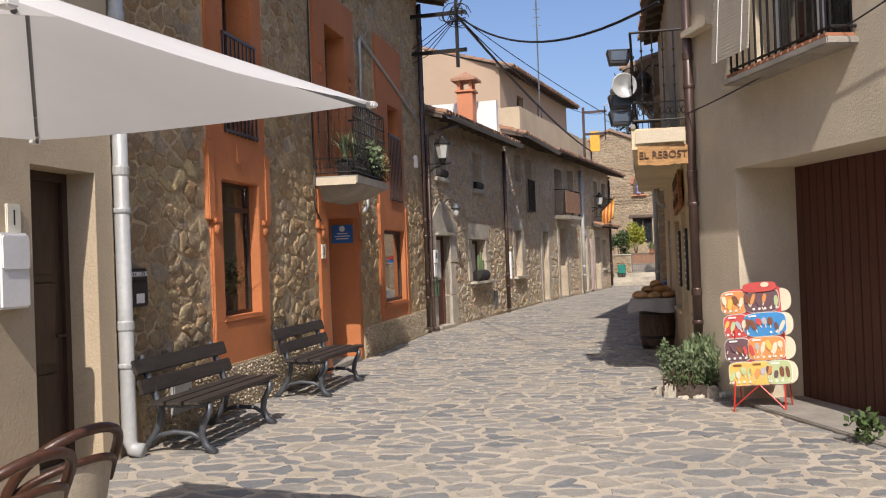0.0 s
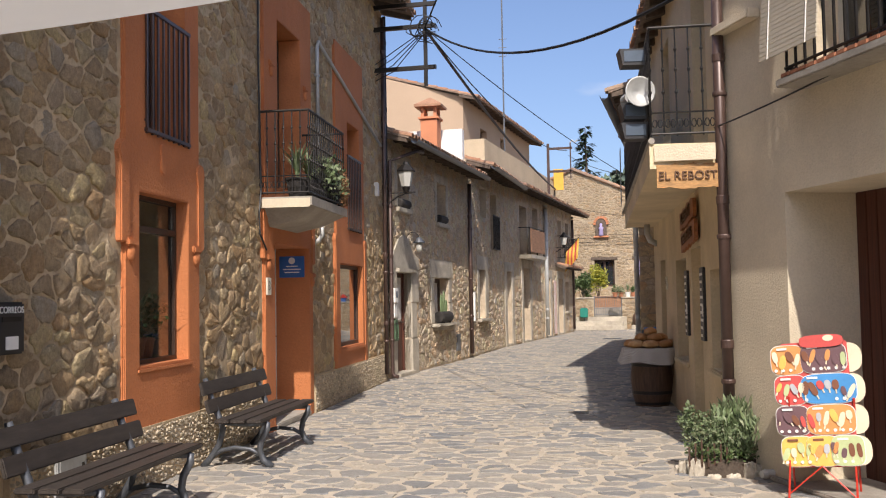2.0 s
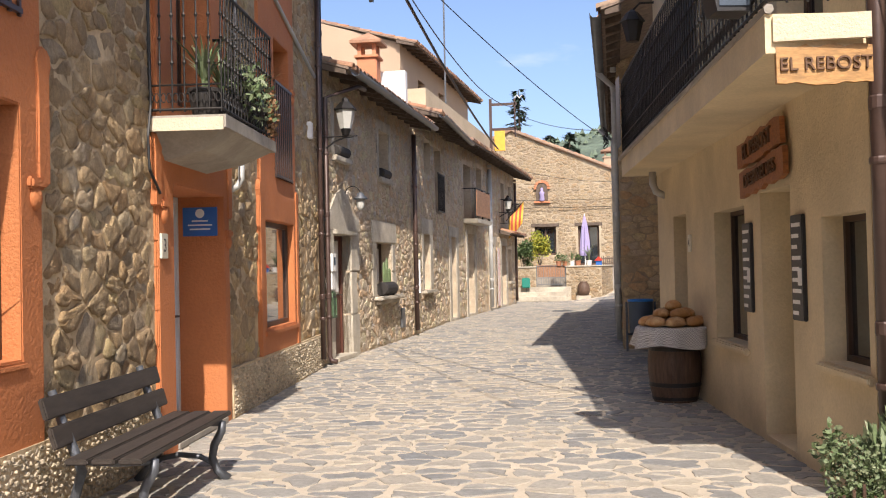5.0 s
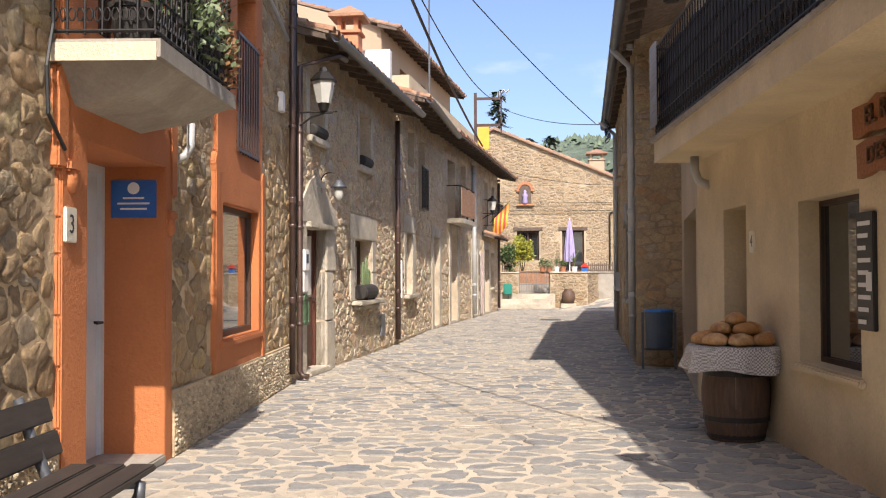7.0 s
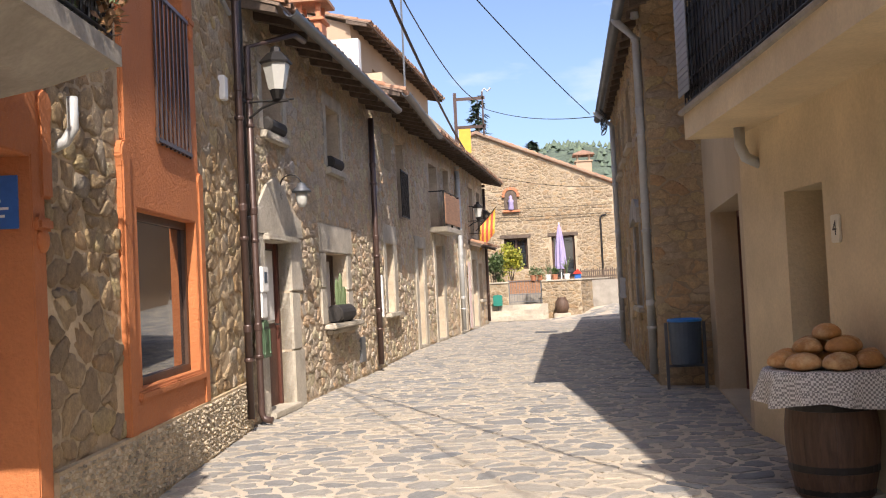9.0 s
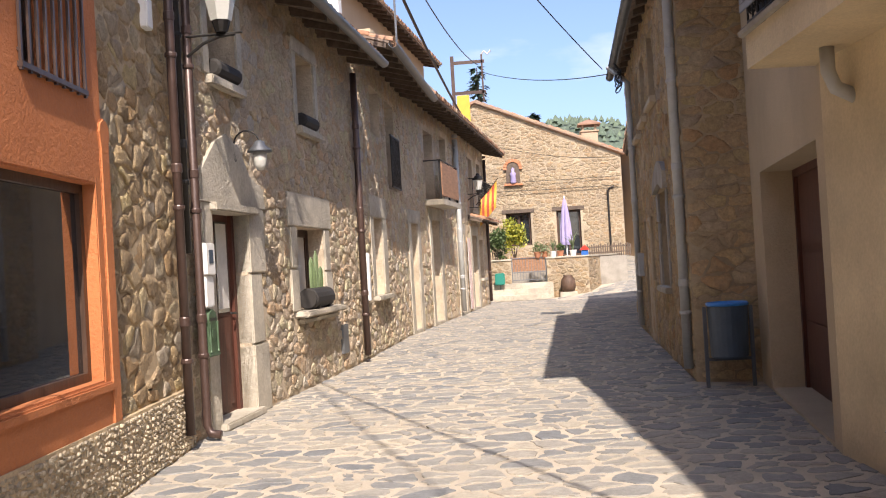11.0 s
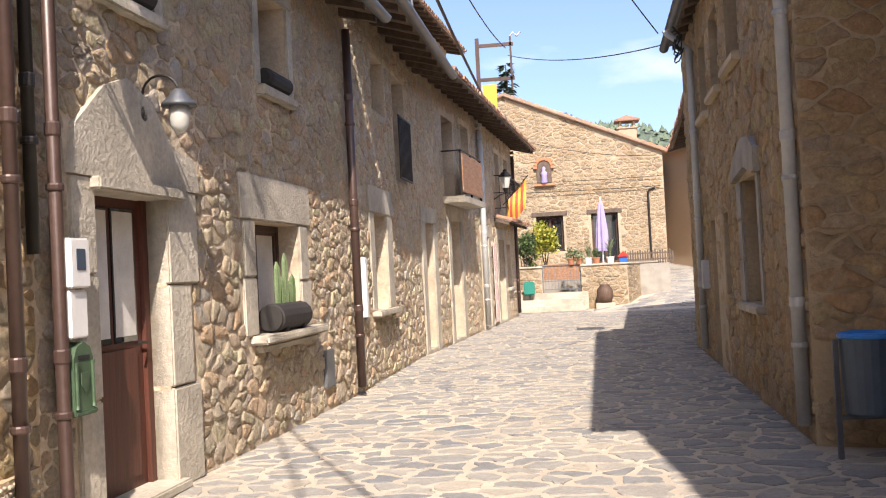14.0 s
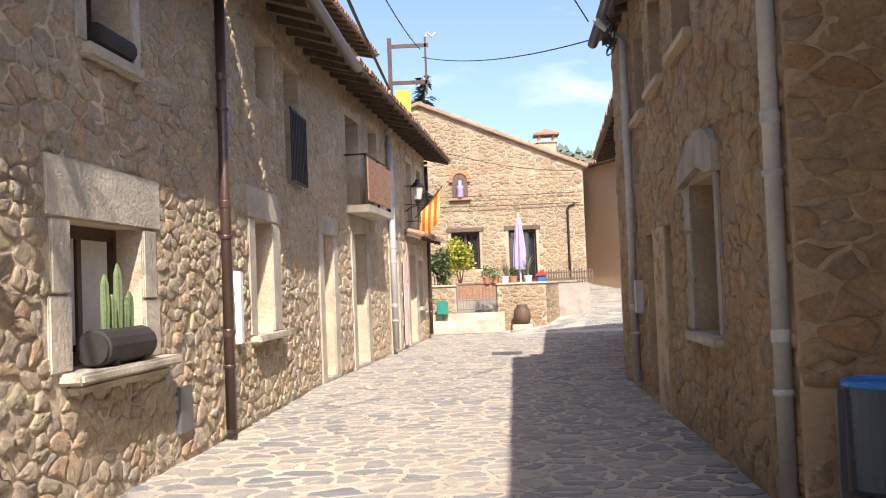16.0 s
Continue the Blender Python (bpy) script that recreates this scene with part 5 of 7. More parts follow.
for nm, ln, a, b, z0, z1 in (("window_12", L3, 33.4, 34.5, 2.9, 4.5), ("window_13", L3, 35.4, 36.3, 3.1, 4.6), ("window_14", L4, 41.6, 42.4, 0.9, 2.1), ("window_15", L4, 40.1, 40.9, 2.95, 4.5), ("window_16", L4, 41.8, 42.6, 3.0, 4.5)):
    window(nm, ln, a, b, z0, z1, "shaded upper window with brown frame" if z0 > 2 else "low window with brown frame", 0.26, M_FRAMEWOOD, 2, 1)
    block("window_sill", ln, a - 0.1, b + 0.1, z0 - 0.09, z0 - 0.002, 0.1, M_DRESSED, "stone sill", "sill", 0.1)
e = thing("balcony", L3.at(L3.u(33.2), 0, 2.75), "shallow stone balcony fronted by a weathered board", "balcony")
part("slab", prism(bmesh.new(), [(0, 0), (2.3, 0), (2.36, 0.12), (-0.06, 0.12)], -0.45, 0), M_DRESSED, e)
part("board", a_box(0.05, 2.25, -0.42, -0.39, 0.2, 0.95, 0.005), M_COPPER, e, "weathered brown board front")
for x in (0.0, 1.1, 2.22):
    part("post", a_box(x, x + 0.05, -0.4, -0.36, 0.12, 1.0), M_IRON, e)
part("top_rail", tube(bmesh.new(), [(0, 0, 1.0), (0, -0.4, 1.0), (2.27, -0.4, 1.0), (2.27, 0, 1.0)], 0.016, 8), M_IRON, e)
downpipe(L4, 37.25, 0.0, 4.7, 0.07, M_PIPE_GREY, "pale grey downpipe between the terraced houses", 0.1, elbow=False)
downpipe(L4, 43.0, 0.0, 4.7, 0.05, M_PIPE_BROWN, "dark downpipe on the last terraced house", 0.1, elbow=False)
CAN = tiled_roof("canopy", L4, 2.3, 6.1, 2.6, 0.45, 0.0, 20, "small terracotta tiled canopy over doors", rafters=True)
railing(thing("balcony_rail", L4.at(2.6, 0.0, 2.95), "iron rail before the upper windows", "railing"), [(0, 0), (0, -0.3), (3.0, -0.3), (3.0, 0)], 0.9, 0.14, 0, False, False)
wall_lamp(L4.at(L4.u(39.4), 0.05, 3.5), "old street lantern on an iron bracket", True)
e = thing("flag", L4.at(L4.u(40.3), 0.35, 3.1), "yellow and red striped flag hung from the balcony", "flag")
part("pole", tube(bmesh.new(), [(0, 0.2, 0.0), (0, -0.5, 0.75)], 0.012, 6), M_IRON, e)
for k in range(7):
    bm = bmesh.new()
    a = [bm.verts.new((0.06 * math.sin(j * 0.9 + k * 0.5), -0.45 + 0.075 * k + 0.05 * j / 6, 0.68 - 0.08 * k - 0.13 * j)) for j in range(7)]
    b = [bm.verts.new((0.06 * math.sin(j * 0.9 + (k + 1) * 0.5), -0.45 + 0.075 * (k + 1) + 0.05 * j / 6, 0.68 - 0.08 * (k + 1) - 0.13 * j)) for j in range(7)]
    for j in range(6):
        bm.faces.new((a[j], b[j], b[j + 1], a[j + 1]))
    part("stripe", bm, M_FLAG_R if k % 2 else M_FLAG_Y, e)
e = thing("door_curtain", L4.at(L4.u(38.75), 0.06, 0.1), "pink and white beaded door curtain", "curtain")
M_PINK = flat("pink_strip", (0.55, 0.3, 0.28), 0.7)
for i in range(8):
    part("strip", a_box(i * 0.06, i * 0.06 + 0.04, -0.012, 0, 0, 2.0), M_PINK if i % 2 else M_CLOTHBAND, e)

# ---------- houses above the terrace roofs ----------
LP = Line((-7.3, 34.0), (-6.5, 44.5))
wall("wall_peach_upper_house", LP, 4, 8.3, holes_at(LP, (36.2, 37.1, 6.5, 7.6), (39.2, 40.0, 6.9, 7.7)), 0.4, M_PEACH, "peach rendered upper house wall in shade")
for nm, a, b, z0, z1 in (("window_17", 36.2, 37.1, 6.5, 7.6), ("window_18", 39.2, 40.0, 6.9, 7.7)):
    window(nm, LP, a, b, z0, z1, "dark window of the upper house", 0.2, M_DARKWOOD, 2, 1)
LPG = Line((-16.0, 33.4), (-7.3, 34.0))
e = finish("wall_peach_upper_gable", prism(bmesh.new(), [(0, 4), (8.72, 4), (8.72, 8.3), (4.4, 9.55), (0, 9.5)], 0, 0.3), M_PEACH)
e.matrix_world = LPG.m
tagged(e, "sunlit peach rendered gable wall of the upper house", "wall", kind="structure")
ROOF_P = tiled_roof("roof", LP, -0.25, LP.len + 0.3, 8.2, 0.55, 4.0, 16, "terracotta barrel tile roof of the peach upper house", step=0.24)
LPP = Line((-6.15, 31.6), (-5.35, 44.2))
wall("parapet_terrace", LPP, 4.5, 6.45, [], 0.25, M_TAN, "tan rendered parapet of a roof terrace")
LPP2 = Line((-9.0, 31.9), (-6.15, 31.6))
wall("parapet_terrace_end", LPP2, 4.5, 6.45, [], 0.25, M_TAN, "tan rendered end parapet of a roof terrace")


def chimney(m, mat, label, w=0.5, h=1.0):
    e = thing("chimney", m, label, "chimney")
    part("stack", a_box(-w / 2, w / 2, -w / 2, w / 2, -0.8, h, 0.015), mat, e)
    part("ledge", a_box(-w / 2 - 0.05, w / 2 + 0.05, -w / 2 - 0.05, w / 2 + 0.05, h, h + 0.06, 0.01), mat, e)
    for sx in (-1, 1):
        for sy in (-1, 1):
            part("pillar", a_box(sx * w * 0.38 - 0.04, sx * w * 0.38 + 0.04, sy * w * 0.38 - 0.04, sy * w * 0.38 + 0.04, h + 0.06, h + 0.3), mat, e)
    bm = bmesh.new()
    o = w / 2 + 0.13
    vs = [bm.verts.new(p) for p in ((-o, -o, h + 0.3), (o, -o, h + 0.3), (o, o, h + 0.3), (-o, o, h + 0.3), (-o, -o, h + 0.36), (o, -o, h + 0.36), (o, o, h + 0.36), (-o, o, h + 0.36), (0, 0, h + 0.58))]
    for f in ((3, 2, 1, 0), (0, 1, 5, 4), (1, 2, 6, 5), (2, 3, 7, 6), (3, 0, 4, 7), (4, 5, 8), (5, 6, 8), (6, 7, 8), (7, 4, 8)):
        bm.faces.new([vs[i] for i in f])
    part("cap", bm, M_TILE, e, "terracotta tile cap")
    return e


chimney(pose(-6.35, 25.3, 5.3), M_ORANGECH, "orange rendered chimney with a small tiled cap", 0.42, 0.62)

# roof pole with cross arms, aerial
e = thing("cable_pole", pose(-5.15, 40.0, 5.0), "rusty steel roof pole with two cross arms", "pole")
part("post", a_box(-0.05, 0.05, -0.04, 0.04, 0, 2.5), M_PIPE_BROWN, e)
for z in (1.35, 2.25):
    part("arm", a_box(0.05, 0.95, -0.03, 0.03, z, z + 0.09), M_PIPE_BROWN, e)
part("end_post", a_box(0.85, 0.9, -0.03, 0.03, 1.1, 2.5), M_PIPE_BROWN, e)
part("hook", tube(bmesh.new(), [(0.88, 0, 2.5), (0.95, 0, 2.6), (1.05, 0, 2.5), (1.15, 0, 2.6)], 0.03, 6), M_PIPE_GREY, e)
e = thing("aerial", pose(-6.1, 35.2, 6.3), "thin lattice aerial mast on the roof terrace", "aerial")
part("mast", tube(bmesh.new(), [(0, 0, 0), (0, 0, 5.6)], 0.03, 6), M_ZINC, e)
for z in (3.6, 3.9, 4.2):
    part("rung", tube(bmesh.new(), [(-0.14, 0, z), (0.14, 0, z)], 0.012, 5), M_ZINC, e)
e = thing("yellow_panel", pose(-5.35, 43.6, 5.3), "yellow sheet panel behind the terrace roof", "panel")
part("sheet", a_box(0.0, 0.42, -0.03, 0.03, 0.75, 1.65, 0.01), M_FLAG_Y, e)
part("post", a_box(0.0, 0.05, 0.03, 0.08, -0.3, 1.65), M_IRON, e)


# overhead cables
def cable(name, a, b, sag, r, label):
    a, b = Vector(a), Vector(b)
    pts = [a.lerp(b, k / 16) - Vector((0, 0, sag * 4 * (k / 16) * (1 - k / 16))) for k in range(17)]
    e = thing(name, pose(*a), label, "cable")
    part("wire", tube(bmesh.new(), [p - a for p in pts], r, 6), M_CABLE, e)


HUB = (-4.85, 18.7, 6.35)
e = thing("cable_bracket", pose(-5.8, 18.7, 0), "black steel wall bracket with a tangle of cables", "bracket")
for z in (5.6, 6.35, 6.75):
    part("arm", a_box(0, 1.15, -0.035, 0.035, z, z + 0.07), M_IRON, e)
part("hanger", a_box(0.93, 0.99, -0.03, 0.03, 5.3, 6.9), M_IRON, e)
rr = random.Random(2)
for k in range(12):
    c = Vector((0.92 + rr.uniform(-0.15, 0.12), rr.uniform(-0.1, 0.1), 6.3 + rr.uniform(-0.12, 0.15)))
    q = rr.uniform(0.1, 0.24)
    part("loop", tube(bmesh.new(), [c + Vector((q * math.cos(j * 0.6), 0.1 * math.sin(j * 0.9 + k), q * 0.8 * math.sin(j * 0.6))) for j in range(10)], 0.009, 5), M_CABLE, e)
for k in range(4):
    part("lead", tube(bmesh.new(), [(0.02, 0, 5.45 + 0.1 * k), (0.35, 0.02, 5.6 + 0.12 * k), (0.9, 0, 6.2 + 0.03 * k)], 0.009, 5), M_CABLE, e)
cable("overhead_cable", HUB, (-4.95, 40.5, 5.75), 0.25, 0.03, "thick black bundled overhead cable along the street")
cable("overhead_cable", HUB, (-4.4, 40.0, 7.2), 0.6, 0.012, "thin overhead cable to the roof pole")
cable("overhead_cable", HUB, (-0.55, 11.2, 4.3), 0.5, 0.018, "black overhead cable crossing the street")
cable("overhead_cable", HUB, (-0.9, 8.0, 7.2), 0.3, 0.014, "black overhead cable crossing to the garage house")
cable("overhead_cable", HUB, (-1.6, 28.6, 4.65), 0.15, 0.009, "thin cable from the stone house over the street")
cable("overhead_cable", (-4.35, 40.0, 7.0), (-1.2, 30.4, 4.9), 0.2, 0.01, "thin wire from the roof pole across the street")
cable("overhead_cable", (-4.7, 43.2, 5.3), (0.2, 49.9, 5.2), 0.2, 0.01, "wire along the end house facade")
cable("facade_wire", (-5.6, 49.95, 4.15), (0.3, 49.9, 4.1), 0.03, 0.012, "wire across the end house facade")
cable("facade_wire", (-5.6, 49.95, 4.5), (0.3, 49.9, 4.45), 0.03, 0.01, "wire across the end house facade")
cable("facade_wire", (-0.3, 10.72, 2.95), (1.6, 6.6, 3.35), 0.08, 0.007, "thin wire along the cream facade")

# ---------- end house ----------
bm = bmesh.new()
prism(bm, [(0, 5.2), (7.62, 5.2), (7.62, 5.35), (2.05, 7.72), (0, 6.85)], 0, 0.5)
GABLE = finish("wall_end_house_gable", bm, M_MORTAR_E)
GABLE.matrix_world = LE.m
tagged(GABLE, "pale rubble stone gable of the end house", "wall", kind="structure")
r = random.Random(31)
ps = [p for p in cells(0, 7.6, 5.2, 7.8, 0.2, 0.12, r, [], drop=0.28) if all(b < (7.72 - (a - 2.05) * 0.4255 if a > 2.05 else 6.85 + a * 0.424) - 0.02 for a, b in p)]
lay("stone", ps, LE.m @ UPRIGHT, M_STONE_E, GABLE, r, 0.012, 0.016)
# verge tiles on the gable
e = thing("verge_tiles", LE.m, "row of terracotta tiles along the gable verge", "roof")
for a, b in (((0, 6.85), (2.05, 7.72)), ((2.05, 7.72), (7.75, 5.3))):
    n = int(math.hypot(b[0] - a[0], b[1] - a[1]) / 0.3)
    for k in range(n):
        p = (a[0] + (b[0] - a[0]) * k / n, a[1] + (b[1] - a[1]) * k / n)
        q = (a[0] + (b[0] - a[0]) * (k + 1.15) / n, a[1] + (b[1] - a[1]) * (k + 1.15) / n)
        bm = tube(bmesh.new(), [(p[0], -0.06, p[1] + 0.05), (q[0], -0.06, q[1] + 0.03)], [0.1, 0.08], 8)
        part("tile", bm, M_TILE, e)
    bm = bmesh.new()
    vs = [bm.verts.new(v) for v in ((a[0], -0.16, a[1]), (b[0], -0.16, b[1]), (b[0], 7, b[1]), (a[0], 7, a[1]), (a[0], -0.16, a[1] + 0.06), (b[0], -0.16, b[1] + 0.06), (b[0], 7, b[1] + 0.06), (a[0], 7, a[1] + 0.06))]
    for f in ((3, 2, 1, 0), (4, 5, 6, 7), (0, 1, 5, 4), (1, 2, 6, 5), (2, 3, 7, 6), (3, 0, 4, 7)):
        bm.faces.new([vs[i] for i in f])
    part("roof_plane", bm, M_TILE, e)
chimney(pose(-0.55, 53.5, 5.9), M_PEACH, "pale rendered chimney with a small tiled cap", 0.7, 0.75)
LE2 = Line((0.42, 50.0), (0.9, 58.0))
wall("wall_end_house_side", LE2, 0, 5.25, [], 0.4, M_MORTAR_E, "pale stone side wall of the end house")
for nm, x0, x1, z0, z1, lab in (("window_19", 3.02, 4.0, 1.95, 3.25, "dark window of the end house"), ("window_20", 5.0, 5.95, 1.45, 3.25, "dark terrace door of the end house")):
    e = thing(nm, LE.at(x0, -0.2, 0), lab, "window", kind="structure")
    w = x1 - x0
    for a, b, c, d in ((0, 0.08, z0, z1), (w - 0.08, w, z0, z1), (0.08, w - 0.08, z1 - 0.08, z1), (0.08, w - 0.08, z0, z0 + 0.08), (w / 2 - 0.04, w / 2 + 0.04, z0 + 0.08, z1 - 0.08)):
        part("window_frame", a_box(a, b, 0, 0.06, c, d), M_FRAMEWOOD, e)
    part("pane", a_box(0.08, w - 0.08, 0.065, 0.07, z0 + 0.08, z1 - 0.08), M_GLASS, e)
    part("lintel", a_box(-0.15, w + 0.15, -0.24, -0.05, z1 + 0.002, z1 + 0.14), M_BEAM, e)
e = thing("wall_niche", LE.at(3.4, 0.02, 4.4), "arched brick niche with a small figure in the stone facade", "niche", kind="structure")
# no real recess: a dark plate on the wall paints the niche's shade
part("back", prism(bmesh.new(), [(-0.27, 0.02), (0.27, 0.02), (0.27, 0.62), (0.2, 0.8), (0, 0.92), (-0.2, 0.8), (-0.27, 0.62)], -0.06, -0.03), M_BEAM, e, "flat dark plate giving the niche's shade by colour")
for k in range(9):
    an = math.pi * k / 8
    m = part("brick", a_box(-0.06, 0.06, -0.1, -0.02, -0.05, 0.05, 0.008), M_ORANGECH, e)
    m.matrix_local = Matrix.Translation((0.31 * math.cos(an), 0, 0.62 + 0.31 * math.sin(an))) @ Matrix.Rotation(-an, 4, 'Y')
part("sill", a_box(-0.36, 0.36, -0.14, 0, -0.06, 0.02, 0.01), M_ORANGECH, e)
st = finish("statue", lathe(bmesh.new(), [(0.1, 0), (0.12, 0.05), (0.1, 0.3), (0.13, 0.38), (0.05, 0.47), (0.07, 0.55), (0.02, 0.62)], 12), M_LILAC, smooth=True)
st.matrix_world = LE.at(3.4, 0.13, 4.42)
tagged(st, "small pale figure standing in the arched niche", "statue")
e = thing("wall_conduit", LE.at(7.05, 0.05, 1.5), "dark conduit pipe on the end house", "pipe")
part("pipe", tube(bmesh.new(), [(0.25, 0, 2.55), (0.08, 0, 2.5), (0, 0, 2.4), (0, 0, 0)], 0.04, 8), M_IRON, e)

# terrace in front of it
LT = Line((-2.7, 45.9), (-1.25, 45.9))
LT2 = Line((-1.25, 45.9), (0.25, 50.0))
LT3 = Line((-5.4, 45.9), (-3.95, 45.9))
for nm, ln in (("wall_terrace_front", LT), ("wall_terrace_side", LT2), ("wall_terrace_left", LT3)):
    w = wall(nm, ln, -0.05, 1.38, [], 0.3, M_MORTAR_E, "low pale rubble terrace wall")
    c = finish("coping", a_box(-0.03, ln.len + 0.02, -0.05, 0.33, 1.383, 1.44, 0.012), M_DRESSED)
    c.matrix_world = ln.m
    tagged(c, "pale stone coping of the terrace wall", "coping", kind="structure")
    r = random.Random(int(ln.len * 100))
    lay("stone", cells(0, ln.len, 0, 1.37, 0.22, 0.13, r, [], drop=0.25), ln.m @ UPRIGHT, M_STONE_E, w, r, 0.012, 0.018)
fl = finish("terrace_floor", a_box(-5.4, 0.2, 47.2, 50.3, 0.0, 1.36), M_CONCRETE)
tagged(fl, "raised terrace floor before the end house", "floor", kind="structure")
for k in range(3):
    s = finish("step", a_box(-4.75, -2.75 + 0.12 * k, 44.85 + 0.4 * k, 46.2 + 0.3 * k, 0.0, 0.19 * (k + 1), 0.015), M_DRESSED)
    tagged(s, "broad pale stone step to the terrace", "step", kind="structure")
g = thing("metal_gate", pose(-3.95, 46.05, 0.58), "low grey iron garden gate, closed", "gate")
for a, b in ((0.0, 0.04), (1.2, 1.24)):
    part("gate_post", a_box(a, b, -0.02, 0.02, 0, 0.92), M_ZINC, g)
for z in (0.08, 0.35, 0.85):
    part("gate_rail", a_box(0.04, 1.2, -0.012, 0.012, z, z + 0.03), M_ZINC, g)
for k in range(11):
    part("gate_bar", a_box(0.1 + k * 0.1, 0.115 + k * 0.1, -0.008, 0.008, 0.1, 0.86), M_ZINC, g)
part("brushwood_screen", a_box(0.05, 1.19, 0.015, 0.03, 0.4, 0.9), M_COPPER, g, "brown brushwood screen")
e = thing("wooden_fence", pose(-1.3, 49.2, 1.36), "low weathered wooden picket fence on the terrace", "fence")
for k in range(22):
    part("picket", a_box(k * 0.085, k * 0.085 + 0.05, -0.012, 0.012, 0, 0.42 + 0.03 * (k % 3)), M_BEAM, e)
for z in (0.12, 0.33):
    part("rail", a_box(0, 1.85, 0.012, 0.04, z, z + 0.05), M_BEAM, e)
e = thing("parasol_closed", pose(-1.9, 48.4, 1.36), "closed lilac garden parasol on the terrace", "parasol")
part("pole", tube(bmesh.new(), [(0, 0, 0), (0, 0, 2.35)], 0.024, 8), M_WHITE, e)
bm = lathe(bmesh.new(), [(0.2, 0.5), (0.24, 0.6), (0.2, 1.2), (0.13, 1.8), (0.07, 2.1), (0.02, 2.3)], 16)
for i, v in enumerate(bm.verts):
    if i % 2:
        v.co.x, v.co.y = v.co.x * 0.72, v.co.y * 0.72
part("canopy", bm, M_LILAC, e)
part("base", lathe(bmesh.new(), [(0.22, 0), (0.22, 0.06), (0.05, 0.1)], 16), M_CONCRETE, e)
r = random.Random(77)


def shrub(m, label, mat, n, spread, size, trunk=0.3):
    e = thing("shrub", m, label, "shrub")
    for k in range(4):
        a = k * 1.6
        part("stem", tube(bmesh.new(), [(0, 0, 0), (0.08 * math.cos(a), 0.08 * math.sin(a), trunk), (0.3 * spread[0] * math.cos(a), 0.3 * spread[1] * math.sin(a), trunk + spread[2])], [0.03, 0.02, 0.008], 6), M_BARK, e)
    bm = bmesh.new()
    for k in range(14):
        c = Vector((r.gauss(0, 0.42) * spread[0], r.gauss(0, 0.42) * spread[1], trunk + spread[2] * (1 + r.gauss(0, 0.42))))
        leaf_cloud(bm, r, n // 14, c, (spread[0] * 0.5, spread[1] * 0.5, spread[2] * 0.42), size)
    part("foliage", bm, mat, e)
    return e


shrub(pose(-3.85, 47.6, 1.36), "golden yellow-green round shrub on the terrace", M_LEAF_YELLOW, 2200, (0.55, 0.5, 0.6), 0.1, 0.35)
shrub(pose(-4.55, 47.0, 1.2), "dark green leafy shrub beside the terrace", M_LEAF, 1600, (0.45, 0.45, 0.65), 0.11, 0.3)
shrub(pose(-4.9, 45.4, 0.0), "green creeping shrub at the terrace corner", M_LEAF, 500, (0.25, 0.2, 0.4), 0.08, 0.15)
for x, kind, sz, mt in ((-3.0, "bush", 1.0, M_CLAY), (-2.75, "trail", 0.9, M_CLAY), (-2.45, "blades", 1.0, M_WHITE), (-1.75, "blades", 1.5, M_WHITE), (-2.2, "bush", 0.7, M_CLAY)):
    potted(pose(x, 46.06 if kind != "blades" else 46.1, 1.44), "potted plant on the terrace wall", kind, r, sz, mt, 0.12, 0.2)
e = thing("toy_house", pose(-1.35, 46.05, 1.44), "small blue and red painted bird house", "bird house")
part("body", a_box(-0.12, 0.12, -0.1, 0.1, 0, 0.2), M_BLUE, e)
part("roof", prism(bmesh.new(), [(-0.18, 0.18), (0.18, 0.18), (0, 0.36)], -0.14, 0.14), M_RED, e)


def barrel(m, s, label, mat=None):
    e = thing("barrel", m, label, "barrel")
    prof = [(0.24, 0), (0.275, 0.14), (0.3, 0.34), (0.3, 0.46), (0.275, 0.66), (0.24, 0.8)]
    n = 18
    for k in range(n):
        bm = bmesh.new()
        a0, a1 = 2 * math.pi * k / n + 0.004, 2 * math.pi * (k + 1) / n - 0.004
        rows2 = [[bm.verts.new((s * rr * q * math.cos(a), s * rr * q * math.sin(a), s * z)) for q in (1, 0.9) for a in (a0, (a0 + a1) / 2, a1)] for rr, z in prof]
        for x, y in zip(rows2, rows2[1:]):
            for i in range(2):
                bm.faces.new((x[i], x[i + 1], y[i + 1], y[i]))
            bm.faces.new((x[2], x[5], y[5], y[2]))
            bm.faces.new((x[3], x[0], y[0], y[3]))
        part("stave", bm, mat or M_OAK, e)
    for z, rr in ((0.05, 0.256), (0.2, 0.289), (0.6, 0.289), (0.75, 0.256)):
        part("hoop", lathe(bmesh.new(), [(s * (rr - 0.006), s * (z - 0.024)), (s * rr, s * (z - 0.022)), (s * rr, s * (z + 0.022)), (s * (rr - 0.006), s * (z + 0.024))], 28), M_HOOP, e)
    part("head", lathe(bmesh.new(), [(s * 0.225, s * 0.77), (s * 0.225, s * 0.79)], 24), mat or M_OAK, e)
    return e


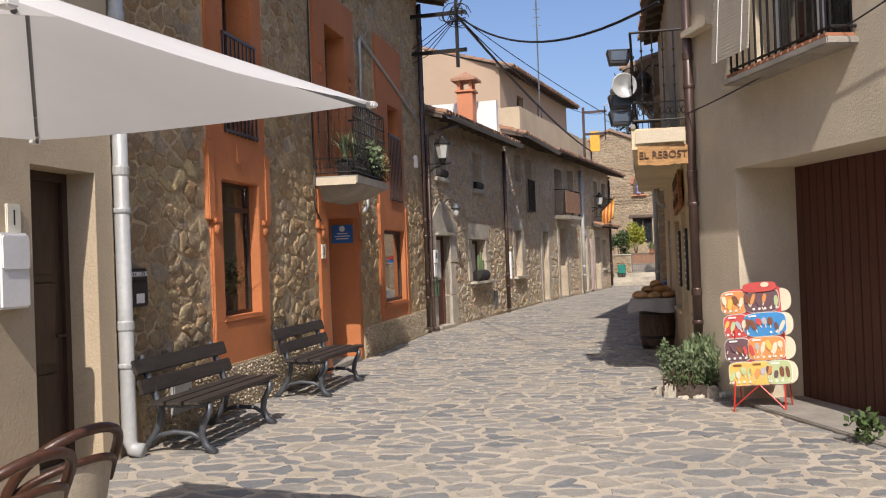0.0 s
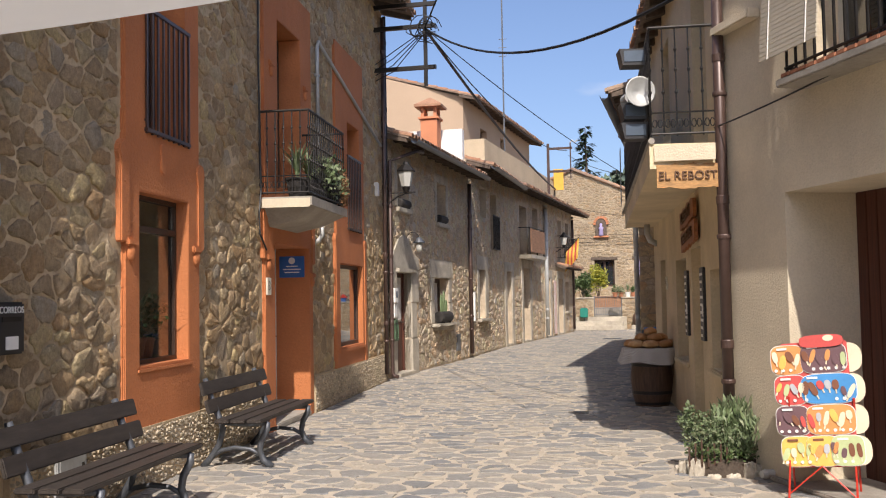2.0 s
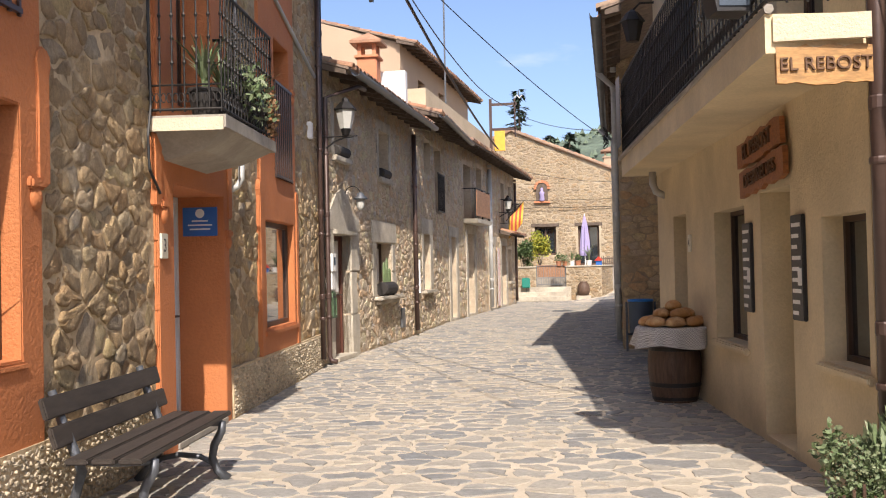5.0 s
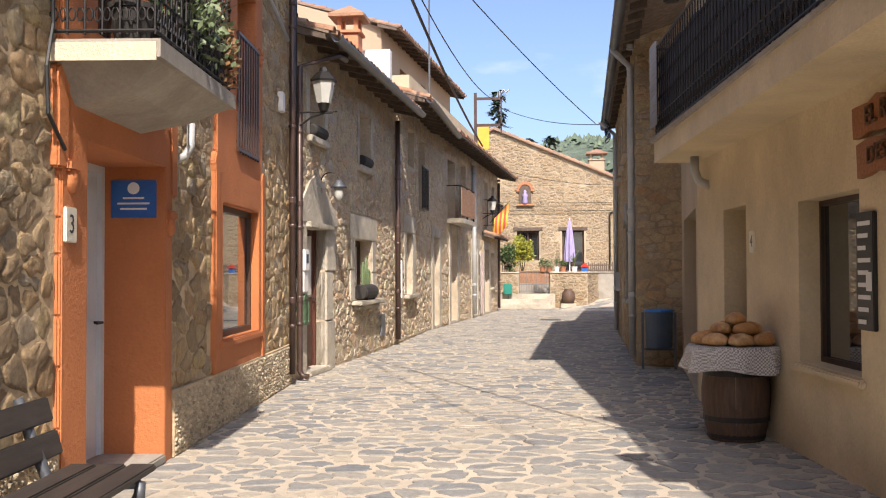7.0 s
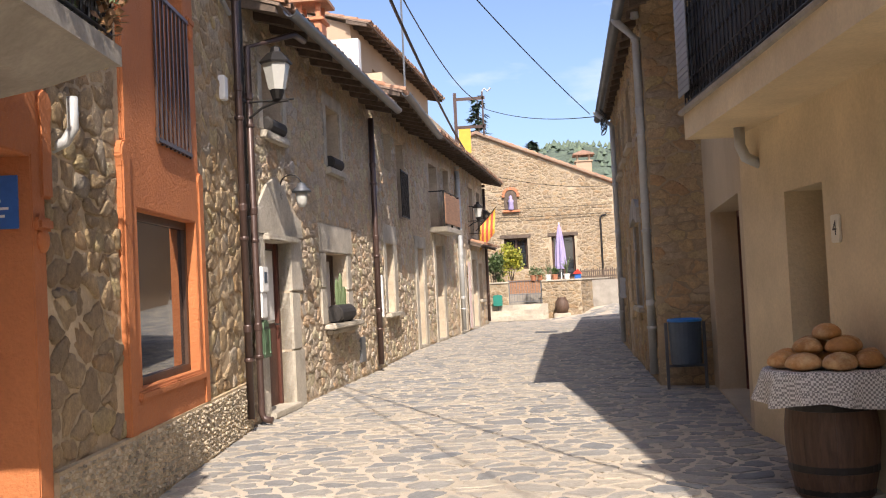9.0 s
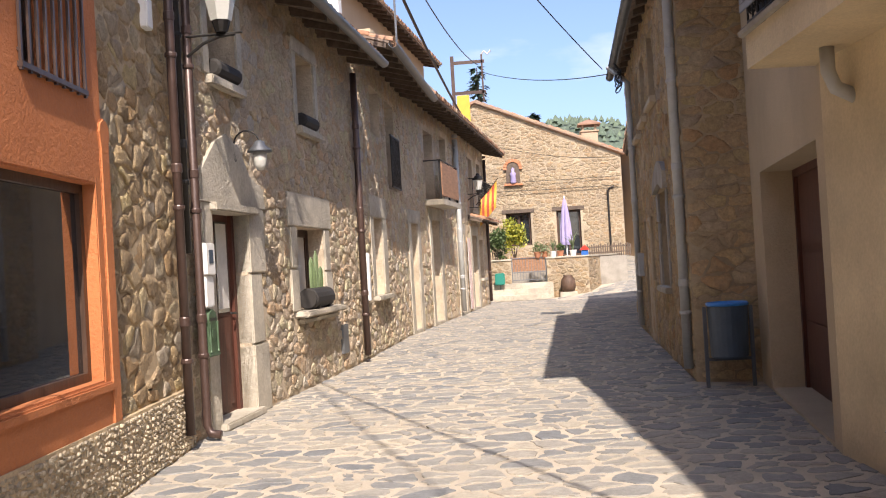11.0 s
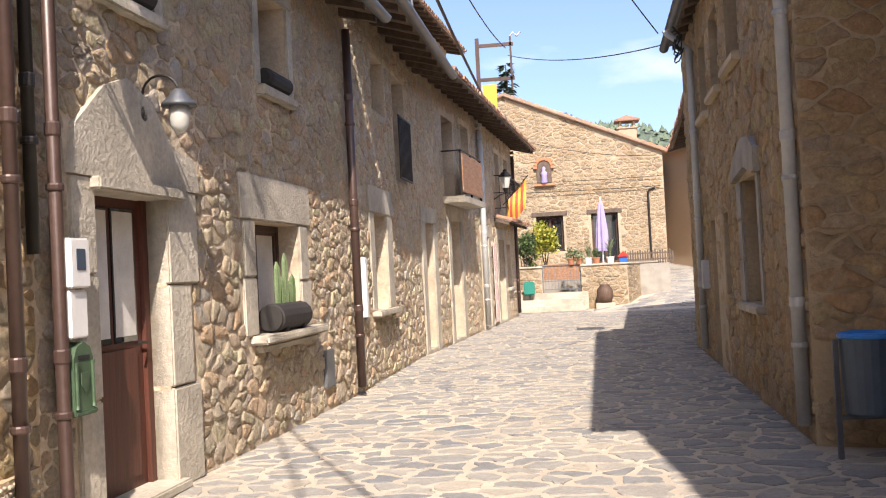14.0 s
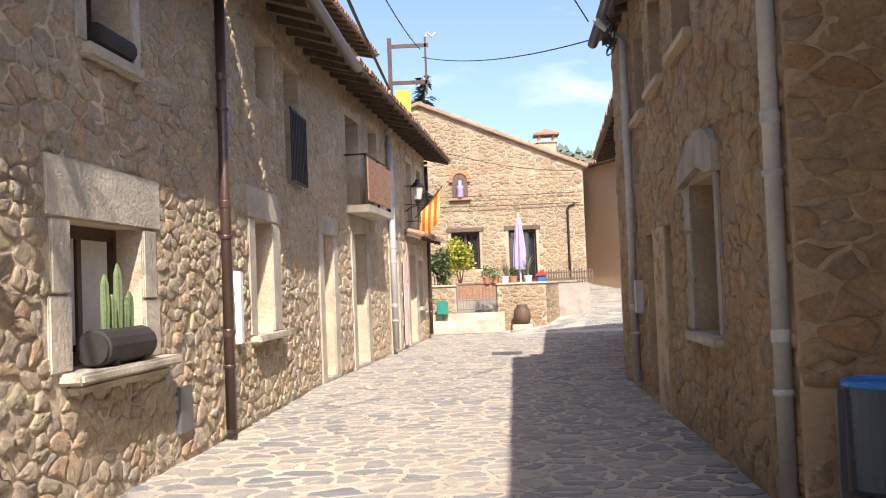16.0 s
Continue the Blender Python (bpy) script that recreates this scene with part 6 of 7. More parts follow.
e = thing("clay_jar", pose(-2.0, 45.55, 0.0), "dark brown clay jar on a stone block", "jar")
part("block", a_box(-0.3, 0.3, -0.25, 0.3, 0, 0.2, 0.02), M_DRESSED, e)
part("jar", lathe(bmesh.new(), [(0.2, 0.2), (0.26, 0.4), (0.24, 0.62), (0.15, 0.74), (0.17, 0.78), (0.14, 0.78)], 18), M_OAK, e, smooth=True)
e = thing("litter_bin", pose(-4.35, 45.5, 0.55), "small teal green bin on a post", "bin")
part("bucket", a_box(-0.17, 0.17, -0.13, 0.13, 0, 0.42, 0.03), M_GREENBIN, e)
part("post", a_box(-0.02, 0.02, 0.13, 0.17, -0.55, 0.45), M_ZINC, e)

# houses up the lane on the other side
LD = Line((0.2, 40.0), (-0.35, 31.6))
wall("wall_lane_house", LD, 0, 4.4, [], 0.4, M_TAN, "tan wall of the low house past the stone one")
tiled_roof("roof", LD, -0.1, LD.len, 4.3, 0.5, 3, 17, "brown tiled eave of the low house")
LD2 = Line((4.0, 41.0), (0.2, 40.0))
wall("wall_lane_house_end", LD2, 0, 4.4, [], 0.3, M_TAN, "plain end wall of the low house")
door("door_8", LC, 49.5, 50.6, 0.75, 2.7, "dark stone-framed doorway up the lane", M_DARKWOOD, 0.1, 2)

# ---------- garage house ----------
bm = bmesh.new()
GD = thing("garage_door", LG.at(1.02, -0.62, 0), "red-brown vertically boarded garage door, closed", "door")
n = 24
me = mesh_of("board", a_box(0, 3.18 / n - 0.006, 0, 0.04, 0.03, 2.28, 0.004), M_REDWOOD)
for k in range(n):
    shared("board", me, GD, Matrix.Translation((k * 3.18 / n, 0, 0)))
part("backing", a_box(0, 3.18, 0.045, 0.08, 0, 2.3), M_DARKWOOD, GD)
jm = bmesh.new()
for a, b, c, d in ((1.02 - 0.2, 1.02, 0, 2.48), (4.2, 4.4, 0, 2.48), (1.02, 4.2, 2.28, 2.48)):
    box(jm, a, b, 0.45, 0.75, c, d)
ob = finish("garage_recess", jm, M_CREAM)
ob.matrix_world = LG.m
tagged(ob, "cream rendered deep reveal of the garage", "wall", kind="structure")
ob = finish("garage_ramp", a_box(0.75, 4.3, -0.06, 0.62, 0.0, 0.035, 0.01), M_CONCRETE)
ob.matrix_world = LG.m
tagged(ob, "pale concrete sill before the garage door", "kerb", kind="structure")
e = thing("window_21", LG.at(1.5, -0.2, 0), "upper window with white frame behind iron bars", "window", kind="structure")
for a, b, c, d in ((0, 0.07, 3.12, 4.7), (1.53, 1.6, 3.12, 4.7), (0.07, 1.53, 4.62, 4.7), (0.07, 1.53, 3.12, 3.2), (0.76, 0.84, 3.2, 4.62)):
    part("window_frame", a_box(a, b, 0, 0.06, c, d), M_WHITE, e)
for a, b in ((0.07, 0.76), (0.84, 1.53)):
    part("pane", a_box(a, b, 0.02, 0.026, 3.2, 4.62), M_GLASS, e)
e = thing("window_balconet", LG.at(1.42, 0, 3.02), "dark iron window railing over a brick sill", "railing")
part("sill", a_box(-0.05, 1.75, -0.26, 0.1, 0.0, 0.06, 0.01), M_CONCRETE, e)
for k in range(15):
    part("brick", a_box(0.0 + k * 0.115, 0.1 + k * 0.115, -0.245, 0.0, 0.062, 0.095, 0.006), M_CLAY, e)
for z in (0.14, 1.05):
    part("rail", tube(bmesh.new(), [(0, 0, z), (0, -0.2, z), (1.72, -0.2, z), (1.72, 0, z)], 0.013, 6), M_IRON, e)
me = mesh_of("bar", a_box(-0.008, 0.008, -0.008, 0.008, 0.1, 1.06), M_IRON)
for k in range(15):
    shared("bar", me, e, Matrix.Translation((0.02 + k * 0.12, -0.2, 0)))
e = thing("roller_blind", LG.at(1.2, 0.28, 3.25), "cream wooden slatted blind hung over the railing", "blind")
me = mesh_of("slat", a_box(0, 0.75, -0.006, 0.006, -0.016, 0.016, 0.003), M_SHUTTER)
for k in range(44):
    shared("slat", me, e, Matrix.Translation((0, 0.0025 * k, 0.02 + k * 0.034)))
for x in (0.12, 0.62):
    part("cord", tube(bmesh.new(), [(x, -0.01, 0), (x, 0.1, 1.5)], 0.004, 5), M_WHITE, e)
ob = finish("window_sill", a_box(0.1, 0.75, -0.12, 0.0, 3.75, 3.83, 0.01), M_CREAM)
ob.matrix_world = LG.m
tagged(ob, "cream rendered moulding of a small window", "sill", kind="structure")

# ice cream board: plain coloured shapes
e = thing("ice_cream_board", pose(0.31, 9.4, 0, 0, 0, -14) @ Matrix.Scale(0.92, 4), "colourful ice cream price board on a red steel stand", "sign")
M_C = [flat("panel_red", (0.58, 0.09, 0.08)), flat("panel_orange", (0.7, 0.3, 0.1)), flat("panel_dark", (0.16, 0.09, 0.1)), flat("panel_blue", (0.06, 0.27, 0.58)), flat("panel_grey", (0.45, 0.47, 0.5)), flat("panel_yellow", (0.78, 0.5, 0.12)), flat("panel_green", (0.5, 0.58, 0.3)), flat("panel_cream", (0.78, 0.68, 0.5)), flat("panel_brown", (0.22, 0.09, 0.05))]
lean = Matrix.Translation((0.02, 0, 0.26)) @ Matrix.Rotation(radians(-4.5), 4, 'Y') @ Matrix.Rotation(radians(-7), 4, 'X')
moved(part("board", a_box(-0.25, 0.25, 0, 0.03, 0, 0.98, 0.01), M_C[0], e), lean)
rb = random.Random(14)


def blob(x0, x1, z0, z1, y0, y1, square=0.5, n=24):
    """A rounded plate between x0 and x1, z0 and z1."""
    cx, cz, w, h = (x0 + x1) / 2, (z0 + z1) / 2, (x1 - x0) / 2, (z1 - z0) / 2
    return prism(bmesh.new(), [(cx + w * math.copysign(abs(math.cos(t)) ** square, math.cos(t)), cz + h * math.copysign(abs(math.sin(t)) ** square, math.sin(t))) for t in [2 * math.pi * q / n + 0.01 for q in range(n)]], y0, y1)


for j, cols in enumerate((((-0.31, -0.06, 5), (-0.12, 0.12, 5), (0.06, 0.3, 6)), ((-0.33, -0.08, 2), (-0.1, 0.26, 1)), ((-0.32, -0.08, 0), (-0.12, 0.29, 3)), ((-0.33, -0.08, 1), (-0.1, 0.24, 2)))):
    z = 0.01 + 0.24 * j
    moved(part("lobe", blob(0.12, 0.35, z - 0.005, z + 0.23, 0.031, 0.037, 0.8), M_C[7], e, "white back of a picture lobe"), lean)
    for i, (x0, x1, c) in enumerate(cols):
        moved(part("panel_rim", blob(x0 - 0.005, x1 + 0.005, z - 0.005, z + 0.235, -0.009 - 0.004 * i, -0.001 - 0.004 * i), M_WHITE, e), lean)
        moved(part("panel", blob(x0, x1, z, z + 0.23, -0.013 - 0.004 * i, -0.004 - 0.004 * i), M_C[c], e), lean)
        k = 0
        while k < int((x1 - x0) / 0.055):
            x, zz = x0 + 0.035 + 0.056 * k, z + rb.uniform(0.09, 0.15)
            h, w = rb.uniform(0.035, 0.06), rb.uniform(0.016, 0.027)
            tilt = Matrix.Translation((x, 0, zz)) @ Matrix.Rotation(rb.uniform(-0.5, 0.5), 4, 'Y') @ Matrix.Translation((-x, 0, -zz))
            moved(part("picture", blob(x - w, x + w, zz - h, zz + h, -0.027, -0.018, 0.8, 14), M_C[rb.choice([0, 1, 4, 5, 6, 7, 7, 8, 8, 2])], e), lean @ tilt)
            moved(part("picture_stick", a_box(x - 0.005, x + 0.005, -0.0245, -0.018, zz - h - 0.03, zz - h + 0.004), M_C[7], e), lean @ tilt)
            if rb.random() < 0.8:
                moved(part("price_tag", blob(x - 0.013, x + 0.013, z + 0.02, z + 0.046, -0.0245, -0.018, 1.0, 10), M_WHITE, e), lean)
            k += 1
        moved(part("text_bar", a_box(x0 + 0.05, x0 + 0.13, -0.0235, -0.018, z + 0.195, z + 0.212), M_WHITE if c != 5 else M_C[8], e), lean)
moved(part("header", blob(-0.1, 0.23, 0.93, 1.03, -0.03, -0.004, 0.6), M_C[0], e), lean)
bm = prism(bmesh.new(), [(0.12 + 0.04 * math.cos(t), 1.0 + 0.025 * math.sin(t)) for t in [2 * math.pi * q / 16 for q in range(16)]], -0.035, -0.03)
moved(part("emblem", bm, M_C[7], e), lean)
for x in (-0.24, 0.24):
    part("front_leg", tube(bmesh.new(), [(x, 0.0, 0.3), (x * 1.04, -0.06, 0.0)], 0.009, 6), M_RED, e)
    part("back_leg", tube(bmesh.new(), [(x, 0.03, 0.8), (x * 1.04, 0.3, 0.0)], 0.009, 6), M_RED, e)
    part("brace", tube(bmesh.new(), [(x, -0.05, 0.05), (0, -0.02, 0.27)], 0.006, 6), M_RED, e)

# planter of stones with herbs at the corner
e = thing("stone_planter", pose(-0.33, 10.42, 0), "low planter of rough stones with green herbs", "plant")
rb = random.Random(9)
for k in range(10):
    a = math.pi * (0.85 + 1.3 * k / 9)
    ps = [(0.0 + rb.uniform(0.06, 0.085) * math.cos(t), rb.uniform(0.05, 0.075) * math.sin(t)) for t in [2 * math.pi * q / 7 for q in range(7)]]
    vs, fs, c = stone_mesh(ps, rb, 0.002, 0.1)
    me = bpy.data.meshes.new("stone")
    me.from_pydata(vs, [], fs)
    me.materials.append(M_DRESSED)
    shared("stone", me, e, Matrix.Translation((0.33 * math.cos(a), 0.28 * math.sin(a) + 0.1, 0)))
part("soil", lathe(bmesh.new(), [(0.3, 0.0), (0.28, 0.12), (0.05, 0.15)], 16, 0, 0.1), M_BARK, e)
bm = bmesh.new()
leaf_cloud(bm, rb, 2400, (-0.03, 0.05, 0.3), (0.3, 0.26, 0.22), 0.032)
leaf_cloud(bm, rb, 300, (-0.26, 0.1, 0.42), (0.1, 0.1, 0.14), 0.04)
part("herb_bush", bm, M_LEAF_PALE, e)
bm = bmesh.new()
leaf_cloud(bm, rb, 1100, (0.12, 0.08, 0.34), (0.24, 0.22, 0.24), 0.1, blade=True)
part("grass_tuft", bm, M_LEAF_PALE, e)
bm = bmesh.new()
leaf_cloud(bm, rb, 700, (0.0, 0.0, 0.18), (0.32, 0.26, 0.1), 0.035)
part("low_leaves", bm, M_LEAF, e)
for k in range(7):
    part("cane", a_box(-0.28 + 0.05 * k, -0.265 + 0.05 * k, -0.17, -0.155, 0.08, 0.24 + 0.03 * (k % 3)), M_FRAMEWOOD, e)
e = thing("plastic_bottle", pose(0.04, 10.2, 0.045, 0, 90, 30), "crumpled clear bluish plastic bottle on the paving", "bottle")
part("bottle", lathe(bmesh.new(), [(0.03, -0.1), (0.042, -0.07), (0.036, -0.02), (0.043, 0.03), (0.025, 0.08), (0.012, 0.11)], 12), M_LAMPGLASS, e)

# ---------- shop ----------
downpipe(LG, 10.72, 0.02, 5.2, 0.05, M_PIPE_BROWN, "dark brown downpipe at the shop corner", 0.065, elbow=False)
sl = thing("balcony", Matrix(), "long cream balcony slab over the shop with iron railing", "balcony")
bm = bmesh.new()
vs = [bm.verts.new(p) for z in (2.6, 2.82) for p in ((-0.22, 10.72, z), (-0.86, 10.62, z), (-1.38, 18.1, z), (-0.9, 18.15, z))]
for f in ((0, 1, 2, 3), (7, 6, 5, 4), (0, 4, 5, 1), (1, 5, 6, 2), (2, 6, 7, 3), (3, 7, 4, 0)):
    bm.faces.new([vs[i] for i in f])
bmesh.ops.recalc_face_normals(bm, faces=bm.faces[:])
part("slab", bm, M_SHOP, sl)
part("slab_edge", tube(bmesh.new(), [(-0.84, 10.6, 2.845), (-1.4, 18.12, 2.845)], 0.03, 6), M_CONCRETE, sl)
part("end_panel", a_box(-0.82, -0.3, 10.6, 10.63, 2.66, 2.8), M_CREAM, sl, "pale cream slab end")
railing(sl, [(-0.28, 10.7), (-0.84, 10.66), (-1.36, 18.08), (-0.95, 18.1)], 1.0, 0.115, 2.86)
e = thing("privacy_screen", Matrix(), "dark screen cloth tied behind the balcony railing", "screen")
bm = bmesh.new()
a = [bm.verts.new((-0.84 - 0.52 * f + 0.035, 10.66 + 7.42 * f, z + 0.02 * math.sin(f * 60))) for z in (2.93, 3.75) for f in [0.3 + 0.69 * k / 30 for k in range(31)]]
for k in range(30):
    bm.faces.new((a[k], a[k + 1], a[32 + k], a[31 + k]))
part("cloth", bm, M_TARP, e)
e = thing("hanging_mat", pose(-1.4, 17.55, 2.95, 0, 0, 94), "grey woven mat hung over the balcony railing", "mat")
for k in range(16):
    part("strip", a_box(0, 0.42, 0.0, 0.008, k * 0.056, k * 0.056 + 0.05), M_ZINC, e)


def wood_sign(m, w, h, text, label, mat, ink, size, wave=0.012):
    e = thing("wooden_sign", m, label, "sign")
    r = random.Random(len(text))
    n = 10
    top = [(-w / 2 + w * k / n, h / 2 + r.uniform(-wave, wave)) for k in range(n + 1)]
    bot = [(w / 2 - w * k / n, -h / 2 + r.uniform(-wave, wave)) for k in range(n + 1)]
    part("board", prism(bmesh.new(), top + bot, -0.02, 0.02), mat, e)
    lettering(text, size, Matrix.Translation((0, -0.028, 0)) @ UPRIGHT, e, ink, 0.008)
    return e


wood_sign(pose(-0.54, 10.66, 2.53, 0, 0, 4), 0.53, 0.21, "EL REBOST", "carved pine shop sign hanging under the balcony", M_SIGN, M_LETTER, 0.105)
part("hanger", tube(bmesh.new(), [(-0.2, 0, 0.09), (-0.2, 0, 0.16)], 0.006, 5), M_IRON, bpy.data.objects["wooden_sign"])
u = LSH.u
for k, (text, z) in enumerate((("EL REBOST", 2.37), ("D'ESPINELVES", 2.13))):
    wood_sign(LSH.at(u(13.0 - 0.06 * k), 0.05, z) @ Matrix.Rotation(radians(-4), 4, 'Y'), 1.25, 0.21, text, "reddish carved plank sign fixed above the shop door", M_SIGNRED, M_LETTER, 0.15 if k else 0.17, 0.02)
window("window_22", LSH, 10.98, 11.75, 0.78, 1.73, "shop window in a plain reveal reflecting the street", 0.14, M_DARKWOOD, 1, 1, frame=0.04, sash=False)
window("window_23", LSH, 13.7, 14.85, 0.71, 1.93, "shop window in a plain reveal with a painted name", 0.16, M_DARKWOOD, 1, 1, frame=0.04, sash=False)
for a, b, z in ((10.9, 11.83, 0.77), (13.62, 14.93, 0.7)):
    block("window_sill", LSH, a, b, z - 0.06, z - 0.002, 0.05, M_SHOP, "cream rendered sill", "sill")
door("door_9", LSH, 12.41, 13.2, 0.05, 2.0, "shop door standing in a plain deep reveal", M_SHUTTER, 0.38, 2)
door("door_10", LSH, 16.22, 16.98, 0.05, 2.0, "dull brown house door in a plain reveal", M_FRAMEWOOD, 0.36, 3)
door("door_11", LSD, 18.3, 21.1, 0.03, 2.12, "dark wooden double door deep in its opening", M_REDWOOD, 0.3, 3)
for y0, y1 in ((12.6, 11.6), (16.0, 15.0)):
    window("window_24", LSH, y0, y1, 2.85, 4.9, "balcony door with dark shutters", 0.2, M_DARKWOOD, 2, 2)
number_plate(LSH, 16.0, 1.66, "4", "cream ceramic house number four", 0.14, 0.19)
for y in (12.2, 13.56):
    e = thing("menu_board", LSH.at(u(y), 0, 1.02), "black menu board with white price strips", "sign")
    part("board", a_box(-0.13, 0.13, -0.03, 0, 0, 0.75, 0.006), M_BLACK, e)
    for k in range(9):
        part("text_bar", a_box(-0.1, 0.02 + 0.07 * ((k * 7) % 3) / 2, -0.033, -0.03, 0.04 + k * 0.078, 0.068 + k * 0.078), M_WHITE, e)
    part("notice", a_box(0.03, 0.11, -0.035, -0.031, 0.25, 0.37), M_WHITE, e)
e = thing("drain_elbow", LSH.at(u(17.55), 0.0, 2.55), "short grey drain pipe under the balcony end", "pipe")
part("pipe", tube(bmesh.new(), [(0, -0.14, 0.06), (0, -0.14, -0.1), (0, -0.1, -0.2), (0, 0.02, -0.26)], 0.045, 10), M_PIPE_GREY, e, smooth=True)

# barrel with cloth and bread
barrel(pose(-0.98, 15.55, 0), 0.93, "old oak wine barrel used as a bread stand")
e = thing("tray", pose(-0.98, 15.55, 0.74), "round board lying on the barrel", "tray")
part("top", lathe(bmesh.new(), [(0.36, 0), (0.38, 0.005), (0.38, 0.035), (0.36, 0.04)], 32), M_OAK, e)
e = thing("tablecloth", pose(-0.98, 15.55, 0.785), "grey checked cloth draped over the barrel", "cloth")
bm = bmesh.new()
n = 72
rings = [[bm.verts.new((0, 0, 0.0))]]
prev = None
for j, (rr, z) in enumerate(((0.2, 0.0), (0.385, 0.0), (0.4, -0.02), (0.41, -0.1), (0.43, -0.2))):
    ring = []
    for k in range(n):
        a = 2 * math.pi * k / n
        f = 1 + (0.0 if j < 3 else 0.045 * (j - 2) * math.sin(a * 11 + 0.7 * math.sin(a * 3)))
        ring.append(bm.verts.new((rr * f * math.cos(a), rr * f * math.sin(a), z - (0.02 * math.sin(a * 4) if j == 4 else 0))))
    if prev:
        for k in range(n):
            bm.faces.new((prev[k], prev[(k + 1) % n], ring[(k + 1) % n], ring[k]))
    else:
        bm.faces.new(ring)
    prev = ring
part("cloth", bm, M_CHECK, e, smooth=True)


def loaf(x, y, z, s, r):
    e = thing("bread_loaf", pose(x, y, z, 0, 0, r.uniform(0, 360)), "round crusty golden-brown bread loaf in a pile", "bread", "bread on the barrel")
    bm = bmesh.new()
    bmesh.ops.create_uvsphere(bm, u_segments=16, v_segments=10, radius=1)
    for v in bm.verts:
        v.co.z = v.co.z * (0.8 if v.co.z > 0 else 0.4) + 0.4
        v.co.x *= 1.2
        v.co += Vector((r.uniform(-0.03, 0.03), r.uniform(-0.03, 0.03), 0))
        v.co *= s
    part("crust", bm, M_BREAD, e, smooth=True)


rb = random.Random(4)
for k in range(8):
    a = 2 * math.pi * k / 8
    loaf(-0.98 + 0.27 * math.cos(a), 15.55 + 0.27 * math.sin(a), 0.787, 0.092, rb)
loaf(-0.98, 15.55, 0.787, 0.09, rb)
for k in range(4):
    a = 2 * math.pi * k / 4 + 0.4
    loaf(-0.98 + 0.14 * math.cos(a), 15.55 + 0.14 * math.sin(a), 0.87, 0.09, rb)
loaf(-0.98, 15.53, 0.955, 0.088, rb)

# floodlights, loudspeaker on the balcony
e = thing("loudspeaker", pose(-0.98, 10.9, 3.32, 0, 0, 20), "pale grey-green horn loudspeaker on the balcony", "loudspeaker")
bm = lathe(bmesh.new(), [(0.03, -0.12), (0.05, 0.0), (0.09, 0.1), (0.13, 0.15), (0.14, 0.16), (0.125, 0.155), (0.04, 0.06)], 24)
moved(part("horn", bm, M_PIPE_GREY, e, smooth=True), Matrix.Rotation(radians(90), 4, 'X'))
part("driver", tube(bmesh.new(), [(0, 0.1, 0), (0, 0.26, 0)], 0.06, 12), M_PIPE_GREY, e)
part("bracket", a_box(0.02, 0.16, 0.1, 0.13, -0.03, 0.03), M_IRON, e)
for z in (3.6, 3.1, 2.92):
    e = thing("floodlight", pose(-1.0, 11.0, z, 0, 0, 12), "black lantern-shaped floodlight on the balcony corner", "lamp")
    part("housing", prism(bmesh.new(), [(-0.1, 0), (0.1, 0), (0.13, 0.15), (-0.13, 0.15)], -0.1, 0.1), M_BLACK, e)
    part("lens", a_box(-0.09, 0.09, -0.108, -0.1, 0.03, 0.13), M_BINBLUE, e)
    part("bracket", a_box(0.1, 0.17, -0.02, 0.02, 0.05, 0.08), M_IRON, e)
e = thing("wall_lamp", pose(-1.2, 17.95, 4.35), "old black street lantern hung past the balcony", "lamp")
part("body", lathe(bmesh.new(), [(0.08, 0), (0.14, 0.25), (0.17, 0.26), (0.08, 0.38), (0.02, 0.42)], 6), M_IRON, e)
part("arm", tube(bmesh.new(), [(0, 0, 0.4), (0.1, 0, 0.5), (0.33, 0, 0.5)], 0.015, 6), M_IRON, e)

# ---------- stone house opposite ----------
u = LS.u
downpipe(LS, 22.08, 0.02, 4.5, 0.052, M_PIPE_GREY, "grey downpipe at the stone house corner", 0.065, elbow=False, bow=(0.0, 0.32, 0.28))
gutter(LS, 0.4, LS.len + 3.8, 4.83, 0.3)
downpipe(LS, 28.7, 0.02, 4.4, 0.05, M_PIPE_GREY, "grey downpipe with a cable tangle above", 0.09, elbow=False, bow=(0.0, 0.4, 0.3))
window("window_25", LS, 23.95, 24.95, 0.95, 2.2, "deep set brown window with dressed jambs", 0.26, M_FRAMEWOOD, 2, 1)
for a, b, z0, z1 in ((23.8, 23.95, 0.95, 2.2), (24.95, 25.25, 0.95, 1.38), (24.95, 25.18, 1.39, 1.8), (24.95, 25.27, 1.81, 2.2)):
    block("window_jamb", LS, a, b, z0, z1, 0.03, M_CONCRETE, "grey dressed stone window block", "trim")
e = thing("window_lintel", LS.m, "rough arched stone lintel", "trim", kind="structure")
part("lintel", prism(bmesh.new(), [(u(25.35), 2.205), (u(24.9), 2.26), (u(24.4), 2.3), (u(23.95), 2.205), (u(23.78), 2.205), (u(23.76), 2.42), (u(24.0), 2.55), (u(24.45), 2.6), (u(24.9), 2.5), (u(25.3), 2.36)], -0.07, 0.0), M_CONCRETE, e)
block("window_sill", LS, 23.82, 25.1, 0.87, 0.948, 0.1, M_DRESSED, "pale stone sill", "sill", 0.15)
door("door_12", LS, 27.4, 28.0, 0.05, 1.92, "narrow brown wooden door in rendered jambs", M_SHUTTER, 0.2, 2)
window("window_26", LS, 26.16, 26.62, 0.98, 1.95, "narrow window with pale frame", 0.2, M_SHUTTER, 1, 2)
block("window_jamb", LS, 26.62, 27.4, 0.0, 1.95, 0.015, M_TAN, "tan rendered strip between door and window", "trim", 0.0, 0.0)
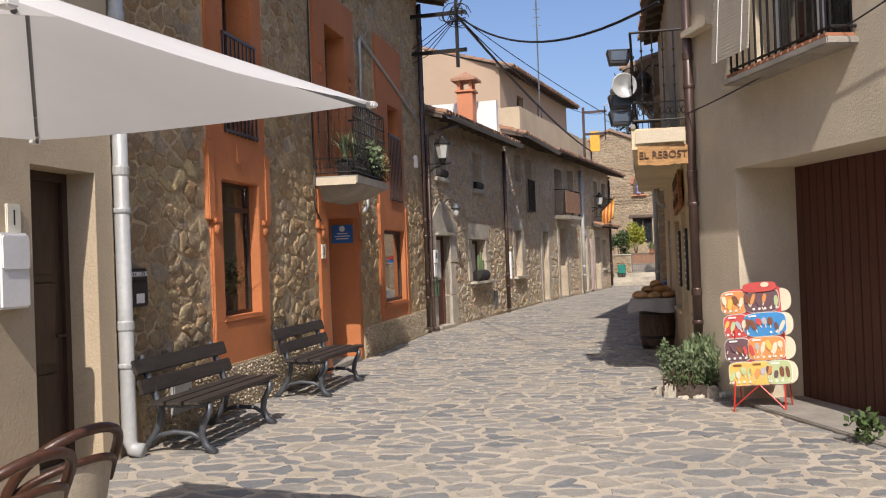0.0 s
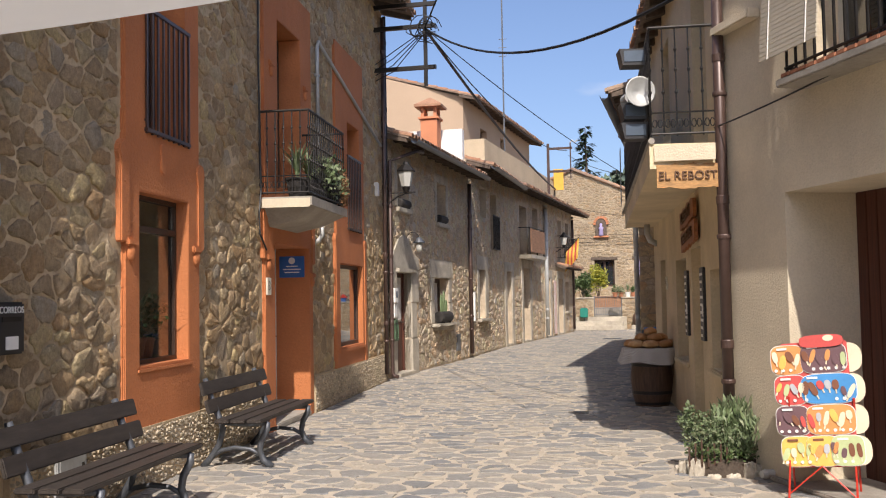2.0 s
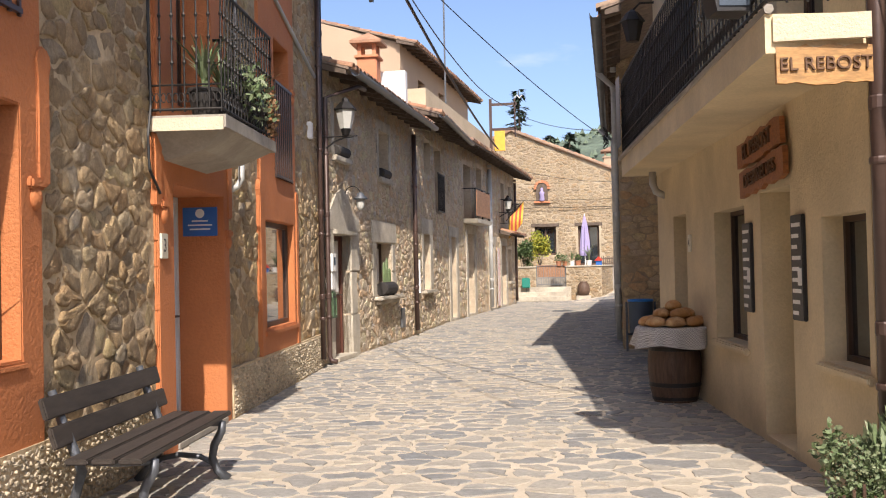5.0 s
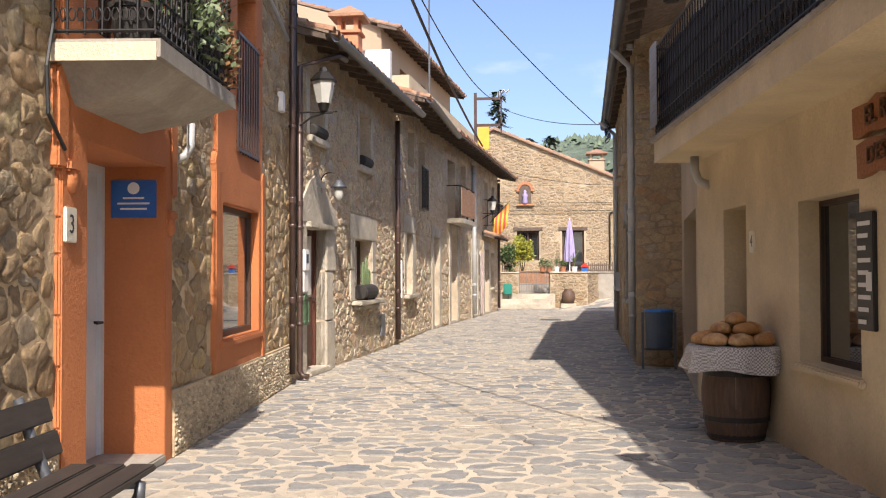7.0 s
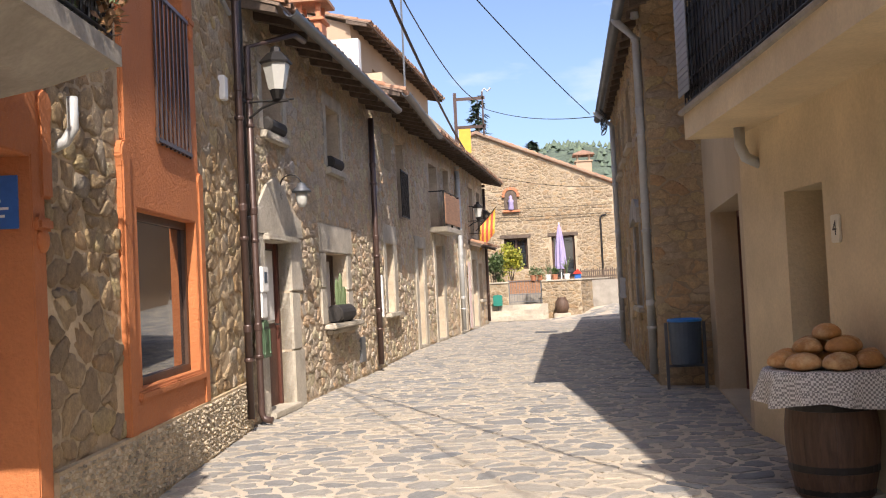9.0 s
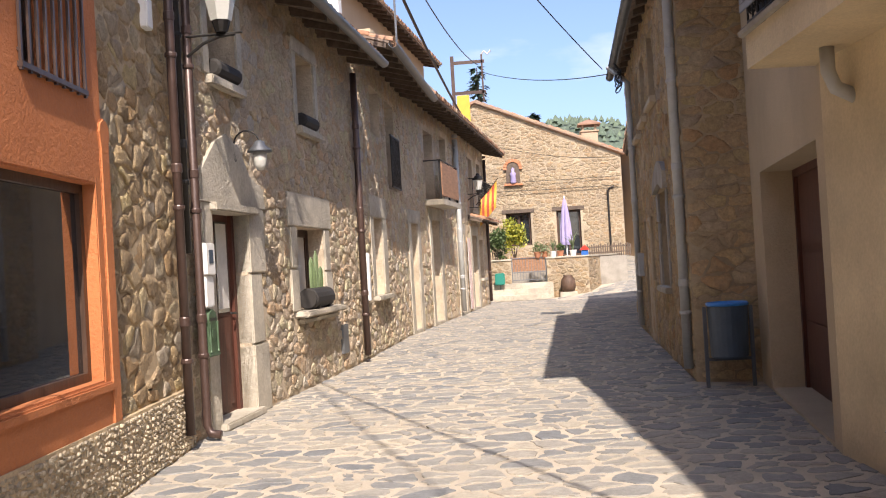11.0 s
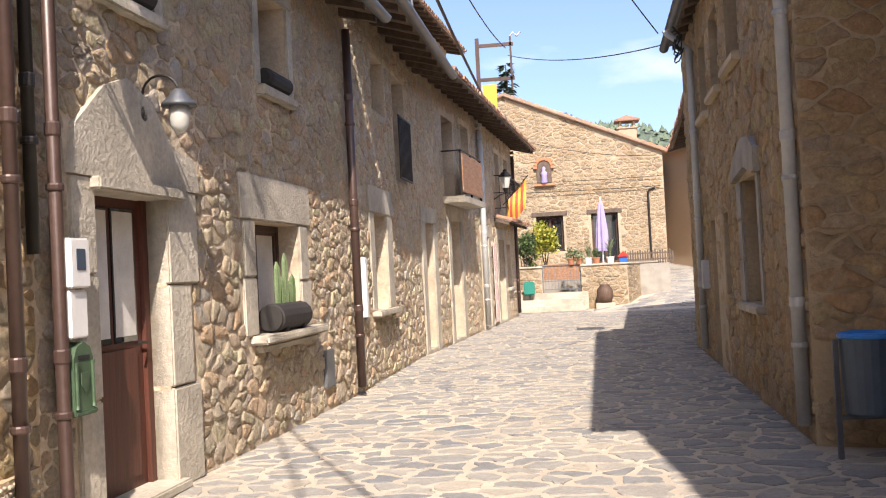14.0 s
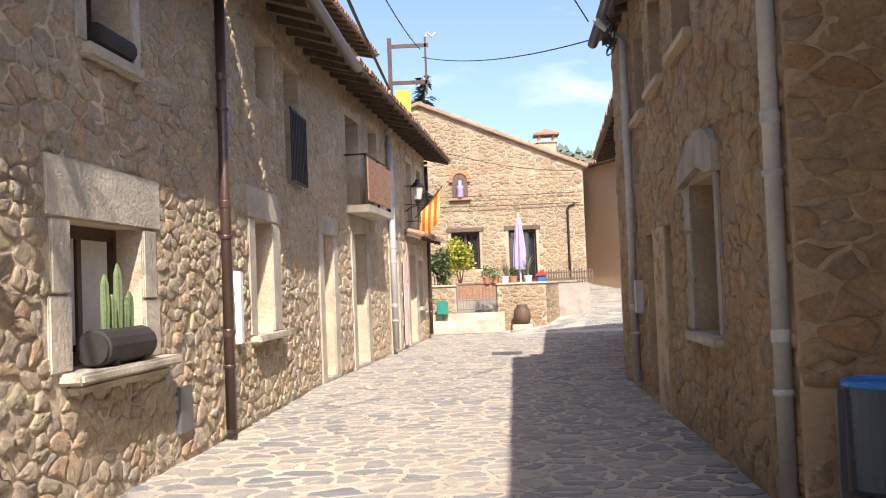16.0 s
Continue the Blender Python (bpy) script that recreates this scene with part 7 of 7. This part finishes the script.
for nm, a, b, z0, z1 in (("window_27", 27.6, 28.4, 3.35, 4.35), ("window_28", 26.25, 27.1, 3.45, 4.42), ("window_29", 24.65, 25.6, 3.5, 4.48)):
    window(nm, LS, a, b, z0, z1, "upper window of the stone house", 0.26, M_FRAMEWOOD, 2, 1)
    block("window_sill", LS, a - 0.08, b + 0.08, z0 - 0.09, z0 - 0.002, 0.09, M_TAN, "rendered sloping sill", "sill", 0.1)
e = thing("meter_box", LS.at(u(28.5), 0.0, 1.0), "pale grey plastic cable box low on the wall", "box")
part("body", a_box(-0.1, 0.1, -0.1, 0, 0, 0.4, 0.01), M_PIPE_GREY, e)
e = thing("cable_tangle", LS.at(u(28.6), 0.25, 4.35), "coil of black cables under the gutter", "cable")
for k in range(7):
    part("loop", tube(bmesh.new(), [(0.1 * math.sin(k) + 0.12 * math.cos(j * 0.65), -0.06 * math.sin(j + k), 0.14 * math.sin(j * 0.65) + 0.04 * k) for j in range(10)], 0.01, 5), M_CABLE, e)
b = thing("litter_bin", pose(-1.0, 21.5, 0), "blue-grey street litter bin with a bright blue bag", "bin")
part("drum", lathe(bmesh.new(), [(0.17, 0.3), (0.185, 0.32), (0.2, 0.8), (0.205, 0.84), (0.195, 0.84), (0.18, 0.6)], 24), M_BINBLUE, b, smooth=False)
part("bag", lathe(bmesh.new(), [(0.206, 0.825), (0.213, 0.832), (0.212, 0.852), (0.2, 0.862), (0.18, 0.84)], 24), M_BAG, b, "bright blue plastic bag rim")
for x in (-0.23, 0.23):
    part("post", a_box(x - 0.018, x + 0.018, -0.02, 0.02, 0, 0.82, 0.004), M_CAST, b)
part("cross_bar", a_box(-0.23, 0.23, -0.015, 0.015, 0.27, 0.3), M_CAST, b)

# ---------- terrace furniture of the cafe ----------
p = thing("parasol", pose(-2.37, 2.98, 0, 0, 0, -7.8), "large white square canvas cantilever parasol, open", "parasol")
part("mast", tube(bmesh.new(), [(-0.8, -1.5, 0), (-0.8, -1.5, 2.35), (-0.72, -1.35, 2.6)], 0.035, 12), M_ZINC, p)
part("arm", tube(bmesh.new(), [(-0.72, -1.35, 2.6), (-0.24, -0.48, 2.7), (0, 0, 2.56)], 0.028, 10), M_ZINC, p)
part("base", a_box(-1.1, -0.5, -1.8, -1.2, 0, 0.08, 0.02), M_CONCRETE, p)
H = 0.92
bm = bmesh.new()
n = 12
gridv = {}
for i in range(n + 1):
    for j in range(n + 1):
        x, y = -1 + 2 * i / n, -1 + 2 * j / n
        rr = max(abs(x), abs(y))
        dip = 0.04 * (1 - (min(abs(x), abs(y)) / rr) ** 2) * rr if rr else 0
        gridv[i, j] = bm.verts.new((x * H * (1 - 0.03 * (1 - min(abs(x), abs(y)))), y * H * (1 - 0.03 * (1 - min(abs(x), abs(y)))), 2.53 - 0.38 * rr - dip * 0.5))
for i in range(n):
    for j in range(n):
        bm.faces.new((gridv[i, j], gridv[i + 1, j], gridv[i + 1, j + 1], gridv[i, j + 1]))
part("canopy", bm, M_CANVAS, p, smooth=True)
for sx in (-1, 1):
    for sy in (-1, 1):
        part("rib", tube(bmesh.new(), [(0, 0, 2.48), (sx * H * 0.97, sy * H * 0.97, 2.135)], 0.009, 6), M_ZINC, p)
        part("corner_pocket", a_box(sx * H - 0.03, sx * H + 0.012, sy * H - 0.03, sy * H + 0.012, 2.13, 2.155, 0.006), M_CANVAS, p)


def rattan_chair(m):
    e = thing("rattan_chair", m, "dark rattan armchair with beige woven back and seat", "chair", "chairs under the parasol")
    for x in (-0.22, 0.22):
        for y in (-0.2, 0.22):
            part("leg", tube(bmesh.new(), [(x, y, 0), (x, y, 0.43)], 0.016, 8), M_RATTAN, e, smooth=True)
    part("seat", a_box(-0.24, 0.24, -0.24, 0.24, 0.41, 0.45, 0.015), M_WEAVE, e)
    arc = [(0.25 * math.sin(t), 0.02 + 0.24 * math.cos(t), t) for t in [-1.45 + 2.9 * k / 24 for k in range(25)]]
    bm = bmesh.new()
    lo = [bm.verts.new((x * 0.88, y * 0.9, 0.44)) for x, y, t in arc]
    hi = [bm.verts.new((x, y + 0.03, 0.5 + 0.27 * max(0, math.cos(t * 0.95)) ** 0.5)) for x, y, t in arc]
    for k in range(24):
        bm.faces.new((lo[k], lo[k + 1], hi[k + 1], hi[k]))
    part("backrest", bm, M_WEAVE, e, "beige woven backrest", True)
    part("back_rail", tube(bmesh.new(), [(x, y + 0.03, 0.5 + 0.27 * max(0, math.cos(t * 0.95)) ** 0.5) for x, y, t in arc], 0.016, 8), M_RATTAN, e, smooth=True)
    part("top_loop", tube(bmesh.new(), [(x * 1.08, y + 0.05, 0.43 + 0.46 * max(0, math.cos(t)) ** 0.4) for x, y, t in arc], 0.021, 8), M_RATTAN, e, smooth=True)
    return e


rattan_chair(pose(-2.68, 3.36, 0, 0, 0, -100))
copy_thing(bpy.data.objects["rattan_chair"], pose(-2.52, 2.84, 0, 0, 0, -96))
t = thing("cafe_table", pose(-3.1, 2.75, 0), "round cafe table with dark top", "table")
part("tabletop", lathe(bmesh.new(), [(0.34, 0.71), (0.35, 0.715), (0.35, 0.735), (0.34, 0.74)], 28), M_OAK, t)
part("column", tube(bmesh.new(), [(0, 0, 0.03), (0, 0, 0.71)], 0.03, 10), M_IRON, t)
part("foot", lathe(bmesh.new(), [(0.22, 0), (0.22, 0.02), (0.04, 0.05)], 20), M_IRON, t)
e = thing("small_shrub", pose(1.0, 7.9, 0), "small dark green plant by the garage sill", "plant")
bm = bmesh.new()
leaf_cloud(bm, rb, 160, (0, 0, 0.13), (0.12, 0.12, 0.12), 0.06)
part("leaves", bm, M_LEAF, e)
dr = finish("drain_cover", a_box(-2.95, -2.35, 36.0, 36.5, 0.0, 0.024, 0.004), M_CAST)
tagged(dr, "dark cast-iron drain cover in the paving", "drain", kind="structure")

# ---------- trees and hills ----------
def conifer(x, y, z, h, w, seed):
    e = thing("conifer", pose(x, y, z), "tall dark green conifer behind the houses", "tree", "conifers behind the village")
    r = random.Random(seed)
    part("trunk", tube(bmesh.new(), [(0, 0, 0), (0.1, 0, h * 0.5), (0, 0.05, h * 0.97)], [0.28, 0.16, 0.03], 8), M_BARK, e)
    bm = bmesh.new()
    for k in range(130):
        f = r.random() ** 0.8
        zz = h * (0.12 + 0.86 * f)
        an = r.uniform(0, 6.283)
        l = w * (1 - f) ** 0.85 * r.uniform(0.6, 1.15) + 0.15
        d = Vector((math.cos(an), math.sin(an), -0.22))
        for q in range(16):
            s = r.random()
            p = Vector((0, 0, zz)) + d * l * s
            a = (d + Vector((r.uniform(-0.7, 0.7), r.uniform(-0.7, 0.7), r.uniform(-0.5, 0.3)))).normalized()
            sd = a.cross(Vector((0, 0, 1))).normalized()
            g = r.uniform(0.25, 0.55)
            bm.faces.new([bm.verts.new(v) for v in (p, p + a * g * 0.5 + sd * 0.11, p + a * g, p + a * g * 0.5 - sd * 0.11)])
    part("crown", bm, M_NEEDLE, e)


for i, (x, y, h, w) in enumerate(((-6.4, 75, 13.5, 2.4), (-4.3, 78, 10.5, 2.6), (-2.9, 80, 10.8, 2.8), (-8.6, 80, 9.5, 2.6))):
    conifer(x, y, 1.0, h, w, 40 + i)
bm = bmesh.new()
r = random.Random(3)
nx, ny = 70, 26
hv = {}
for j in range(ny + 1):
    for i in range(nx + 1):
        x, y = -260 + 600 * i / nx, 170 + 260 * j / ny
        f = j / ny
        z = 46 * math.sin(min(1, f * 1.35) * math.pi / 2) * (0.78 + 0.24 * math.exp(-((x - 10) / 26) ** 2) + 0.1 * math.exp(-((x + 50) / 50) ** 2)) + 7 * noise.noise((x * 0.02, y * 0.02, 0)) * f + 1.5 * noise.noise((x * 0.15, y * 0.15, 3)) * f - 1
        hv[i, j] = bm.verts.new((x, y, z))
for j in range(ny):
    for i in range(nx):
        bm.faces.new((hv[i, j], hv[i + 1, j], hv[i + 1, j + 1], hv[i, j + 1]))
hill = tagged(finish("backdrop_hill", bm, M_FOREST, smooth=True), "wooded green hill in the distance", "hill", kind="structure")
bm = bmesh.new()
for k in range(7000):
    i, j = r.randrange(nx), r.randrange(4, ny)
    x, y = -260 + 600 * (i + r.random()) / nx, 170 + 260 * (j + r.random()) / ny
    f = (y - 170) / 260
    z = 46 * math.sin(min(1, f * 1.35) * math.pi / 2) * (0.78 + 0.24 * math.exp(-((x - 10) / 26) ** 2) + 0.1 * math.exp(-((x + 50) / 50) ** 2)) + 7 * noise.noise((x * 0.02, y * 0.02, 0)) * f - 1
    s = r.uniform(0.6, 1.4)
    tip = bm.verts.new((x, y, z + s * 1.9))
    ring = [bm.verts.new((x + s * r.uniform(0.6, 1.1) * math.cos(q * 1.257), y + s * math.sin(q * 1.257), z + r.uniform(0, 0.8))) for q in range(5)]
    for q in range(5):
        bm.faces.new((ring[q], ring[(q + 1) % 5], tip))
tagged(finish("hill_trees", bm, M_FARTREE), "many far trees covering the wooded hill", "woods", kind="stuff")

# ---------- stones of the walls and the street ----------
def rubble(line, parent, z0, z1, su, sv, holes, mat, near=None, gap=0.012, height=0.028, u0=0.0, u1=None, seed=1, limit=300, jitter=0.42):
    r = random.Random(seed)
    ps = cells(u0, line.len if u1 is None else u1, z0, z1, su * 0.86, sv * 0.86, r, holes, jitter, drop=0.28)
    lay("stone", ps, line.m @ UPRIGHT, mat, parent, r, gap, height, near, limit=limit)


def grow(holes, d):
    return [(a - d, b + d, c - d, e + d) for a, b, c, e in holes]


rubble(LA, WALL_A, 0.5, 6.8, 0.22, 0.14, SURROUND_A + HOLES_A, M_STONE_A, lambda u, v: v < 2.6 and u < 12.5, 0.01, 0.016, seed=3, jitter=0.48)
rubble(L1, WALL_1, 0.02, 4.6, 0.19, 0.125, SURROUND_1 + HOLES_1, M_STONE_R, lambda u, v: v < 2.0, 0.009, 0.018, seed=4)
rubble(L2, WALL_2, 0.02, 4.9, 0.2, 0.13, SURROUND_2 + HOLES_2, M_STONE_R, lambda u, v: v < 2.2, 0.009, 0.018, seed=5, limit=250)
rubble(L3, WALL_3, 0.02, 5.0, 0.26, 0.17, grow(HOLES_3, 0.12), M_STONE_R, None, 0.009, 0.018, seed=6)
rubble(L4, WALL_4, 0.02, 5.0, 0.28, 0.18, grow(HOLES_4, 0.12), M_STONE_R, None, 0.009, 0.018, seed=8)
rubble(LS, WALL_S, 0.02, 4.9, 0.22, 0.14, SURROUND_S + HOLES_S, M_STONE_S, lambda u, v: v < 2.4 and u > 3.5, 0.009, 0.018, seed=9)
rubble(LSS, WALL_SS, 0.02, 5.1, 0.25, 0.13, [], M_STONE_S, lambda u, v: v < 4, 0.008, 0.015, seed=10, limit=120)
rubble(LE, WALL_E, 0.0, 5.2, 0.23, 0.14, grow(HOLES_E, 0.08), M_STONE_E, None, 0.012, 0.016, seed=11)

rg = random.Random(21)
ps = cells(-7.4, 4.0, -5.0, 46.5, 0.25, 0.205, rg, [], 0.48, drop=0.22)


def on_street(poly):
    for x, y in poly:
        left = -4.72 - 0.0911 * (y - 6.8) if y < 19.4 else (-5.87 + 0.042 * (y - 19.4) if y < 25.9 else (-5.6 + 0.0094 * (y - 25.9) if y < 31.2 else -5.55 + 0.0763 * (y - 31.2)))
        right = min(1.9, -0.25 + 0.46 * (10.85 - y)) if y < 10.85 else (-0.25 - 0.095 * (y - 10.9) if y < 18 else (-0.85 + 0.06 * (y - 18) if y < 21.8 else (-1.34 + 0.029 * (y - 22) if y < 31 else 4)))
        if not (left - 0.35 < x < right + 0.3):
            return False
    return True


ps = [p for p in ps if on_street(p) and (max(y for x, y in p) < 44.3 or max(x for x, y in p) < -2.4)]
lay("flagstone", ps, Matrix(), M_PAVE, ground, rg, 0.036, 0.004, lambda u, v: 8.5 < v < 16.5 and -4.2 < u < -0.8, rise=0.04, top=0.985, limit=300, tilt=0.012)
# the lane that climbs beyond
ps = cells(-2.4, 5.0, 44.0, 58.0, 0.45, 0.28, rg, [(-6, -1.0, 45.5, 60)], 0.44)
lay("flagstone", ps, Matrix.Translation((0, 0, 0.006)), M_PAVE, ground, rg, 0.025, 0.012, rise=0.04, top=0.97, tilt=0.01, lift=ground_z)
